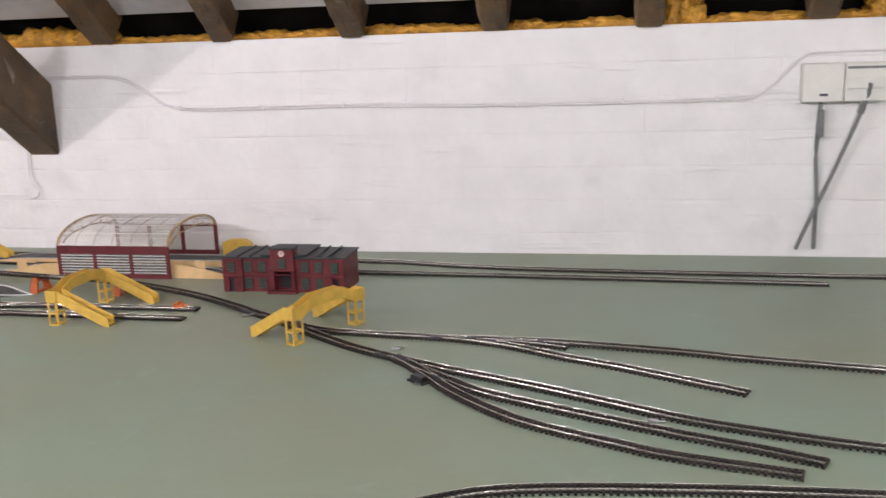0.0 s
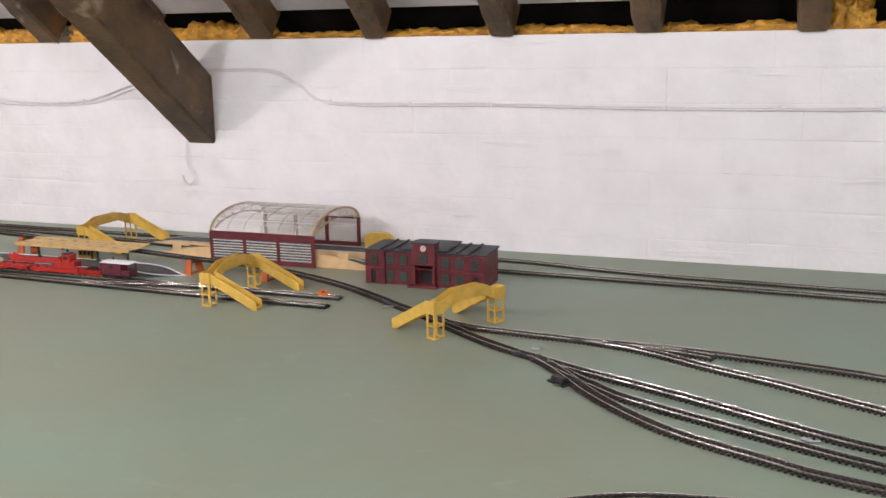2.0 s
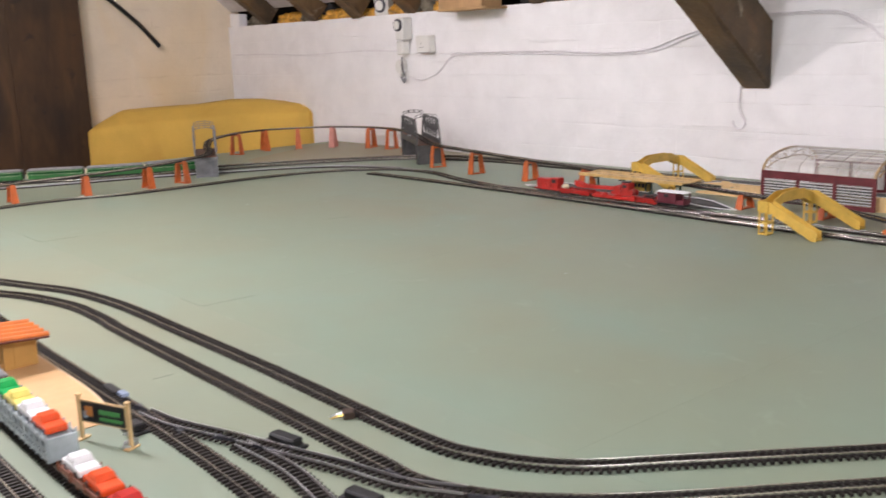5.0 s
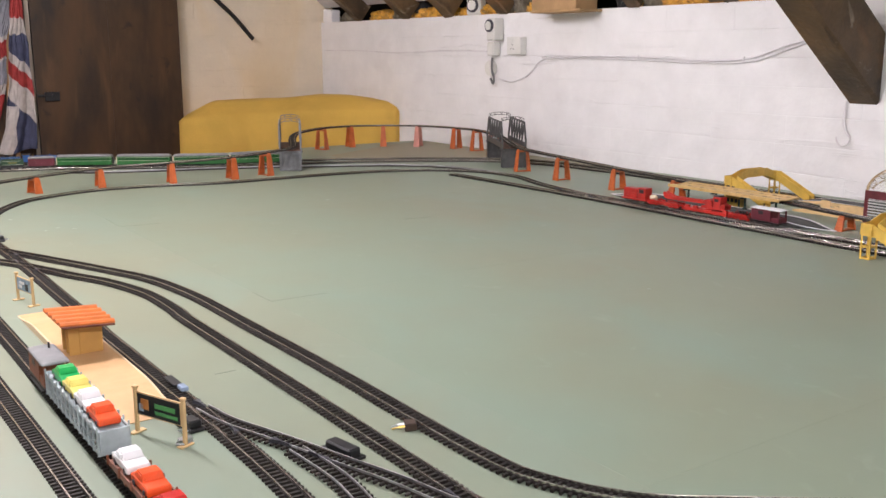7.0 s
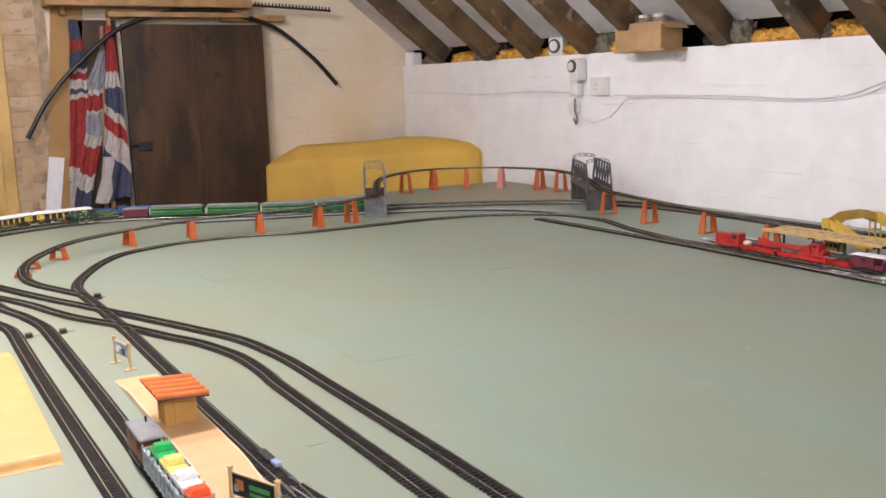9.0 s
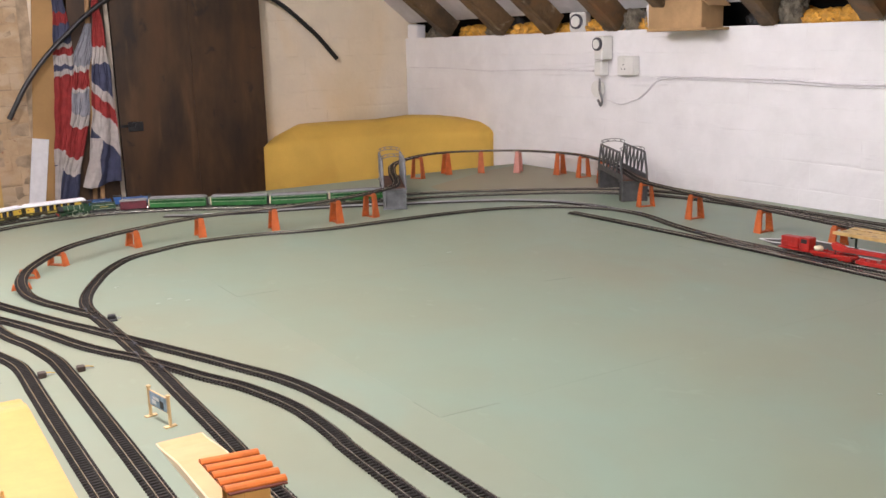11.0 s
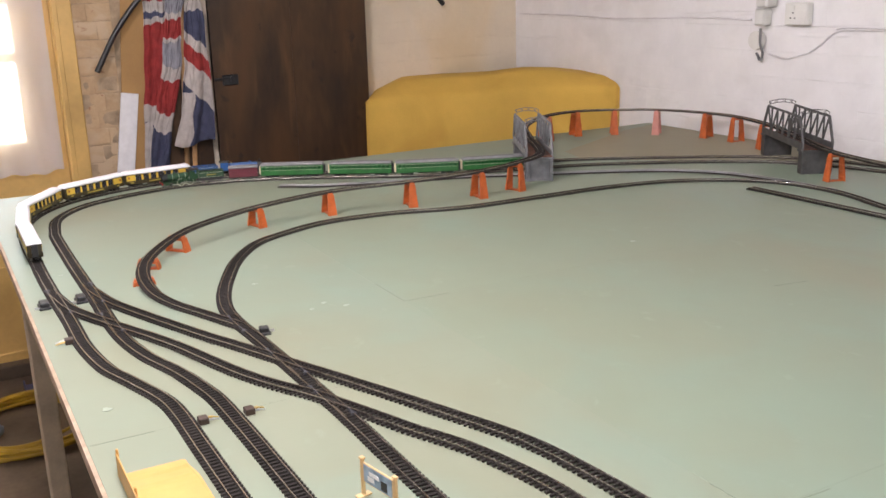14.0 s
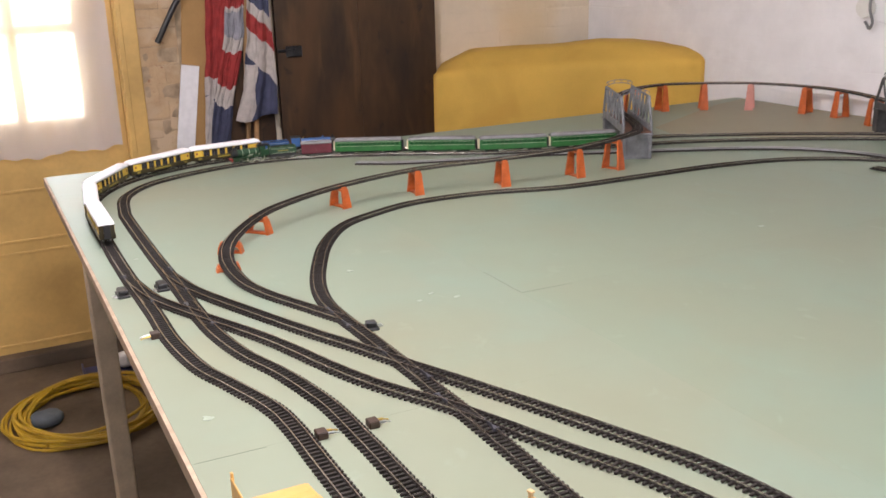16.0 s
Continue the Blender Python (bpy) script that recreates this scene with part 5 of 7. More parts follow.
def steam_loco(m, label, mat, length, group, big, streamline=False):
    """A steam engine that faces along +x."""
    top = thing("steam_locomotive", label, "locomotive", m, group=group)
    half = length / 2
    r = 0.0115
    bz = 0.0295
    bm = bmesh.new()
    cyl(bm, (-half + 0.030, 0, bz), (half - 0.020, 0, bz), r, 20)
    boiler = part("boiler", bm, mat, top)
    bm = bmesh.new()
    cyl(bm, (half - 0.021, 0, bz), (half - 0.007, 0, bz), r + 0.0008, 20)
    cyl(bm, (half - 0.007, 0, bz), (half - 0.005, 0, bz), r - 0.002, 16)
    part("smokebox", bm, BLACK, top)
    for k in range(3):
        bm = bmesh.new()
        x = -half + 0.040 + (length - 0.065) * k / 2.6
        cyl(bm, (x - 0.0006, 0, bz), (x + 0.0006, 0, bz), r + 0.0004, 20)
        part("boiler_band", bm, LINING if not streamline else mat, boiler)
    bm = bmesh.new()
    cyl(bm, (half - 0.014, 0, bz + r - 0.001), (half - 0.014, 0, bz + r + 0.0075), 0.0028, 12, 0.0034)
    part("chimney", bm, BLACK, top)
    bm = bmesh.new()
    cyl(bm, (half - 0.045, 0, bz + r - 0.001), (half - 0.045, 0, bz + r + 0.005), 0.0038, 12, 0.0022)
    part("steam_dome", bm, mat, top)
    bm = bmesh.new()
    cyl(bm, (-half + 0.036, 0, bz + r - 0.001), (-half + 0.036, 0, bz + r + 0.004), 0.0018, 8)
    part("safety_valve", bm, BRASS, top)
    bm = bmesh.new()
    for s in (-1, 1):
        prism(bm, [(-half, 0.018), (-half + 0.026, 0.018), (-half + 0.026, 0.044), (-half + 0.016, 0.046), (-half + 0.014, 0.034), (-half + 0.004, 0.034), (-half + 0.004, 0.046), (-half, 0.046)] if not streamline else [(-half, 0.018), (-half + 0.026, 0.018), (-half + 0.026, 0.046), (-half, 0.046)], "y", s * 0.0145 - 0.0006, s * 0.0145 + 0.0006)
    box(bm, -half + 0.026, 0, 0.031, 0.0015, 0.029, 0.028)
    part("cab", bm, mat, top)
    part("cab_roof", prism(bmesh.new(), roof_profile(0.031, 0.0455, 0.004) + [(0.0155, 0.0445), (-0.0155, 0.0445)], "x", -half - 0.004, -half + 0.028), BLACK, top)
    bm = bmesh.new()
    box(bm, 0.0, 0, 0.0175, length - 0.004, 0.030, 0.0016)
    box(bm, 0.0, 0, 0.012, length - 0.012, 0.010, 0.010)
    for s in (-1, 1):
        prism(bm, [(-half + 0.03, 0.018), (-half + 0.055, 0.018), (-half + 0.050, 0.0235), (-half + 0.035, 0.0235)], "y", s * 0.0125 - 0.001, s * 0.0125 + 0.001)
        box(bm, half - 0.018, s * 0.0125, 0.0115, 0.016, 0.006, 0.008, 0.001)
    part("footplate", bm, mat if not streamline else BLACK, top)
    part("buffer_beam", block(half - 0.002, 0, 0.0135, 0.0025, 0.030, 0.008), RED, top, "red buffer beam")
    for s in (-1, 1):
        bm = bmesh.new()
        cyl(bm, (half - 0.001, s * 0.010, 0.0135), (half + 0.006, s * 0.010, 0.0135), 0.0014, 8)
        cyl(bm, (half + 0.006, s * 0.010, 0.0135), (half + 0.007, s * 0.010, 0.0135), 0.0026, 10)
        part("buffer", bm, BLACK, top)
        for k in range(big):
            spoked(top, -half + 0.026 + k * 0.029, s * 0.0095, 0.0118, LOCO_GREEN if not streamline else BLACK, LINING if not streamline else WHEEL)
        part("coupling_rod", block(-half + 0.026 + (big - 1) * 0.0145, s * 0.0112, 0.0105, (big - 1) * 0.029 + 0.004, 0.0008, 0.0018), TIN, top, "steel coupling rod")
        for k in range(2):
            spoked(top, half - 0.030 + k * 0.018, s * 0.0090, 0.0062, BLACK, WHEEL)
    return top


def tender(m, label, mat, length, group):
    top = thing("tender", label, "locomotive tender", m, group=group)
    half = length / 2
    bm = bmesh.new()
    box(bm, 0, 0, 0.026, length, 0.031, 0.017, 0.001)
    for s in (-1, 1):
        box(bm, 0, s * 0.0150, 0.0365, length - 0.002, 0.001, 0.005)
    box(bm, -half + 0.001, 0, 0.0365, 0.001, 0.030, 0.005)
    tank = part("tank", bm, mat, top)
    for s in (-1, 1):
        for z, hz in ((0.0195, 0.0008), (0.0330, 0.0008)):
            part("lining", block(0, s * 0.0157, z, length - 0.010, 0.0005, hz), LINING, tank)
        part("lettering_bar", block(0, s * 0.0157, 0.0265, 0.030, 0.0005, 0.0030), GOLD, tank, "gold lettering strip")
        part("frame_plate", block(0, s * 0.0120, 0.0125, length, 0.002, 0.009, 0.0006), BLACK, top)
    bm = bmesh.new()
    bmesh.ops.create_grid(bm, x_segments=16, y_segments=8, size=0.5)
    r = random.Random(3)
    for v in bm.verts:
        v.co = Vector((v.co.x * (length - 0.010), v.co.y * 0.027, 0.034 + 0.005 * (1 - abs(v.co.y) * 1.6) + r.uniform(-0.0015, 0.0015)))
    part("coal", bm, BLACK, top, "heap of black coal")
    for k in (-1, 0, 1):
        wheelset(top, k * length * 0.33, 0.0062)
    couplings(top, half)
    return top


def toy_car(m, mat, label):
    top = thing("toy_car", label, "toy car", m @ Matrix.Diagonal((0.98, 1.16, 1.08, 1)), group="toy cars on wagons")
    bm = bmesh.new()
    prism(bm, [(-0.026, 0.003), (0.026, 0.003), (0.027, 0.008), (0.025, 0.0105), (0.012, 0.0115), (-0.014, 0.0115), (-0.026, 0.0105), (-0.027, 0.007)], "y", -0.0105, 0.0105)
    bmesh.ops.bevel(bm, geom=list(bm.edges), offset=0.0009, segments=1, affect="EDGES")
    body = part("body", bm, mat, top)
    bm = bmesh.new()
    low = [(-0.016, -0.0098), (0.011, -0.0098), (0.011, 0.0098), (-0.016, 0.0098)]
    high = [(-0.011, -0.0080), (0.004, -0.0080), (0.004, 0.0080), (-0.011, 0.0080)]
    v = [bm.verts.new((x, y, 0.0113)) for x, y in low] + [bm.verts.new((x, y, 0.0178)) for x, y in high]
    for f in ((4, 5, 6, 7), (0, 1, 5, 4), (1, 2, 6, 5), (2, 3, 7, 6), (3, 0, 4, 7)):
        bm.faces.new([v[i] for i in f])
    bmesh.ops.recalc_face_normals(bm, faces=bm.faces)
    part("cabin", bm, mat, body)
    for s in (-1, 1):
        part("side_window", block(-0.003, s * 0.0091, 0.0146, 0.014, 0.0012, 0.0034, m=pose(0, 0, 0, s * 15, 0, 0)), mat, body)
        for x in (-0.016, 0.016):
            bm = bmesh.new()
            cyl(bm, (x, s * 0.0085, 0.0035), (x, s * 0.0110, 0.0035), 0.0038, 12)
            part("wheel", bm, BLACK, top)
    part("windscreen", block(0.0078, 0, 0.0145, 0.0010, 0.0150, 0.0062, m=pose(0, 0, 0, 0, -46, 0)), mat, body)
    return top


def flat_wagon(m, mat, length, label, group):
    top = thing("flat_wagon", label, "railway wagon", m, group=group)
    part("deck", block(0, 0, 0.0125, length, 0.032, 0.004, 0.0008), mat, top)
    for s in (-1, 1):
        part("side_rail", block(0, s * 0.0155, 0.016, length, 0.0015, 0.005), mat, top)
        part("solebar", block(0, s * 0.011, 0.009, length, 0.0025, 0.004), mat, top)
        for k in range(6):
            part("stanchion", block(-length / 2 + 0.006 + (length - 0.012) * k / 5, s * 0.0165, 0.0175, 0.002, 0.002, 0.010), mat, top)
        bogie(top, s * length * 0.31, 0.022, mat)
    couplings(top, length / 2)
    return top


def car_carrier(m, length=0.25):
    top = thing("car_carrier_wagon", "blue-grey two-deck car carrier wagon", "railway wagon", m @ Matrix.Diagonal((0.96, 0.92, 0.95, 1)))
    w = 0.036
    part("lower_deck", block(0, 0, 0.012, length, w, 0.003), CARRIER, top)
    part("upper_deck", block(0, 0, 0.036, length, w - 0.003, 0.0025), CARRIER, top)
    for s in (-1, 1):
        y = s * w / 2
        for z in (0.014, 0.026, 0.0385):
            part("side_rail", block(0, y, z, length, 0.0018, 0.0045 if z != 0.026 else 0.003), CARRIER, top)
        n = 13
        for k in range(n):
            x = -length / 2 + 0.003 + (length - 0.006) * k / (n - 1)
            part("side_post", block(x, y + s * 0.0008, 0.028, 0.0020, 0.0018, 0.036), CARRIER, top)
            if k < n - 1:
                bm = bmesh.new()
                dx = (length - 0.006) / (n - 1)
                cyl(bm, (x, y, 0.014), (x + dx, y, 0.026), 0.0008, 4)
                part("side_brace", bm, CARRIER, top)
        part("end_panel", block(s * length / 2, 0, 0.026, 0.003, w, 0.030, 0.0006), CARRIER, top)
        bogie(top, s * 0.085, 0.024)
    couplings(top, length / 2)
    return top


def length_at(line, x, y):
    return min(range(len(line)), key=lambda i: (line[i].x - x) ** 2 + (line[i].y - y) ** 2) * STEP


# the saloon train rounds the far corner of the outer line, engine ahead towards the bridge
s = length_at(OUTER_LINE, -3.37, -0.123) - 0.109
for k in range(5):
    saloon_coach(along(OUTER_LINE, s - 0.232 * k, 0.2))
e = s - 0.232 * 5 + 0.075
tender(along(OUTER_LINE, e, 0.07) @ pose(0, 0, 0, 0, 0, 180), "blue locomotive tender heaped with coal", LOCO_BLUE, 0.082, "blue express train")
steam_loco(along(OUTER_LINE, e - 0.120, 0.1) @ pose(0, 0, 0, 0, 0, 180), "blue steam locomotive with black smokebox", LOCO_BLUE, 0.142, "blue express train", 3, True)

# the green train comes the other way on the inner line, behind the end bridge
s = length_at(INNER_LINE, -4.062, 0.32) - 0.062
steam_loco(along(INNER_LINE, s, 0.09), "dark green steam locomotive with lined wheels", LOCO_GREEN, 0.118, "green local train", 2)
tender(along(INNER_LINE, s - 0.108, 0.07), "dark green lined locomotive tender", LOCO_GREEN, 0.080, "green local train")
box_van(along(INNER_LINE, s - 0.208, 0.08), "parcels_van", "maroon parcels van with light grey roof", VAN_MAROON, ROOF_GREY)
for k in range(4):
    green_coach(along(INNER_LINE, s - 0.372 - 0.220 * k, 0.18))

# the goods train on the front siding
s = length_at(INNER_LINE, -1.501, 0.03) + 0.006
brake_van(along(INNER_LINE, s, 0.08) @ pose(0, 0, 0), "brown brake van with grey roof", WAGON_BROWN, ROOF_GREY)
c = along(INNER_LINE, s + 0.185, 0.2)
car_carrier(c)
for x, mat, word in ((-0.080, plastic("car_green", (0.015, 0.42, 0.10), 0.25), "green toy saloon car on the carrier deck"), (-0.026, plastic("car_yellow", (0.86, 0.74, 0.20), 0.25), "yellow toy saloon car on the carrier deck"), (0.028, WHITE, "white toy saloon car on the carrier deck"), (0.084, plastic("car_red", (0.85, 0.10, 0.025), 0.25), "orange red toy saloon car on the carrier deck")):
    toy_car(c @ pose(x * 0.97, 0, 0.0355), mat, word)
CAR_RED, CAR_SCARLET, CAR_GREEN = plastic("car_orange_red", (0.85, 0.10, 0.025), 0.25), plastic("car_scarlet", (0.60, 0.03, 0.025), 0.25), plastic("car_mid_green", (0.03, 0.26, 0.08), 0.25)
c = along(INNER_LINE, s + 0.423, 0.18)
flat_wagon(c, WAGON_BROWN, 0.205, "brown bogie flat wagon loaded with toy cars", "brown flat wagons")
for x, mat, word in ((-0.070, WHITE, "white toy saloon car on a flat wagon"), (-0.008, CAR_RED, "orange red toy saloon car on a flat wagon"), (0.058, CAR_SCARLET, "scarlet toy saloon car on a flat wagon")):
    toy_car(c @ pose(x, 0, 0.0145), mat, word)
c = along(INNER_LINE, s + 0.645, 0.18)
flat_wagon(c, WAGON_BROWN, 0.205, "brown bogie flat wagon loaded with toy cars", "brown flat wagons")
for x, mat, word in ((-0.070, WHITE, "white toy saloon car on a flat wagon"), (-0.008, CAR_GREEN, "green toy saloon car on a flat wagon")):
    toy_car(c @ pose(x, 0, 0.0145), mat, word)


# the red breakdown train by the island platform
def red_shunter(m):
    top = thing("diesel_shunter", "small bright red shunting engine", "locomotive", m)
    bm = bmesh.new()
    box(bm, 0.014, 0, 0.028, 0.056, 0.028, 0.030, 0.0025)
    box(bm, 0, 0, 0.0115, 0.096, 0.031, 0.004, 0.0008)
    part("hood", bm, RED, top)
    cab = part("cab", block(-0.032, 0, 0.030, 0.030, 0.031, 0.034, 0.002), RED, top)
    for s in (-1, 1):
        part("cab_window", block(-0.032, s * 0.0156, 0.037, 0.018, 0.0008, 0.011), BLACK, cab)
        for k in range(4):
            part("grille_slat", block(0.012, s * 0.0142, 0.018 + k * 0.004, 0.042, 0.0008, 0.0012), RED, top)
        for x in (-0.03, 0.0, 0.03):
            spoked(top, x, s * 0.0095, 0.0075, BLACK, WHEEL)
    bm = bmesh.new()
    cyl(bm, (0.026, 0, 0.035), (0.026, 0, 0.041), 0.002, 8)
    part("exhaust", bm, BLACK, top)
    couplings(top, 0.048)


def crane_train(base):
    """Runner wagon, crane wagon and match truck, each a vehicle of its own."""
    a = base(0.0)
    flat_wagon(a, RED, 0.118, "red runner wagon under the crane jib", "red breakdown train")
    load = thing("wrapped_load", "lumpy cream bundle on a red wagon", "bundle", a @ pose(-0.046, 0, 0.0145))
    bm = bmesh.new()
    bmesh.ops.create_icosphere(bm, subdivisions=2, radius=0.011)
    for v in bm.verts:
        v.co = Vector((v.co.x * 1.2, v.co.y, (v.co.z + 0.011) * 0.75)) * (1 + 0.12 * noise.noise(v.co * 160))
    part("bundle", bm, BUFF, load)
    m = base(0.150)
    top = thing("crane_wagon", "bright red breakdown crane on a bogie wagon", "crane wagon", m)
    bm = bmesh.new()
    box(bm, 0, 0, 0.013, 0.155, 0.032, 0.005, 0.0008)
    for s in (-1, 1):
        box(bm, 0, s * 0.0155, 0.010, 0.155, 0.002, 0.008)
    part("chassis", bm, RED, top)
    cabin = part("cabin", block(0.040, 0, 0.036, 0.026, 0.029, 0.036, 0.0015), RED, top)
    part("cabin_roof", block(0.036, 0, 0.0555, 0.022, 0.022, 0.003, 0.001), BLACK, cabin)
    for s in (-1, 1):
        part("cabin_window", block(0.040, s * 0.0147, 0.045, 0.014, 0.0008, 0.008), BLACK, cabin)
    bm = bmesh.new()
    cyl(bm, (0.010, 0, 0.0155), (0.010, 0, 0.020), 0.016, 20)
    part("turntable", bm, RED, top)
    bm = bmesh.new()
    for s in (-1, 1):
        prism(bm, [(-0.012, 0.019), (0.066, 0.019), (0.068, 0.034), (0.054, 0.034), (0.052, 0.024), (0.026, 0.024), (0.024, 0.041), (0.012, 0.043), (0.004, 0.030), (-0.010, 0.026)], "y", s * 0.0125 - 0.001, s * 0.0125 + 0.001)
    part("side_frame", bm, RED, top)
    bm = bmesh.new()
    cyl(bm, (0.006, -0.0105, 0.036), (0.006, 0.0105, 0.036), 0.0085, 18)
    cyl(bm, (0.058, -0.009, 0.030), (0.058, 0.009, 0.030), 0.0075, 16)
    part("winch_drum", bm, RED, top)
    for x in (-0.060, -0.032, 0.070):
        part("tool_locker", block(x, -0.0125, 0.018, 0.015, 0.007, 0.007, 0.0008), RED, top)
    bm = bmesh.new()
    for s in (-1, 1):
        prism(bm, [(0.012, 0.030), (0.014, 0.039), (-0.050, 0.037), (-0.118, 0.037), (-0.140, 0.043), (-0.152, 0.047), (-0.156, 0.040), (-0.148, 0.028), (-0.118, 0.026), (-0.050, 0.029)], "y", s * 0.007 - 0.0012, s * 0.007 + 0.0012)
    for k in range(8):
        box(bm, -0.140 + 0.02 * k, 0, 0.034, 0.003, 0.014, 0.004)
    jib = part("jib", bm, RED, top)
    bm = bmesh.new()
    cyl(bm, (-0.148, 0, 0.036), (-0.148, 0, 0.020), 0.0008, 5)
    box(bm, -0.148, 0, 0.018, 0.005, 0.004, 0.005, 0.001)
    part("hook", bm, BLACK, jib)
    for s in (-1, 1):
        bogie(top, s * 0.052, 0.026, RED)
    couplings(top, 0.078)
    flat_wagon(base(0.263), RED, 0.062, "short red match truck with black chains", "red breakdown train")
    chain = thing("chain_heap", "heap of black chain on a red wagon", "chain", base(0.263) @ pose(0, 0, 0.0145))
    bm = bmesh.new()
    r = random.Random(7)
    for k in range(26):
        box(bm, r.uniform(-0.022, 0.022), r.uniform(-0.010, 0.010), r.uniform(0.001, 0.006), 0.008, 0.004, 0.003, m=Euler((r.uniform(0, 3), r.uniform(0, 3), r.uniform(0, 3))).to_matrix().to_4x4())
    part("chain", bm, BLACK, chain)


R0 = length_at(LOOP_LINE, -2.148, 1.838)
red_shunter(along(LOOP_LINE, R0, 0.08) @ pose(0, 0, 0, 0, 0, 180))
crane_train(lambda d: along(LOOP_LINE, R0 + 0.112 + d, 0.08))
brake_van(along(LOOP_LINE, R0 + 0.462, 0.08), "maroon brake van with white roof", VAN_MAROON, ROOF_WHITE)


# ---- things round the room ----
MUSTARD = material("mustard_cloth", (0.70, 0.445, 0.085), 0.85, vary=0.12, scale=3, fine=200, bump=0.25)
add_patches(MUSTARD, (0.50, 0.29, 0.05), (3, 3, 3.4), 0.48, 0.66, 0.55)
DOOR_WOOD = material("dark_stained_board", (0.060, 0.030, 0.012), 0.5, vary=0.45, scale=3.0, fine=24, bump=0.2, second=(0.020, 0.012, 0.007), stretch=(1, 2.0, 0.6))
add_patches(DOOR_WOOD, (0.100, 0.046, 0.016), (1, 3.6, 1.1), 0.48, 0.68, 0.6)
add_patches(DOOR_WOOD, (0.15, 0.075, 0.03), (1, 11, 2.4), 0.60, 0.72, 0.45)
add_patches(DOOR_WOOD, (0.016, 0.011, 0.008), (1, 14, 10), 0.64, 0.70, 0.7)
HARDBOARD = material("tan_hardboard", (0.42, 0.245, 0.09), 0.7, vary=0.1, scale=6)
PINE = material("pine_plank", (0.46, 0.27, 0.12), 0.7, vary=0.25, scale=12)
OCHRE_PAINT = material("ochre_door_paint", (0.66, 0.43, 0.14), 0.5, vary=0.15, scale=4, fine=50)
RUBBER = material("black_rubber", (0.012, 0.012, 0.013), 0.45, vary=0.15)
CARD = material("brown_cardboard", (0.46, 0.29, 0.14), 0.85, vary=0.15)
SOCKET = material("white_switch_plastic", (0.78, 0.77, 0.73), 0.35, vary=0.06)
CABLEWHITE = material("painted_white_cable", (0.80, 0.775, 0.79), 0.5, vary=0.06)
FLAG_RED = material("flag_red_cotton", (0.31, 0.030, 0.028), 0.85, vary=0.15, scale=30, fine=300)
FLAG_WHITE = material("flag_white_cotton", (0.47, 0.43, 0.40), 0.85, vary=0.12, scale=30, fine=300)
FLAG_BLUE = material("flag_blue_cotton", (0.055, 0.062, 0.115), 0.85, vary=0.15, scale=30, fine=300)
YELLOW_CABLE = material("yellow_extension_cable", (0.52, 0.33, 0.022), 0.45, vary=0.15)
STONE = material("blue_grey_rubber", (0.10, 0.12, 0.14), 0.7, vary=0.2)
BLUEBOX = material("navy_plastic", (0.03, 0.045, 0.16), 0.45, vary=0.15)
GREY_LEAD = material("grey_mains_lead", (0.20, 0.20, 0.205), 0.5, vary=0.1)
DIAL = material("dark_dial_plastic", (0.06, 0.06, 0.075), 0.4)
TEAL = material("teal_packet", (0.05, 0.28, 0.32), 0.5, vary=0.15)
JAR = clear_material("clear_jar_glass", (0.55, 0.50, 0.42), 0.4)
rng = random.Random(11)


def draped_block():
    """A cloth-covered heap standing across the corner behind the table end."""
    a, b = Vector((-5.053, 1.474)), Vector((-4.418, 2.449))
    top = thing("covered_furniture", "furniture draped with a mustard yellow sheet", "covered furniture", Matrix.Translation((a.x, a.y, 0)))
    run = b - a
    inward = Vector((-run.y, run.x)).normalized()
    # share along the front, height of the front edge, height of the top, setback
    stations = [(0.0, 1.056, 1.066, 0.06), (0.012, 1.066, 1.088, 0.05), (0.13, 1.080, 1.156, 0.0), (0.3, 1.090, 1.162, 0.012), (0.47, 1.098, 1.172, -0.01), (0.63, 1.108, 1.188, 0.012), (0.76, 1.108, 1.184, 0.0), (0.88, 1.112, 1.164, 0.015), (0.985, 1.112, 1.158, 0.0), (1.0, 1.108, 1.154, 0.02)]
    spots = []
    for u, f, t, back in stations:
        base = run * u
        row = []
        for d, z in ((-0.03, 0.02), (-0.012, 0.5), (0.0, 0.86), (0.012, f), (0.13, t - 0.006), (0.26, t), (0.45, t - 0.02)):
            p = base + inward * (d + back + 0.022 * noise.noise(Vector((u * 5.1, z * 2.2, 7))))
            row.append(Vector((p.x, p.y, z + 0.006 * noise.noise(Vector((u * 8, d * 12, 4.1))))))
        spots.append(row)
    bm = bmesh.new()
    rows = [[bm.verts.new(c) for c in row] for row in spots]
    for r, q in zip(rows, rows[1:]):
        for k in range(len(r) - 1):
            bm.faces.new((r[k], r[k + 1], q[k + 1], q[k]))
    bmesh.ops.recalc_face_normals(bm, faces=bm.faces)
    crease = bm.edges.layers.float.new("crease_edge")
    for e in bm.edges:
        e[crease] = 0.5
    for f in bm.faces:
        f.smooth = True
    sheet = part("sheet", bm, MUSTARD, top)
    soft = sheet.modifiers.new("soft", "SUBSURF")
    soft.levels = soft.render_levels = 3
    for name, row in (("side_drape", spots[0]), ("side_drape", spots[-1])):
        bm = bmesh.new()
        low = [bm.verts.new(c) for c in row] + [bm.verts.new((row[-1].x, row[-1].y, 0.02))]
        bm.faces.new(low)
        part(name, bm, MUSTARD, top)


draped_block()

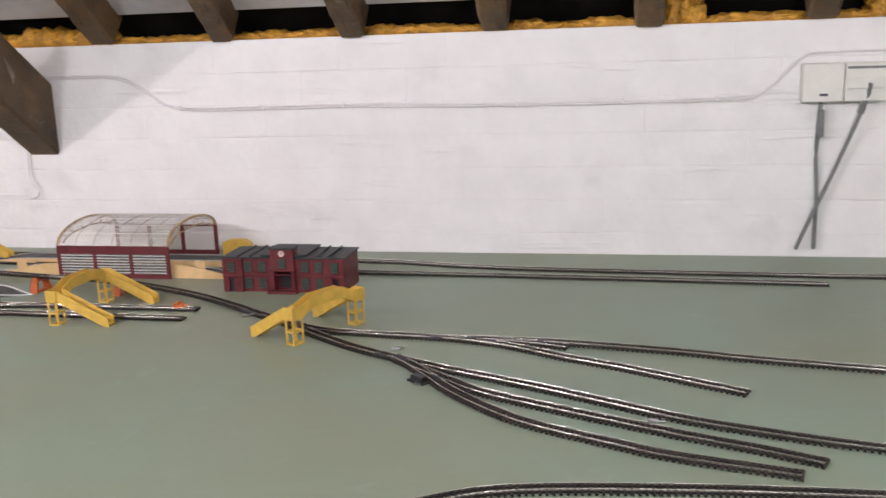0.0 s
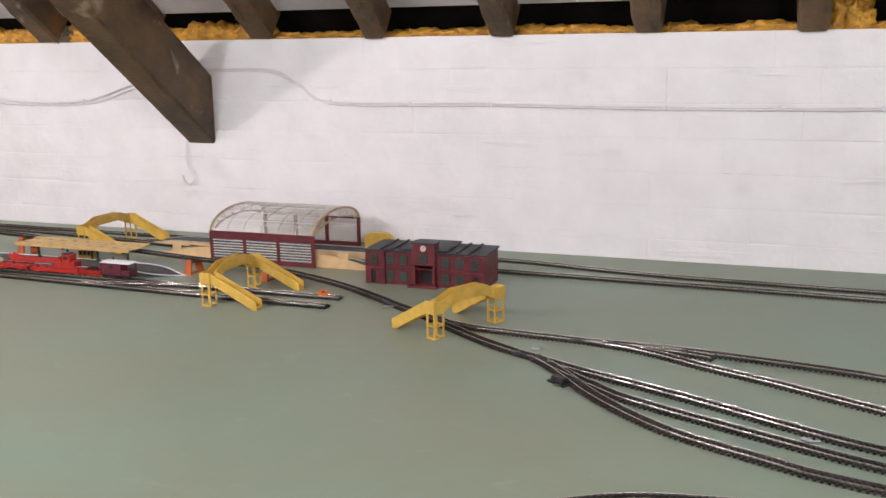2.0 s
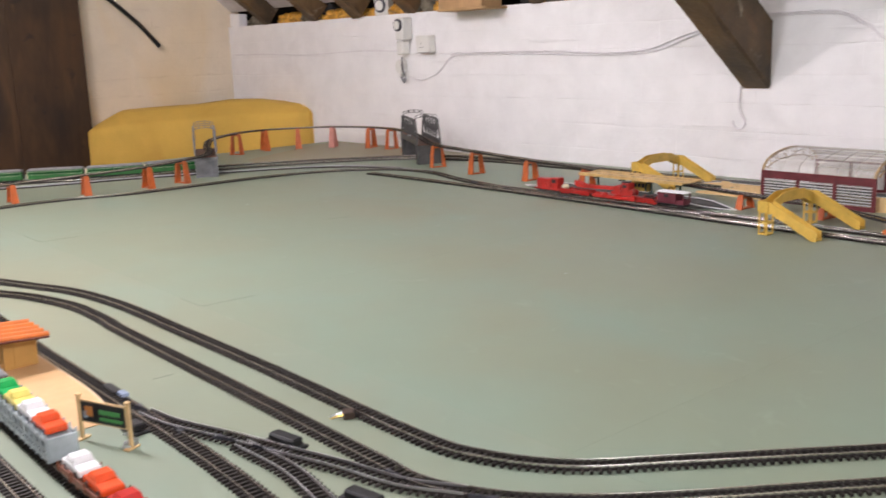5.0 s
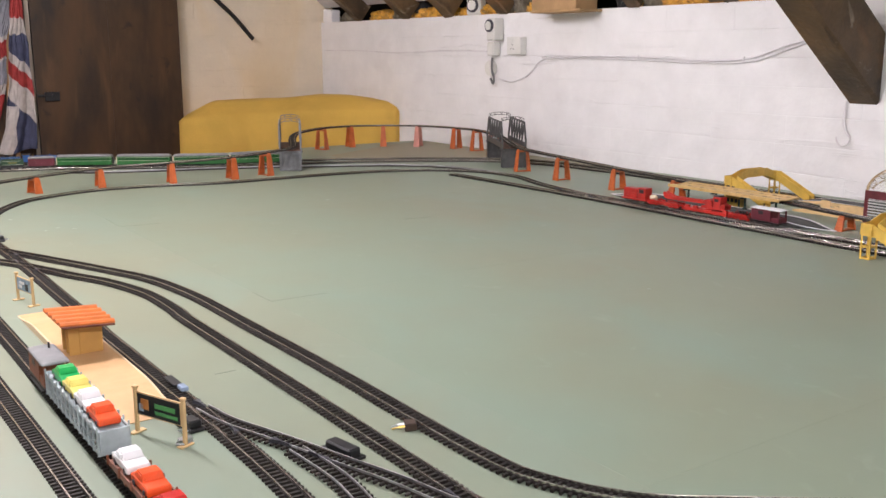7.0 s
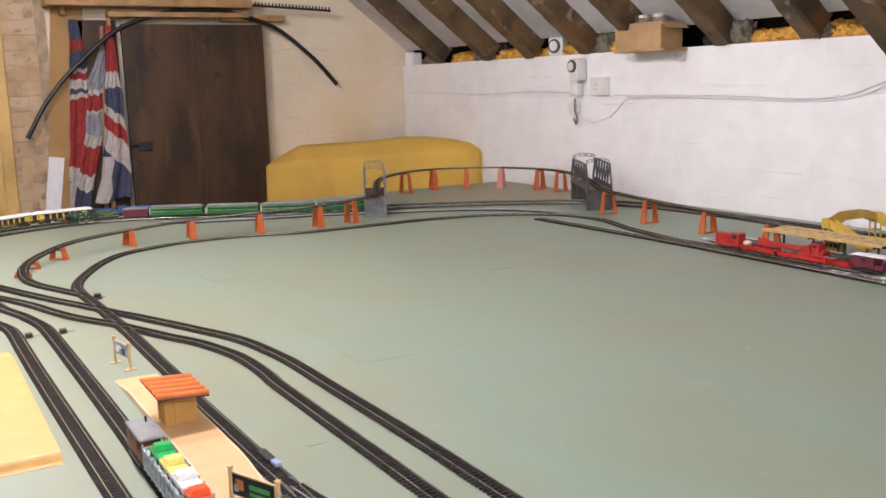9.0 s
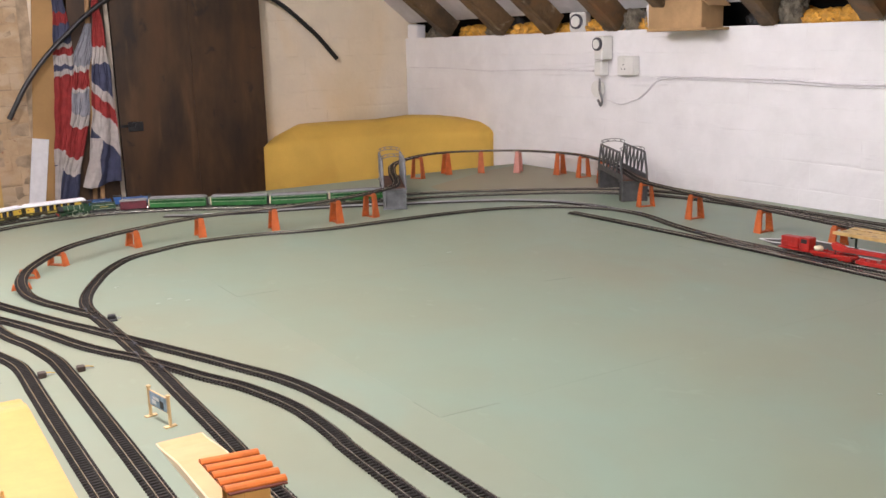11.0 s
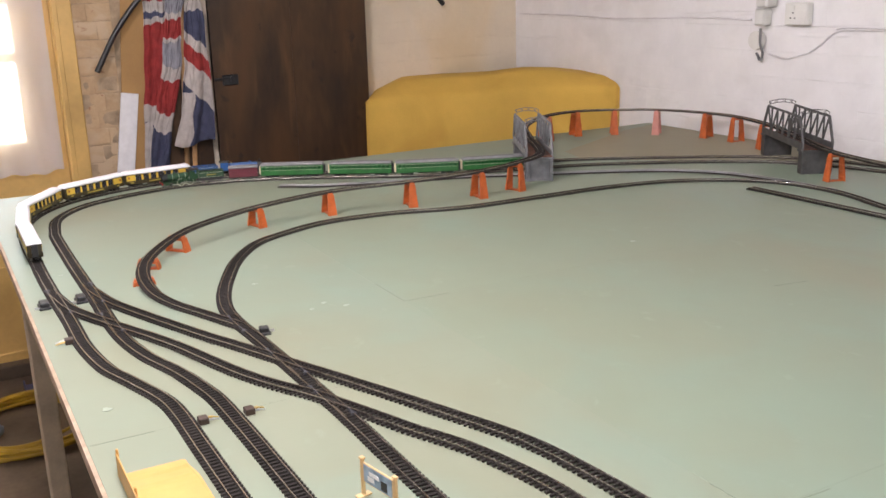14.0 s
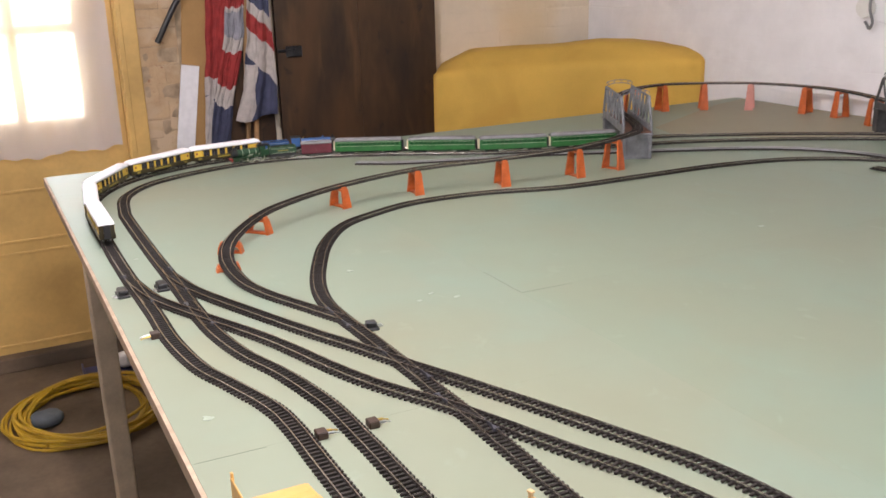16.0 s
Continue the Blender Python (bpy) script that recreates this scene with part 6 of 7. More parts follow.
# dark boarded door leaning on the end wall
door_panel = thing("boarded_door", "dark brown stained board door with iron latch", "door", Matrix.Translation((END_X + 0.095, 0, 0)))
y0, y1, zt = 0.833, 1.566, 1.806
n = 2
for k in range(n):
    w = (y1 - y0) / n
    part("board", block(rng.uniform(-0.001, 0.001), y0 + w * (k + 0.5), zt / 2, 0.028, w - 0.0006, zt, 0.0012), DOOR_WOOD, door_panel)
for z in (0.35, zt - 0.16):
    part("ledge", block(-0.024, (y0 + y1) / 2, z, 0.020, y1 - y0 - 0.06, 0.10, 0.003), DOOR_WOOD, door_panel)
lz, ly = 1.198, 0.903
latch = part("latch", block(0.020, ly, lz, 0.012, 0.07, 0.045, 0.003), BLACK, door_panel, "black iron latch plate")
bm = bmesh.new()
cyl(bm, (0.022, ly - 0.07, lz + 0.005), (0.022, ly + 0.02, lz + 0.005), 0.006, 10)
part("bolt", bm, BLACK, latch)
bm = bmesh.new()
cyl(bm, (0.024, ly + 0.005, lz + 0.006), (0.036, ly + 0.005, lz + 0.006), 0.009, 14)
part("keyhole_boss", bm, BLACK, latch)


def between(rows, z):
    """Left and right edge of a cloth at a height, from rows of (z, left, right)."""
    for (za, la, ra), (zb, lb, rb) in zip(rows, rows[1:]):
        if z >= zb:
            f = (za - z) / (za - zb)
            return la + (lb - la) * f, ra + (rb - ra) * f
    return rows[-1][1:]


def flag(edges, bands, x, phase, label, inset=None, pole=None):
    """A union flag hanging in folds. edges: its outline from the top; bands: lower ends at both edges and colour (0 red, 1 white, 2 blue, 3 grey)."""
    z1, z0 = edges[0][0], edges[-1][0]
    yc = sum(edges[-1][1:]) / 2
    top = thing("hanging_flag", label, "flag", Matrix.Translation((x, yc, 0)), group="hanging flags")
    bm = bmesh.new()
    nu, nv = 56, 220
    grid = []
    for j in range(nv + 1):
        v = j / nv
        z = z1 + (z0 - z1) * v
        l, r = between(edges, z)
        wide = r - l
        row = []
        for i in range(nu + 1):
            u = i / nu
            fold = (math.sin(u * 9 + phase + 1.4 * math.sin(v * 4 + phase)) * 0.075 + 0.03 * math.sin(u * 21 + v * 7 + phase)) * wide * (0.5 + 0.5 * v)
            crease = 0.005 * noise.noise(Vector((u * 5 + phase, v * 22 + u * 4, phase))) + 0.003 * noise.noise(Vector((u * 14, v * 24, phase)))
            y = l + wide * u + 0.006 * noise.noise(Vector((v * 9, u * 2, phase * 3))) - yc
            row.append(bm.verts.new((0.035 + fold + crease, y, z + 0.012 * math.sin(u * 5 + phase) * v)))
        grid.append(row)
    for j in range(nv):
        for i in range(nu):
            f = bm.faces.new((grid[j][i], grid[j][i + 1], grid[j + 1][i + 1], grid[j + 1][i]))
            u, z = (i + 0.5) / nu, z1 + (z0 - z1) * (j + 0.5) / nv
            c = bands[-1][2]
            for zl, zr, colour in bands:
                if z > zl + (zr - zl) * u + 0.005 * math.sin(u * 14 + phase):
                    c = colour
                    break
            if inset and u < inset[0] + 0.05 * math.sin(z * 40) and z < inset[1]:
                c = inset[2]
            f.material_index = c
            f.smooth = True
    cloth = part("cloth", bm, [FLAG_RED, FLAG_WHITE, FLAG_BLUE, FLAG_GREY], top)
    mod = cloth.modifiers.new("thickness", "SOLIDIFY")
    mod.thickness = 0.002
    if pole:
        ya, yb = pole
        part("pole", cyl(bmesh.new(), (0.012, ya - yc, 0.01), (0.006, yb - yc, z1 + 0.12), 0.011, 12), PINE, top, "pine flag pole")


FLAG_GREY = material("flag_grey_lining", (0.27, 0.275, 0.31), 0.85, vary=0.15, scale=30, fine=300)
flag([(1.83, 0.600, 0.640), (1.66, 0.590, 0.665), (1.44, 0.571, 0.672), (1.11, 0.541, 0.645), (0.80, 0.510, 0.612)],
     [(1.73, 1.73, 2), (1.67, 1.69, 0), (1.585, 1.60, 2), (1.565, 1.58, 1), (1.535, 1.545, 0), (1.49, 1.50, 1), (1.46, 1.485, 2), (1.435, 1.465, 1), (1.107, 1.09, 0), (1.03, 1.0, 1), (0.8, 0.8, 2)],
     END_X + 0.010, 0.4, "red white and blue union flag hanging in folds", inset=(0.32, 1.03, 1), pole=(0.60, 0.625))
flag([(1.68, 0.728, 0.752), (1.55, 0.668, 0.745), (1.44, 0.650, 0.722), (1.29, 0.629, 0.712), (1.03, 0.565, 0.648), (0.80, 0.520, 0.606)],
     [(1.49, 1.49, 3), (1.462, 1.468, 1), (1.385, 1.39, 0), (1.365, 1.38, 1), (1.275, 1.258, 3), (1.215, 1.208, 1), (1.08, 1.065, 0), (1.005, 0.985, 1), (0.8, 0.8, 2)],
     END_X + 0.040, 2.1, "rolled union flag with a grey lining on a pole", pole=(0.648, 0.752))
flag([(1.80, 0.762, 0.785), (1.71, 0.756, 0.797), (1.53, 0.735, 0.807), (1.43, 0.723, 0.815), (1.31, 0.712, 0.818), (1.21, 0.703, 0.822), (1.06, 0.680, 0.822), (0.935, 0.642, 0.812)],
     [(1.58, 1.57, 0), (1.50, 1.495, 1), (1.425, 1.335, 2), (1.385, 1.28, 1), (1.315, 1.20, 0), (1.215, 1.06, 1), (0.9, 0.9, 2)],
     END_X + 0.070, 3.6, "faded union flag on a leaning wooden pole", inset=(0.36, 1.165, 1), pole=(0.672, 0.79))

# Dark board added to put the shaded gap behind the flags into colour.
tagged(link("flag_shade_board", block(END_X + 0.024, 0.712, 0.915, 0.018, 0.225, 1.83, 0.002), DOOR_WOOD), "dark board added for the shaded gap behind the flags", "board")
panel = tagged(link("hardboard_sheet", block(END_X + 0.030, 0.515, 1.02, 0.006, 0.15, 1.80, 0.001, m=pose(0, 0, 0, -5.5, 0, 0)), HARDBOARD), "tall tan hardboard sheet leaning on the wall", "board")
tagged(link("white_board_strip", block(END_X + 0.043, 0.430, 0.815, 0.012, 0.072, 0.71, 0.001, m=pose(0, 0, 0, -9, 0, 0)), WHITE), "narrow white painted board propped on the wall", "board")
hose = thing("rubber_hose", "black rubber pipe bowed across the end wall", "hose")
part("pipe", cable(bmesh.new(), [(END_X + 0.11, 0.353, 1.266), (END_X + 0.11, 0.459, 1.441), (END_X + 0.11, 0.611, 1.609), (END_X + 0.115, 0.859, 1.801), (END_X + 0.12, 1.21, 1.881), (END_X + 0.11, 1.594, 1.809), (END_X + 0.09, 1.842, 1.641), (END_X + 0.08, 1.998, 1.481)], 0.0115, 0.025, 10), RUBBER, hose)
shelf_plank = thing("wooden_shelf", "rough pine shelf with offcuts above the door", "shelf", Matrix.Translation((END_X, 0, 0)))
part("plank", block(0.11, 0.987, 1.917, 0.16, 1.007, 0.06, 0.003), PINE, shelf_plank)
part("bracket_batten", block(0.10, 1.131, 1.853, 0.07, 0.719, 0.025, 0.002), PINE, shelf_plank)
part("bracket_batten", block(0.06, 1.53, 1.841, 0.05, 0.36, 0.03, 0.002), PINE, shelf_plank)
for y in (0.571, 1.41):
    part("bracket", block(0.04, y, 1.873, 0.09, 0.02, 0.05, 0.002), PINE, shelf_plank)
rack = thing("toothed_rod", "black toothed plastic rod lying on the shelf", "rod", Matrix.Translation((END_X + 0.14, 1.706, 1.893)))
bm = bmesh.new()
box(bm, 0, 0, 0, 0.012, 0.495, 0.012, 0.002, m=pose(0, 0, 0, -3, 0, 0))
part("rod", bm, RUBBER, rack)
for k in range(26):
    part("tooth", block(0, -0.24 + 0.479 * k / 25, 0.012 - 0.00095 * (k - 12.5), 0.010, 0.005, 0.014), RUBBER, rack)

# bare brick strip beside the door frame
shared = {}


def relief_mesh(key, w, h, thick, mat, axis, depth, swell, seed):
    """A masonry block whose face swells and falls back unevenly at its joints. axis: the way it faces, -y or +x."""
    if key in shared:
        return shared[key]
    def steps(n, count):
        edge = [0.0, 0.0022, 0.0055, 0.013]
        return edge + [0.013 + (n - 0.026) * k / count for k in range(1, count)] + [n - e for e in edge[::-1]]
    us, vs = steps(w, max(3, round(w / 0.07))), steps(h, 3)
    bm = bmesh.new()
    off = Vector((seed * 7.3, seed * 3.1, seed * 1.7))
    rows = []
    for v in vs:
        row = []
        for u in us:
            rim = min(1.0, min(u, w - u, v, h - v) / 0.02)
            out = rim * swell * (noise.noise(Vector((u * 9, v * 11, 0)) + off) + 0.5 * noise.noise(Vector((u * 26, v * 30, 4)) + off))
            for d, along, k in ((v, u, 1), (h - v, u, 2), (u, v, 3), (w - u, v, 4)):
                bare = max(0.0, min(1.0, 2.2 * noise.noise(Vector((along * 7, k * 5.0, 9)) + off) - 0.2)) * (1.0 if k < 3 else 0.2)
                out -= depth * bare * math.exp(-(d / 0.0034) ** 2)
            p = (u - w / 2, -out, v - h / 2) if axis == "-y" else (out, u - w / 2, v - h / 2)
            row.append(bm.verts.new(p))
        rows.append(row)
    for r, q in zip(rows, rows[1:]):
        for k in range(len(us) - 1):
            bm.faces.new((r[k], r[k + 1], q[k + 1], q[k])).smooth = True
    # sides back to the wall
    border = rows[0] + [r[-1] for r in rows[1:]] + rows[-1][-2::-1] + [r[0] for r in rows[-2:0:-1]]
    back = [bm.verts.new((p.co.x, thick, p.co.z) if axis == "-y" else (-thick, p.co.y, p.co.z)) for p in border]
    for k in range(len(border)):
        m = (k + 1) % len(border)
        bm.faces.new((border[k], border[m], back[m], back[k]))
    bm.faces.new(back)
    bmesh.ops.recalc_face_normals(bm, faces=bm.faces)
    shared[key] = bpy.data.meshes.new("block")
    bm.to_mesh(shared[key])
    bm.free()
    shared[key].materials.append(mat)
    return shared[key]


pier_wall = tagged(link("wall_brick_strip", block(END_X + 0.006, 0.395, 1.2, 0.012, 0.208, 2.4), MORTAR), "strip of bare buff bricks with lime mortar", "wall", kind="structure")
for row in range(32):
    for k in range(2):
        first = 0.096 if row % 2 else 0.060
        w = first if k == 0 else 0.156 - first
        y = 0.294 + (0.0 if k == 0 else first) + w / 2
        n = rng.randrange(5)
        ob = new("brick", relief_mesh(("b", k, row % 2, n), w, 0.073, 0.010, BRICK, "+x", 0.0045, 0.005, n + 3 * k + 1))
        ob.parent = pier_wall
        ob.matrix_basis = pose(END_X + 0.0135 + rng.uniform(-0.0012, 0.0012), y, 0.04 + row * 0.073, rng.uniform(-0.8, 0.8), 0, rng.uniform(-0.4, 0.4))

# ochre door with a curtained window
door = thing("door_1", "ochre painted door with a bright net-curtained window", "door", Matrix.Translation((END_X - 0.05, 0, 0)), kind="structure")
fy0, fy1 = -0.587, 0.26
wy0, wy1, wz0, wz1 = -0.49, 0.066, 0.99, 1.78
bm = bmesh.new()
dt = DOOR_TOP - 0.05
box(bm, 0, (wy1 + fy1) / 2, dt / 2, 0.04, fy1 - wy1, dt)
box(bm, 0, (fy0 + wy0) / 2, dt / 2, 0.04, wy0 - fy0, dt)
box(bm, 0, (wy0 + wy1) / 2, wz0 / 2, 0.04, wy1 - wy0, wz0)
box(bm, 0, (wy0 + wy1) / 2, (wz1 + dt) / 2, 0.04, wy1 - wy0, dt - wz1)
part("leaf", bm, OCHRE_PAINT, door)
for z, h in ((0.28, 0.38), (0.62, 0.20)):
    bm = bmesh.new()
    for yy in (fy0 + 0.10, fy1 - 0.10):
        box(bm, 0.021, yy, z, 0.006, 0.012, h, 0.002)
    for zz in (z - h / 2, z + h / 2):
        box(bm, 0.021, (fy0 + fy1) / 2, zz, 0.006, fy1 - fy0 - 0.19, 0.012, 0.002)
    part("panel_moulding", bm, OCHRE_PAINT, door)
window_frame = part("window_frame", block(0, -0.16, (wz0 + wz1) / 2, 0.03, 0.036, wz1 - wz0), OCHRE_PAINT, door)
for z in (1.335, 1.56):
    part("glazing_bar", block(0, (wy0 + wy1) / 2, z, 0.028, wy1 - wy0, 0.034), OCHRE_PAINT, window_frame)
glass = part("window_pane", block(-0.008, (wy0 + wy1) / 2, (wz0 + wz1) / 2, 0.004, wy1 - wy0, wz1 - wz0), clear_material("window_glass", (0.9, 0.95, 0.95), 0.08), door)
glass.visible_shadow = False
frame_1 = tagged(link("door_frame_1", block(END_X + 0.012, (0.212 + DOOR_N) / 2 + 0.002, DOOR_TOP / 2, 0.05, DOOR_N - 0.212 + 0.004, DOOR_TOP, 0.004), OCHRE_PAINT), "ochre painted wooden door frame", "door frame", kind="structure")
part("stop_bead", block(END_X + 0.040, 0.229, DOOR_TOP / 2, 0.010, 0.022, DOOR_TOP, 0.003), OCHRE_PAINT, frame_1)
tagged(link("trim_plinth", block(END_X + 0.008, (DOOR_S + DOOR_N) / 2, 0.03, 0.06, DOOR_N - DOOR_S, 0.06, 0.004), CONCRETE), "worn concrete door sill", "door sill", kind="structure")

# net curtain
NET = bpy.data.materials.new("white_net_curtain")
NET.use_nodes = True
nt = NET.node_tree
nb = nt.nodes["Principled BSDF"]
nb.inputs["Base Color"].default_value = (0.80, 0.79, 0.80, 1)
nb.inputs["Roughness"].default_value = 0.9
tr = nt.nodes.new("ShaderNodeBsdfTranslucent")
tr.inputs[0].default_value = (0.85, 0.86, 0.88, 1)
mx = nt.nodes.new("ShaderNodeMixShader")
mx.inputs[0].default_value = 0.12
nt.links.new(nb.outputs[0], mx.inputs[1])
nt.links.new(tr.outputs[0], mx.inputs[2])
hole = nt.nodes.new("ShaderNodeBsdfTransparent")
weave = nt.nodes.new("ShaderNodeMixShader")
weave.inputs[0].default_value = 0.44
nt.links.new(mx.outputs[0], weave.inputs[1])
nt.links.new(hole.outputs[0], weave.inputs[2])
nt.links.new(weave.outputs[0], nt.nodes["Material Output"].inputs["Surface"])
curtain = thing("net_curtain", "white net curtain pinned over the door window", "curtain", Matrix.Translation((END_X - 0.005, 0, 0)))
bm = bmesh.new()
nu, nv = 60, 40
cy0, cy1, cz0, cz1 = -0.53, 0.192, 0.850, 1.86
grid = [[bm.verts.new((0.004 + 0.006 * math.sin(i * 0.75 + math.sin(j * 0.16)) * (0.4 + 0.6 * (1 - j / nv)) + 0.004 * noise.noise(Vector((i * 0.15, j * 0.15, 2))), cy0 + (cy1 - cy0) * i / nu, cz0 + (cz1 - cz0) * j / nv + (0.006 * math.sin(i * 0.33) + 0.004 * math.sin(i * 0.9) + 0.03 * (i / nu - 0.5)) * (1 - j / nv))) for i in range(nu + 1)] for j in range(nv + 1)]
for j in range(nv):
    for i in range(nu):
        bm.faces.new((grid[j][i], grid[j][i + 1], grid[j + 1][i + 1], grid[j + 1][i])).smooth = True
part("net", bm, NET, curtain)

# bright overcast outdoors behind the door window
OUT = bpy.data.materials.new("bright_outdoor_haze")
OUT.use_nodes = True
ob_nodes = OUT.node_tree.nodes
em = ob_nodes.new("ShaderNodeEmission")
em.inputs["Color"].default_value = (0.95, 0.98, 1.0, 1)
em.inputs["Strength"].default_value = 2.4
OUT.node_tree.links.new(em.outputs[0], ob_nodes["Material Output"].inputs["Surface"])
bm = bmesh.new()
ngon(bm, [(-6.6, -2.2, 0.2), (-6.6, 2.0, 0.2), (-6.6, 2.0, 3.2), (-6.6, -2.2, 3.2)])
tagged(link("backdrop", bm, OUT), "bright white daylight outside the door", "backdrop", kind="structure")

# cable coil and odds on the floor
coil = thing("extension_cable", "coiled yellow extension cable on the floor", "cable", Matrix.Translation((-4.69, -0.135, 0)))
for k in range(13):
    pts = []
    a0 = rng.uniform(0, 6)
    rx, ry = rng.uniform(0.215, 0.285), rng.uniform(0.215, 0.28)
    ox, oy = rng.uniform(-0.03, 0.03), rng.uniform(-0.04, 0.04)
    for j in range(21):
        a = a0 + 2 * math.pi * j / 20
        pts.append((ox + rx * math.cos(a), oy + ry * math.sin(a), 0.008 + 0.007 * (k // 2) + 0.006 * math.sin(a * 3 + k)))
    part("loop", cable(bmesh.new(), pts, 0.0058, 0.03, 6), YELLOW_CABLE, coil)
part("tail", cable(bmesh.new(), [(-0.22, 0.11, 0.05), (-0.25, -0.01, 0.045), (-0.18, -0.12, 0.012), (-0.08, -0.20, 0.010), (0.01, -0.19, 0.010), (0.17, -0.09, 0.02), (0.25, 0.02, 0.04)], 0.0058, 0.03, 6), YELLOW_CABLE, coil)
lump = thing("floor_weight", "rounded dark blue-grey rubber lump on the floor", "block", Matrix.Translation((-4.692, -0.268, 0)))
bm = bmesh.new()
bmesh.ops.create_uvsphere(bm, u_segments=20, v_segments=12, radius=1)
for v in bm.verts:
    z = v.co.z
    v.co = Vector((v.co.x * 0.052, v.co.y * 0.058, 0.024 + 0.024 * math.copysign(abs(z) ** 0.6, z))) * (1 + 0.08 * noise.noise(v.co * 2.5))
shade_smooth(part("block", bm, STONE, lump))
tray = thing("storage_tray", "navy plastic tray on the floor below the table", "tray", Matrix.Translation((-5.02, 0.05, 0)))
part("base", block(0, 0, 0.012, 0.16, 0.30, 0.024, 0.006), BLUEBOX, tray)
for s in (-1, 1):
    part("rim", block(0, s * 0.148, 0.03, 0.16, 0.006, 0.03, 0.002), BLUEBOX, tray)
bag = thing("plastic_bag", "crumpled white bag on the navy tray", "bag", Matrix.Translation((-5.02, 0.06, 0.024)))
bm = bmesh.new()
bmesh.ops.create_icosphere(bm, subdivisions=3, radius=0.035)
for v in bm.verts:
    v.co = Vector((v.co.x, v.co.y, (v.co.z + 0.035) * 0.9)) * (1 + 0.25 * noise.noise(v.co * 40))
part("bag", bm, WHITE, bag)


# ---- wall electrics ----
def socket_box(x, z, w, h, label, y=WALL_Y):
    top = thing("socket_outlet", label, "socket", Matrix.Translation((x, y - 0.003, z)), group="wall sockets")
    part("back_box", block(0, -0.014, 0, w, 0.030, h, 0.003), SOCKET, top)
    plate = part("face_plate", block(0, -0.031, 0, w - 0.002, 0.006, h - 0.002, 0.002), SOCKET, top)
    return top, plate


so, plate = socket_box(-3.455, 1.44, 0.096, 0.076, "white wall socket with rocker switch")
for s in (-0.3,):
    part("rocker", block(s * 0.036, -0.035, 0.020, 0.012, 0.004, 0.018, 0.001), SOCKET, plate)
    for dx, dz in ((0, 0.004), (-0.009, -0.014), (0.009, -0.014)):
        part("pin_hole", block(s * 0.036 + dx, -0.0342, dz, 0.005, 0.001, 0.004), BLACK, plate)
so, plate = socket_box(0.3945, 1.424, 0.099, 0.097, "cream blank switch box with a cable below")
part("seam", block(0, -0.0345, 0.002, 0.094, 0.001, 0.0008), CABLEWHITE, plate)
part("fuse_slot", block(0.002, -0.0345, -0.030, 0.020, 0.001, 0.006), DIAL, plate)
so, plate = socket_box(0.494, 1.424, 0.099, 0.097, "white switch box with dark top strip")
part("label_strip", block(0, -0.0345, 0.036, 0.088, 0.001, 0.006), GREY_LEAD, plate)
part("rocker", block(0, -0.036, -0.002, 0.086, 0.006, 0.028, 0.001), SOCKET, plate)


def timer(x, z, label):
    top = thing("plug_in_timer", label, "timer", Matrix.Translation((x, WALL_Y - 0.003, z)), group="dial timers")
    part("body", block(0, -0.030, 0.014, 0.054, 0.060, 0.098, 0.006), SOCKET, top)
    bm = bmesh.new()
    cyl(bm, (0, -0.060, 0.030), (0, -0.068, 0.030), 0.027, 28)
    d = part("dial_ring", bm, DIAL, top, "dark ring of the timer dial")
    bm = bmesh.new()
    cyl(bm, (0, -0.068, 0.030), (0, -0.072, 0.030), 0.019, 24)
    part("dial_knob", bm, SOCKET, d)
    return top


timer(-3.591, 1.497, "white plug-in timer with a round dial")
plug = thing("adaptor_plug", "white plug adaptor with hanging grey cable", "plug", Matrix.Translation((-3.611, WALL_Y - 0.003, 1.397)))
part("body", block(0, -0.022, 0.030, 0.048, 0.044, 0.060, 0.006), SOCKET, plug)
bm = bmesh.new()
cyl(bm, (-0.035, 0.0, -0.055), (-0.035, -0.018, -0.055), 0.034, 24)
part("round_box", bm, SOCKET, plug)
part("flex", cable(bmesh.new(), [(0.0, -0.03, -0.01), (0.005, -0.035, -0.06), (0.015, -0.03, -0.10), (0.0, -0.025, -0.125), (-0.015, -0.02, -0.11), (-0.03, -0.015, -0.10)], 0.005, 0.01, 7), GREY_LEAD, plug, "grey hanging flex")
part("flex", cable(bmesh.new(), [(0.03, -0.012, -0.10), (0.10, -0.008, -0.115), (0.15, -0.006, -0.105), (0.198, -0.006, -0.092)], 0.0025, 0.01, 6), CABLEWHITE, plug)


def wall_cable(points, r, label, lift=0.004):
    top = thing("wall_cable", label, "cable", group="wall cables")
    part("sheath", cable(bmesh.new(), [(x, WALL_Y - lift, z) for x, z in points], r, 0.02, 6), CABLEWHITE, top)
    return top


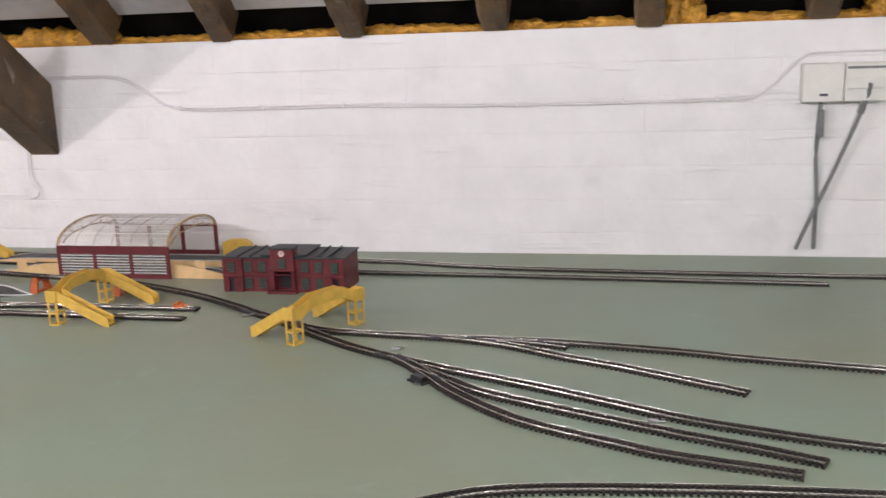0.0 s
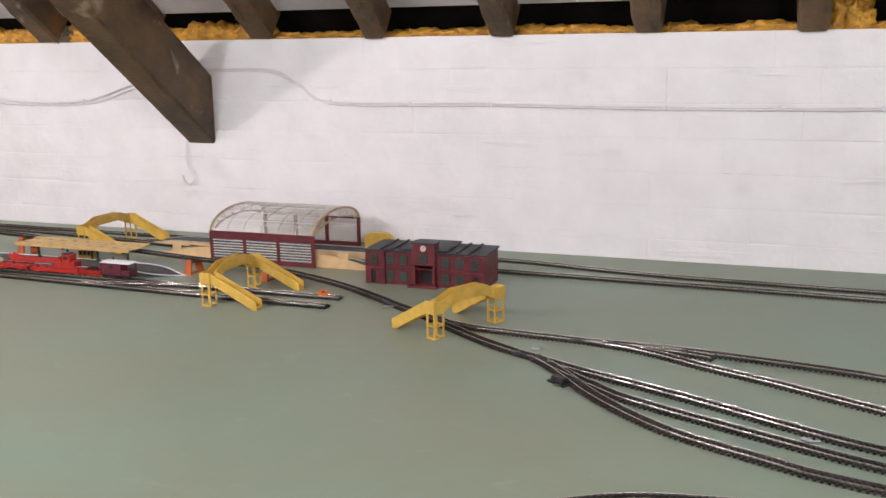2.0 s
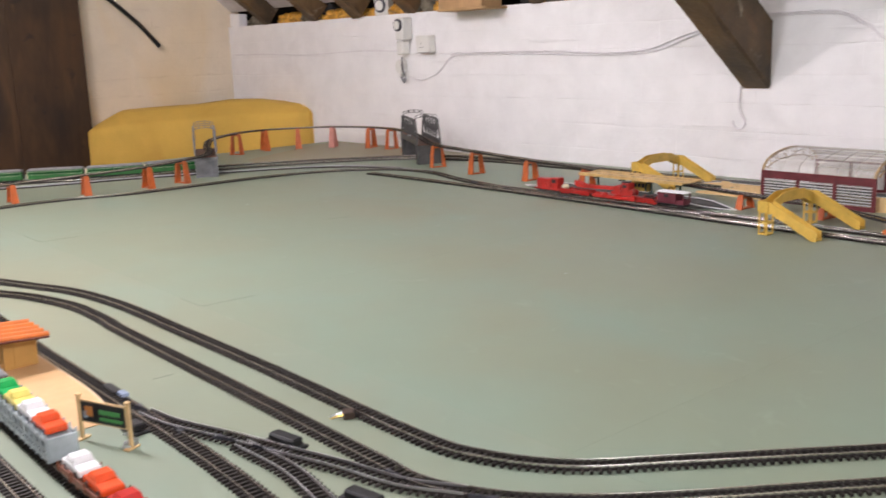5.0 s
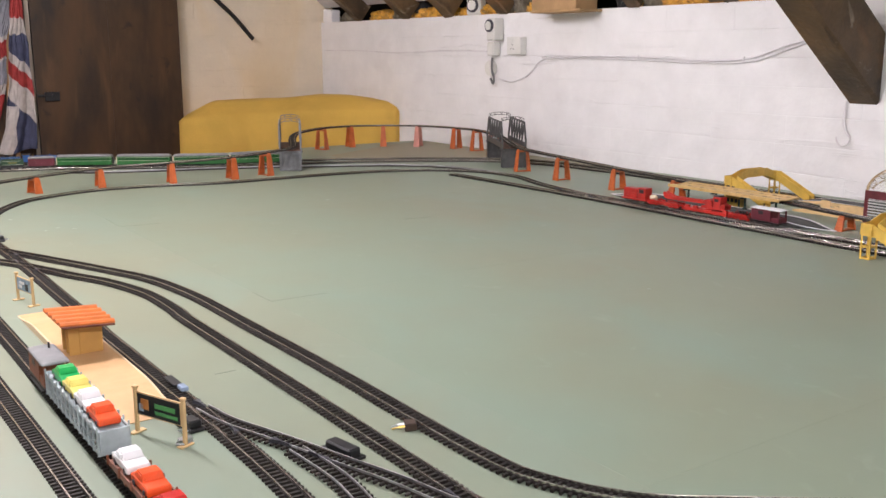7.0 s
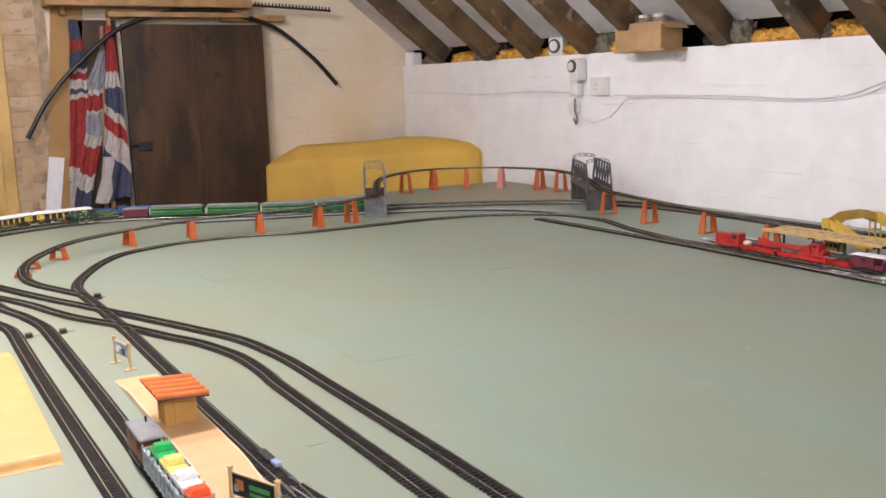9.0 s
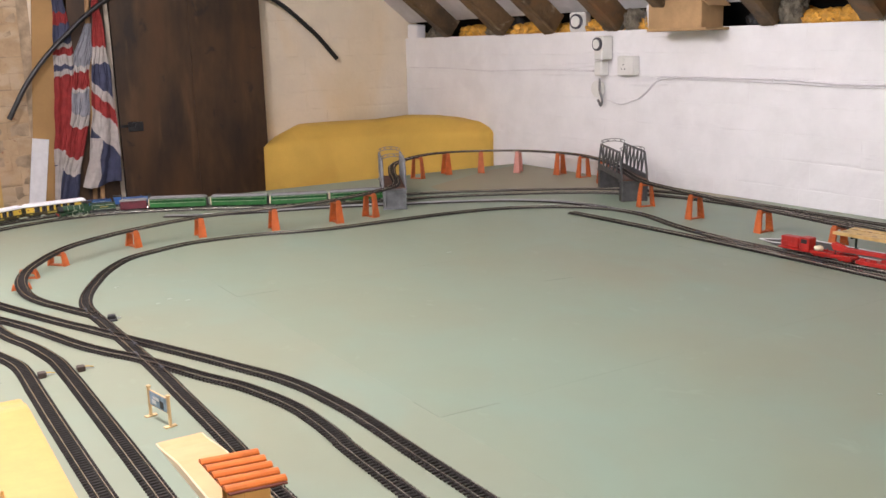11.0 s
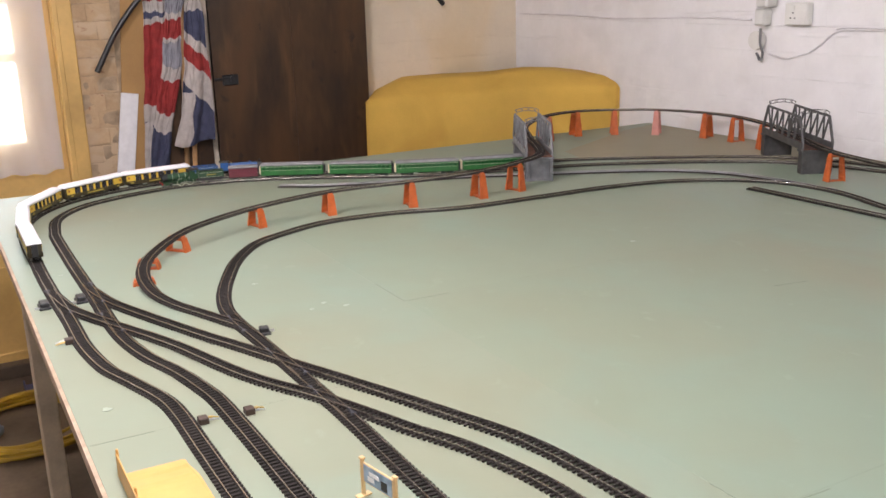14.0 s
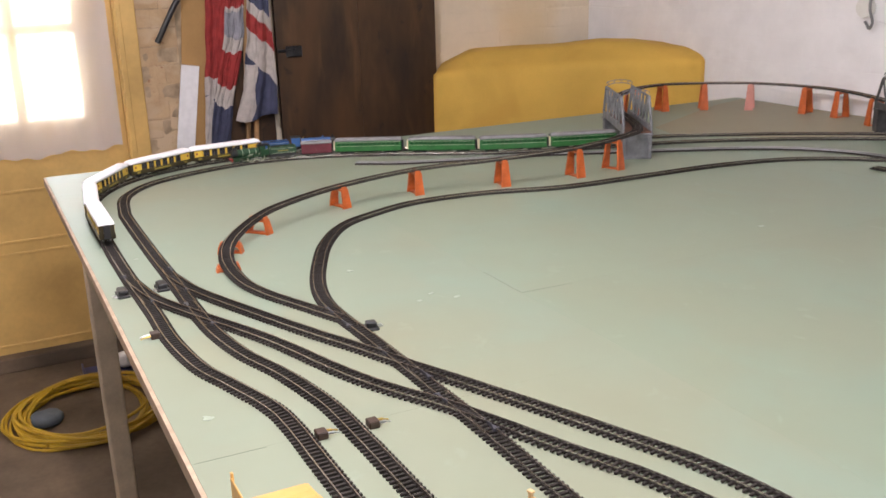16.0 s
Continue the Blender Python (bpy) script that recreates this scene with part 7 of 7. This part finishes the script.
wall_cable([(-1.873, -0.028, 1.491)[::2], (-1.805, -0.028, 1.491)[::2], (-1.574, -0.028, 1.489)[::2], (-1.473, -0.028, 1.449)[::2], (-1.368, -0.028, 1.395)[::2], (-0.869, -0.028, 1.392)[::2], (-0.383, -0.028, 1.386)[::2], (0.141, -0.028, 1.389)[::2], (0.253, -0.028, 1.405)[::2], (0.346, -0.028, 1.487)[::2], (0.436, -0.028, 1.499)[::2], (0.924, -0.028, 1.501)[::2]], 0.0034, "white painted cable clipped along the wall")
wall_cable([(-1.809, -0.028, 1.485)[::2], (-1.577, -0.028, 1.483)[::2], (-1.477, -0.028, 1.443)[::2], (-1.368, -0.028, 1.389)[::2], (-1.114, -0.028, 1.385)[::2], (-0.869, -0.028, 1.386)[::2], (-0.383, -0.028, 1.381)[::2], (0.141, -0.028, 1.384)[::2], (0.249, -0.028, 1.399)[::2], (0.34, -0.028, 1.481)[::2]], 0.003, "white painted cable clipped along the wall")
wall_cable([(-3.303, -0.028, 1.391)[::2], (-3.231, -0.028, 1.397)[::2], (-2.752, -0.028, 1.396)[::2], (-2.465, -0.028, 1.385)[::2], (-2.256, -0.028, 1.393)[::2], (-2.108, -0.028, 1.435)[::2], (-1.953, -0.028, 1.473)[::2], (-1.841, -0.028, 1.489)[::2]], 0.0042, "twin white cable looping to the socket")
wall_cable([(-3.411, -0.028, 1.307)[::2], (-3.367, -0.028, 1.334)[::2], (-3.303, -0.028, 1.381)[::2], (-3.191, -0.028, 1.389)[::2], (-2.752, -0.028, 1.385)[::2], (-2.465, -0.028, 1.376)[::2], (-2.24, -0.028, 1.384)[::2], (-2.089, -0.028, 1.427)[::2], (-1.953, -0.028, 1.465)[::2], (-1.841, -0.028, 1.481)[::2]], 0.0038, "twin white cable looping to the socket")
wall_cable([(-5.245, -0.028, 1.421)[::2], (-4.829, -0.028, 1.419)[::2], (-4.51, -0.028, 1.409)[::2], (-4.28, -0.028, 1.412)[::2], (-3.99, -0.028, 1.419)[::2], (-3.682, -0.028, 1.415)[::2]], 0.0035, "thin white cable along the wall to the corner")
clips = [(-1.568, 1.327), (-1.25, 1.322), (-0.944, 1.323), (-0.335, 1.316), (0.02, 1.32), (0.321, 1.320), (-3.3, 1.327), (-2.70, 1.324)]
for x, z in clips:
    c = thing("cable_clip", "small white painted cable clip", "cable clip", Matrix.Translation((-0.115 + x * 0.799, WALL_Y - 0.004, TABLE + (z - 0.8) * 0.799)), group="cable clips")
    part("clip", block(0, -0.002, 0.002, 0.008, 0.008, 0.016, 0.002), CABLEWHITE, c)
lead = thing("power_lead", "two grey power leads crossing below the switch boxes", "cable")
part("lead", cable(bmesh.new(), [(0.396, WALL_Y - 0.012, 1.373), (0.39, WALL_Y - 0.010, 1.25), (0.396, WALL_Y - 0.010, 1.13), (0.395, WALL_Y - 0.012, 0.978)], 0.005, 0.02, 7), GREY_LEAD, lead)
part("lead", cable(bmesh.new(), [(0.504, WALL_Y - 0.045, 1.421), (0.496, WALL_Y - 0.03, 1.369), (0.444, WALL_Y - 0.020, 1.226), (0.388, WALL_Y - 0.020, 1.09), (0.344, WALL_Y - 0.014, 0.978)], 0.005, 0.02, 7), GREY_LEAD, lead)
for x, z, r in ((0.639, 1.24, 0), (0.765, 1.31, 14)):
    part("sleeve", block(-0.115 + x * 0.799, WALL_Y - 0.024, TABLE + (z - 0.8) * 0.799, 0.014, 0.014, 0.07, 0.003, m=pose(0, 0, 0, 0, r, 0)), GREY_LEAD, lead)
hook_thing = thing("wire_hook", "bent white wire hook hanging under the beam", "hook")
part("wire", cable(bmesh.new(), [(-1.879, WALL_Y - 0.01, 1.268), (-1.883, WALL_Y - 0.012, 1.21), (-1.871, WALL_Y - 0.015, 1.175), (-1.855, WALL_Y - 0.015, 1.158), (-1.861, WALL_Y - 0.015, 1.138), (-1.881, WALL_Y - 0.015, 1.130), (-1.897, WALL_Y - 0.015, 1.142), (-1.903, WALL_Y - 0.013, 1.162)], 0.0034, 0.008, 7), CABLEWHITE, hook_thing)

# ---- on top of the wall ----
def foam(x, w, h, seed, name="foam_lump", label="lumpy orange expanding foam at the eaves", mat=FOAM, y=0.085, deep=0.062):
    top = thing(name, label, "foam", Matrix.Translation((x, WALL_Y + y, WALL_TOP - 0.004)), group="foam filling" if mat is FOAM else "insulation wads")
    bm = bmesh.new()
    bmesh.ops.create_icosphere(bm, subdivisions=4, radius=1)
    for v in bm.verts:
        c = v.co.copy()
        k = 1 + 0.24 * noise.noise(c * 1.6 + Vector((seed, 0, 0))) + 0.26 * noise.noise(c * 4.5 + Vector((0, seed, 0))) + 0.14 * noise.noise(c * 12 + Vector((0, 0, seed)))
        v.co = Vector((c.x * w / 2 * k, c.y * deep * k, max(0.0, (c.z + 0.35) * h / 1.35 * k)))
    shade_smooth(part("lump", bm, mat, top))


for i in range(len(RAFTERS) - 1):
    a, b = RAFTERS[i], RAFTERS[i + 1]
    if not -3.551 < a < -2.991:
        low = 0.5 if a > -1.9 else 1.0
        for f, share in ((0.16, 0.34), (0.34, 0.34), (0.52, 0.36), (0.70, 0.36), (0.86, 0.34)):
            foam(a + (b - a) * (f + rng.uniform(-0.04, 0.04)), (b - a) * share, low * rng.uniform(0.040, 0.060), i * 3.1 + f * 17)
foam(0.055, 0.115, 0.088, 41.0)
foam(0.56, 0.11, 0.075, 88.0)

# grey fibre wads, plaster and an old bag along the wall top
FIBRE = material("grey_glass_fibre", (0.22, 0.19, 0.14), 0.95, vary=0.4, scale=30, fine=160, bump=1.0, dist=0.02)
SACK = material("black_sack", (0.012, 0.012, 0.013), 0.5, vary=0.2)
for x, w, h, seed in ((-5.02, 0.13, 0.06, 5), (-4.46, 0.15, 0.075, 15), (-3.60, 0.14, 0.09, 25), (-3.48, 0.10, 0.10, 35), (-2.72, 0.10, 0.105, 45), (-2.36, 0.06, 0.05, 55)):
    foam(x, w, h, seed, "insulation_wad", "tuft of grey fibre insulation on the wall top", FIBRE, 0.05, 0.05)
foam(-4.36, 0.13, 0.115, 65, "crumpled_sack", "crumpled black sack stuffed at the eaves", SACK, 0.10, 0.06)
foam(-2.86, 0.10, 0.055, 75, "crumpled_sack", "crumpled black sack stuffed at the eaves", SACK, 0.06, 0.05)
tagged(link("wall_plaster_patch", block(-5.215, WALL_Y + 0.03, WALL_TOP + 0.034, 0.10, 0.06, 0.076, 0.006, m=pose(0, 0, 0, 0, 4, 2)), WALL_WHITE), "lump of white plaster at the wall corner", "wall", kind="structure")

carton = thing("cardboard_box", "small open brown cardboard box on the wall top", "box", Matrix.Translation((-3.119, WALL_Y - 0.055, WALL_TOP - 0.003)))
bw, bd, bh = 0.26, 0.11, 0.102
for nm, bx, by, sx, sy in (("front_side", 0, -bd / 2, bw, 0.004), ("back_side", 0, bd / 2, bw, 0.004), ("end_side", -bw / 2, 0, 0.004, bd), ("end_side", bw / 2, 0, 0.004, bd)):
    part(nm, block(bx, by, bh / 2, sx, sy, bh), CARD, carton)
part("bottom", block(0, 0, 0.003, bw, bd, 0.005), CARD, carton)
part("flap", block(-bw / 2 + 0.012, -bd / 2 + 0.004, bh + 0.026, 0.05, 0.004, 0.062, m=pose(0, 0, 0, 0, -12, 0)), CARD, carton)
tagged(link("wall_ledge", block(-3.103, WALL_Y - 0.060, WALL_TOP - 0.008, 0.296, 0.12, 0.010, 0.002), CARD), "thin worn ledge below the cardboard box", "ledge")
part("flap", block(bw / 2 + 0.018, 0, bh - 0.016, 0.04, bd, 0.004, m=pose(0, 0, 0, 0, 35, 0)), CARD, carton)
tagged(link("teal_packet", block(-3.203, WALL_Y - 0.080, WALL_TOP + bh + 0.004, 0.045, 0.03, 0.056, 0.004, m=pose(0, 0, 0, 0, 10, 0)), TEAL), "teal blue packet in the cardboard box", "packet")
for x, r in ((-3.766, 0.024), (-3.665, 0.023)):
    jar = thing("glass_jar", "small glass jar in the cardboard box", "jar", Matrix.Translation((-0.115 + x * 0.799, WALL_Y - 0.070, WALL_TOP + 0.004)))
    bm = bmesh.new()
    cyl(bm, (0, 0, 0), (0, 0, bh + 0.012), r, 16)
    part("glass", bm, JAR, jar)
    bm = bmesh.new()
    cyl(bm, (0, 0, bh + 0.012), (0, 0, bh + 0.024), r * 0.9, 16)
    part("lid", bm, BUFF, jar)
for x in (-4.12, -4.215):
    jar = thing("glass_jar", "dusty glass jar standing on the wall top", "jar", Matrix.Translation((-0.115 + x * 0.799, WALL_Y + 0.06, WALL_TOP - 0.002)))
    bm = bmesh.new()
    cyl(bm, (0, 0, 0), (0, 0, 0.07), 0.032, 18)
    part("glass", bm, JAR, jar)
    bm = bmesh.new()
    cyl(bm, (0, 0, 0.07), (0, 0, 0.082), 0.024, 16)
    part("lid", bm, BUFF, jar)
spare = thing("dial_timer", "white dial timer resting on the wall top", "timer", pose(-3.806, WALL_Y + 0.004, WALL_TOP - 0.002, 0, 0, 14))
part("body", block(0, 0.025, 0.042, 0.085, 0.05, 0.084, 0.008), SOCKET, spare)
bm = bmesh.new()
cyl(bm, (0, 0, 0.045), (0, -0.008, 0.045), 0.032, 26)
ring = part("dial_ring", bm, DIAL, spare, "dark dial ring")
bm = bmesh.new()
cyl(bm, (0, -0.008, 0.045), (0, -0.012, 0.045), 0.023, 22)
part("dial_knob", bm, SOCKET, ring)
tagged(link("white_packet", block(-3.347, WALL_Y + 0.02, WALL_TOP + 0.045, 0.035, 0.06, 0.094, 0.003, m=pose(0, 0, 0, 0, -8, 0)), WHITE), "small white carton on the wall top", "packet")

# ---- wall blocks, just showing through the paint ----
course, lenb = 0.092, 0.38
for row in range(7):
    z = WALL_TOP - course * (row + 0.5) - 0.001
    x = END_X + 0.006
    first = True
    while x < 1.30:
        w = lenb * rng.choice((0.8, 1.0, 1.2))
        if first and row % 2:
            w = lenb * 0.5
        first = False
        n = rng.randrange(6)
        ob = new("block", relief_mesh(("w", round(w, 3), n), w, course, 0.010, WALL_WHITE, "-y", 0.0038, 0.0040, n + 11 * w))
        ob.parent = wall_north
        ob.matrix_basis = pose(x + w / 2, WALL_Y + 0.0005 + rng.uniform(-0.0002, 0.0002), z, rng.uniform(-0.08, 0.08), 0, rng.uniform(-0.02, 0.02))
        x += w
for row in range(24):
    z = 2.60 - course * (row + 0.5)
    y = 0.475
    first = True
    while y < WALL_Y - 0.03:
        w = lenb * rng.choice((0.8, 1.0, 1.2))
        if first and row % 2:
            w = lenb * 0.5
        first = False
        if WALL_Y - y - w < 0.12:
            w = WALL_Y - y - 0.002
        n = rng.randrange(6)
        ob = new("block", relief_mesh(("e", round(w, 3), n), w, course, 0.010, WALL_CREAM, "+x", 0.0045, 0.0035, n + 13 * w))
        ob.parent = wall_west
        ob.matrix_basis = pose(END_X + 0.001 + rng.uniform(-0.0004, 0.0004), y + w / 2, z, 0, rng.uniform(-0.15, 0.15), rng.uniform(-0.05, 0.05))
        y += w
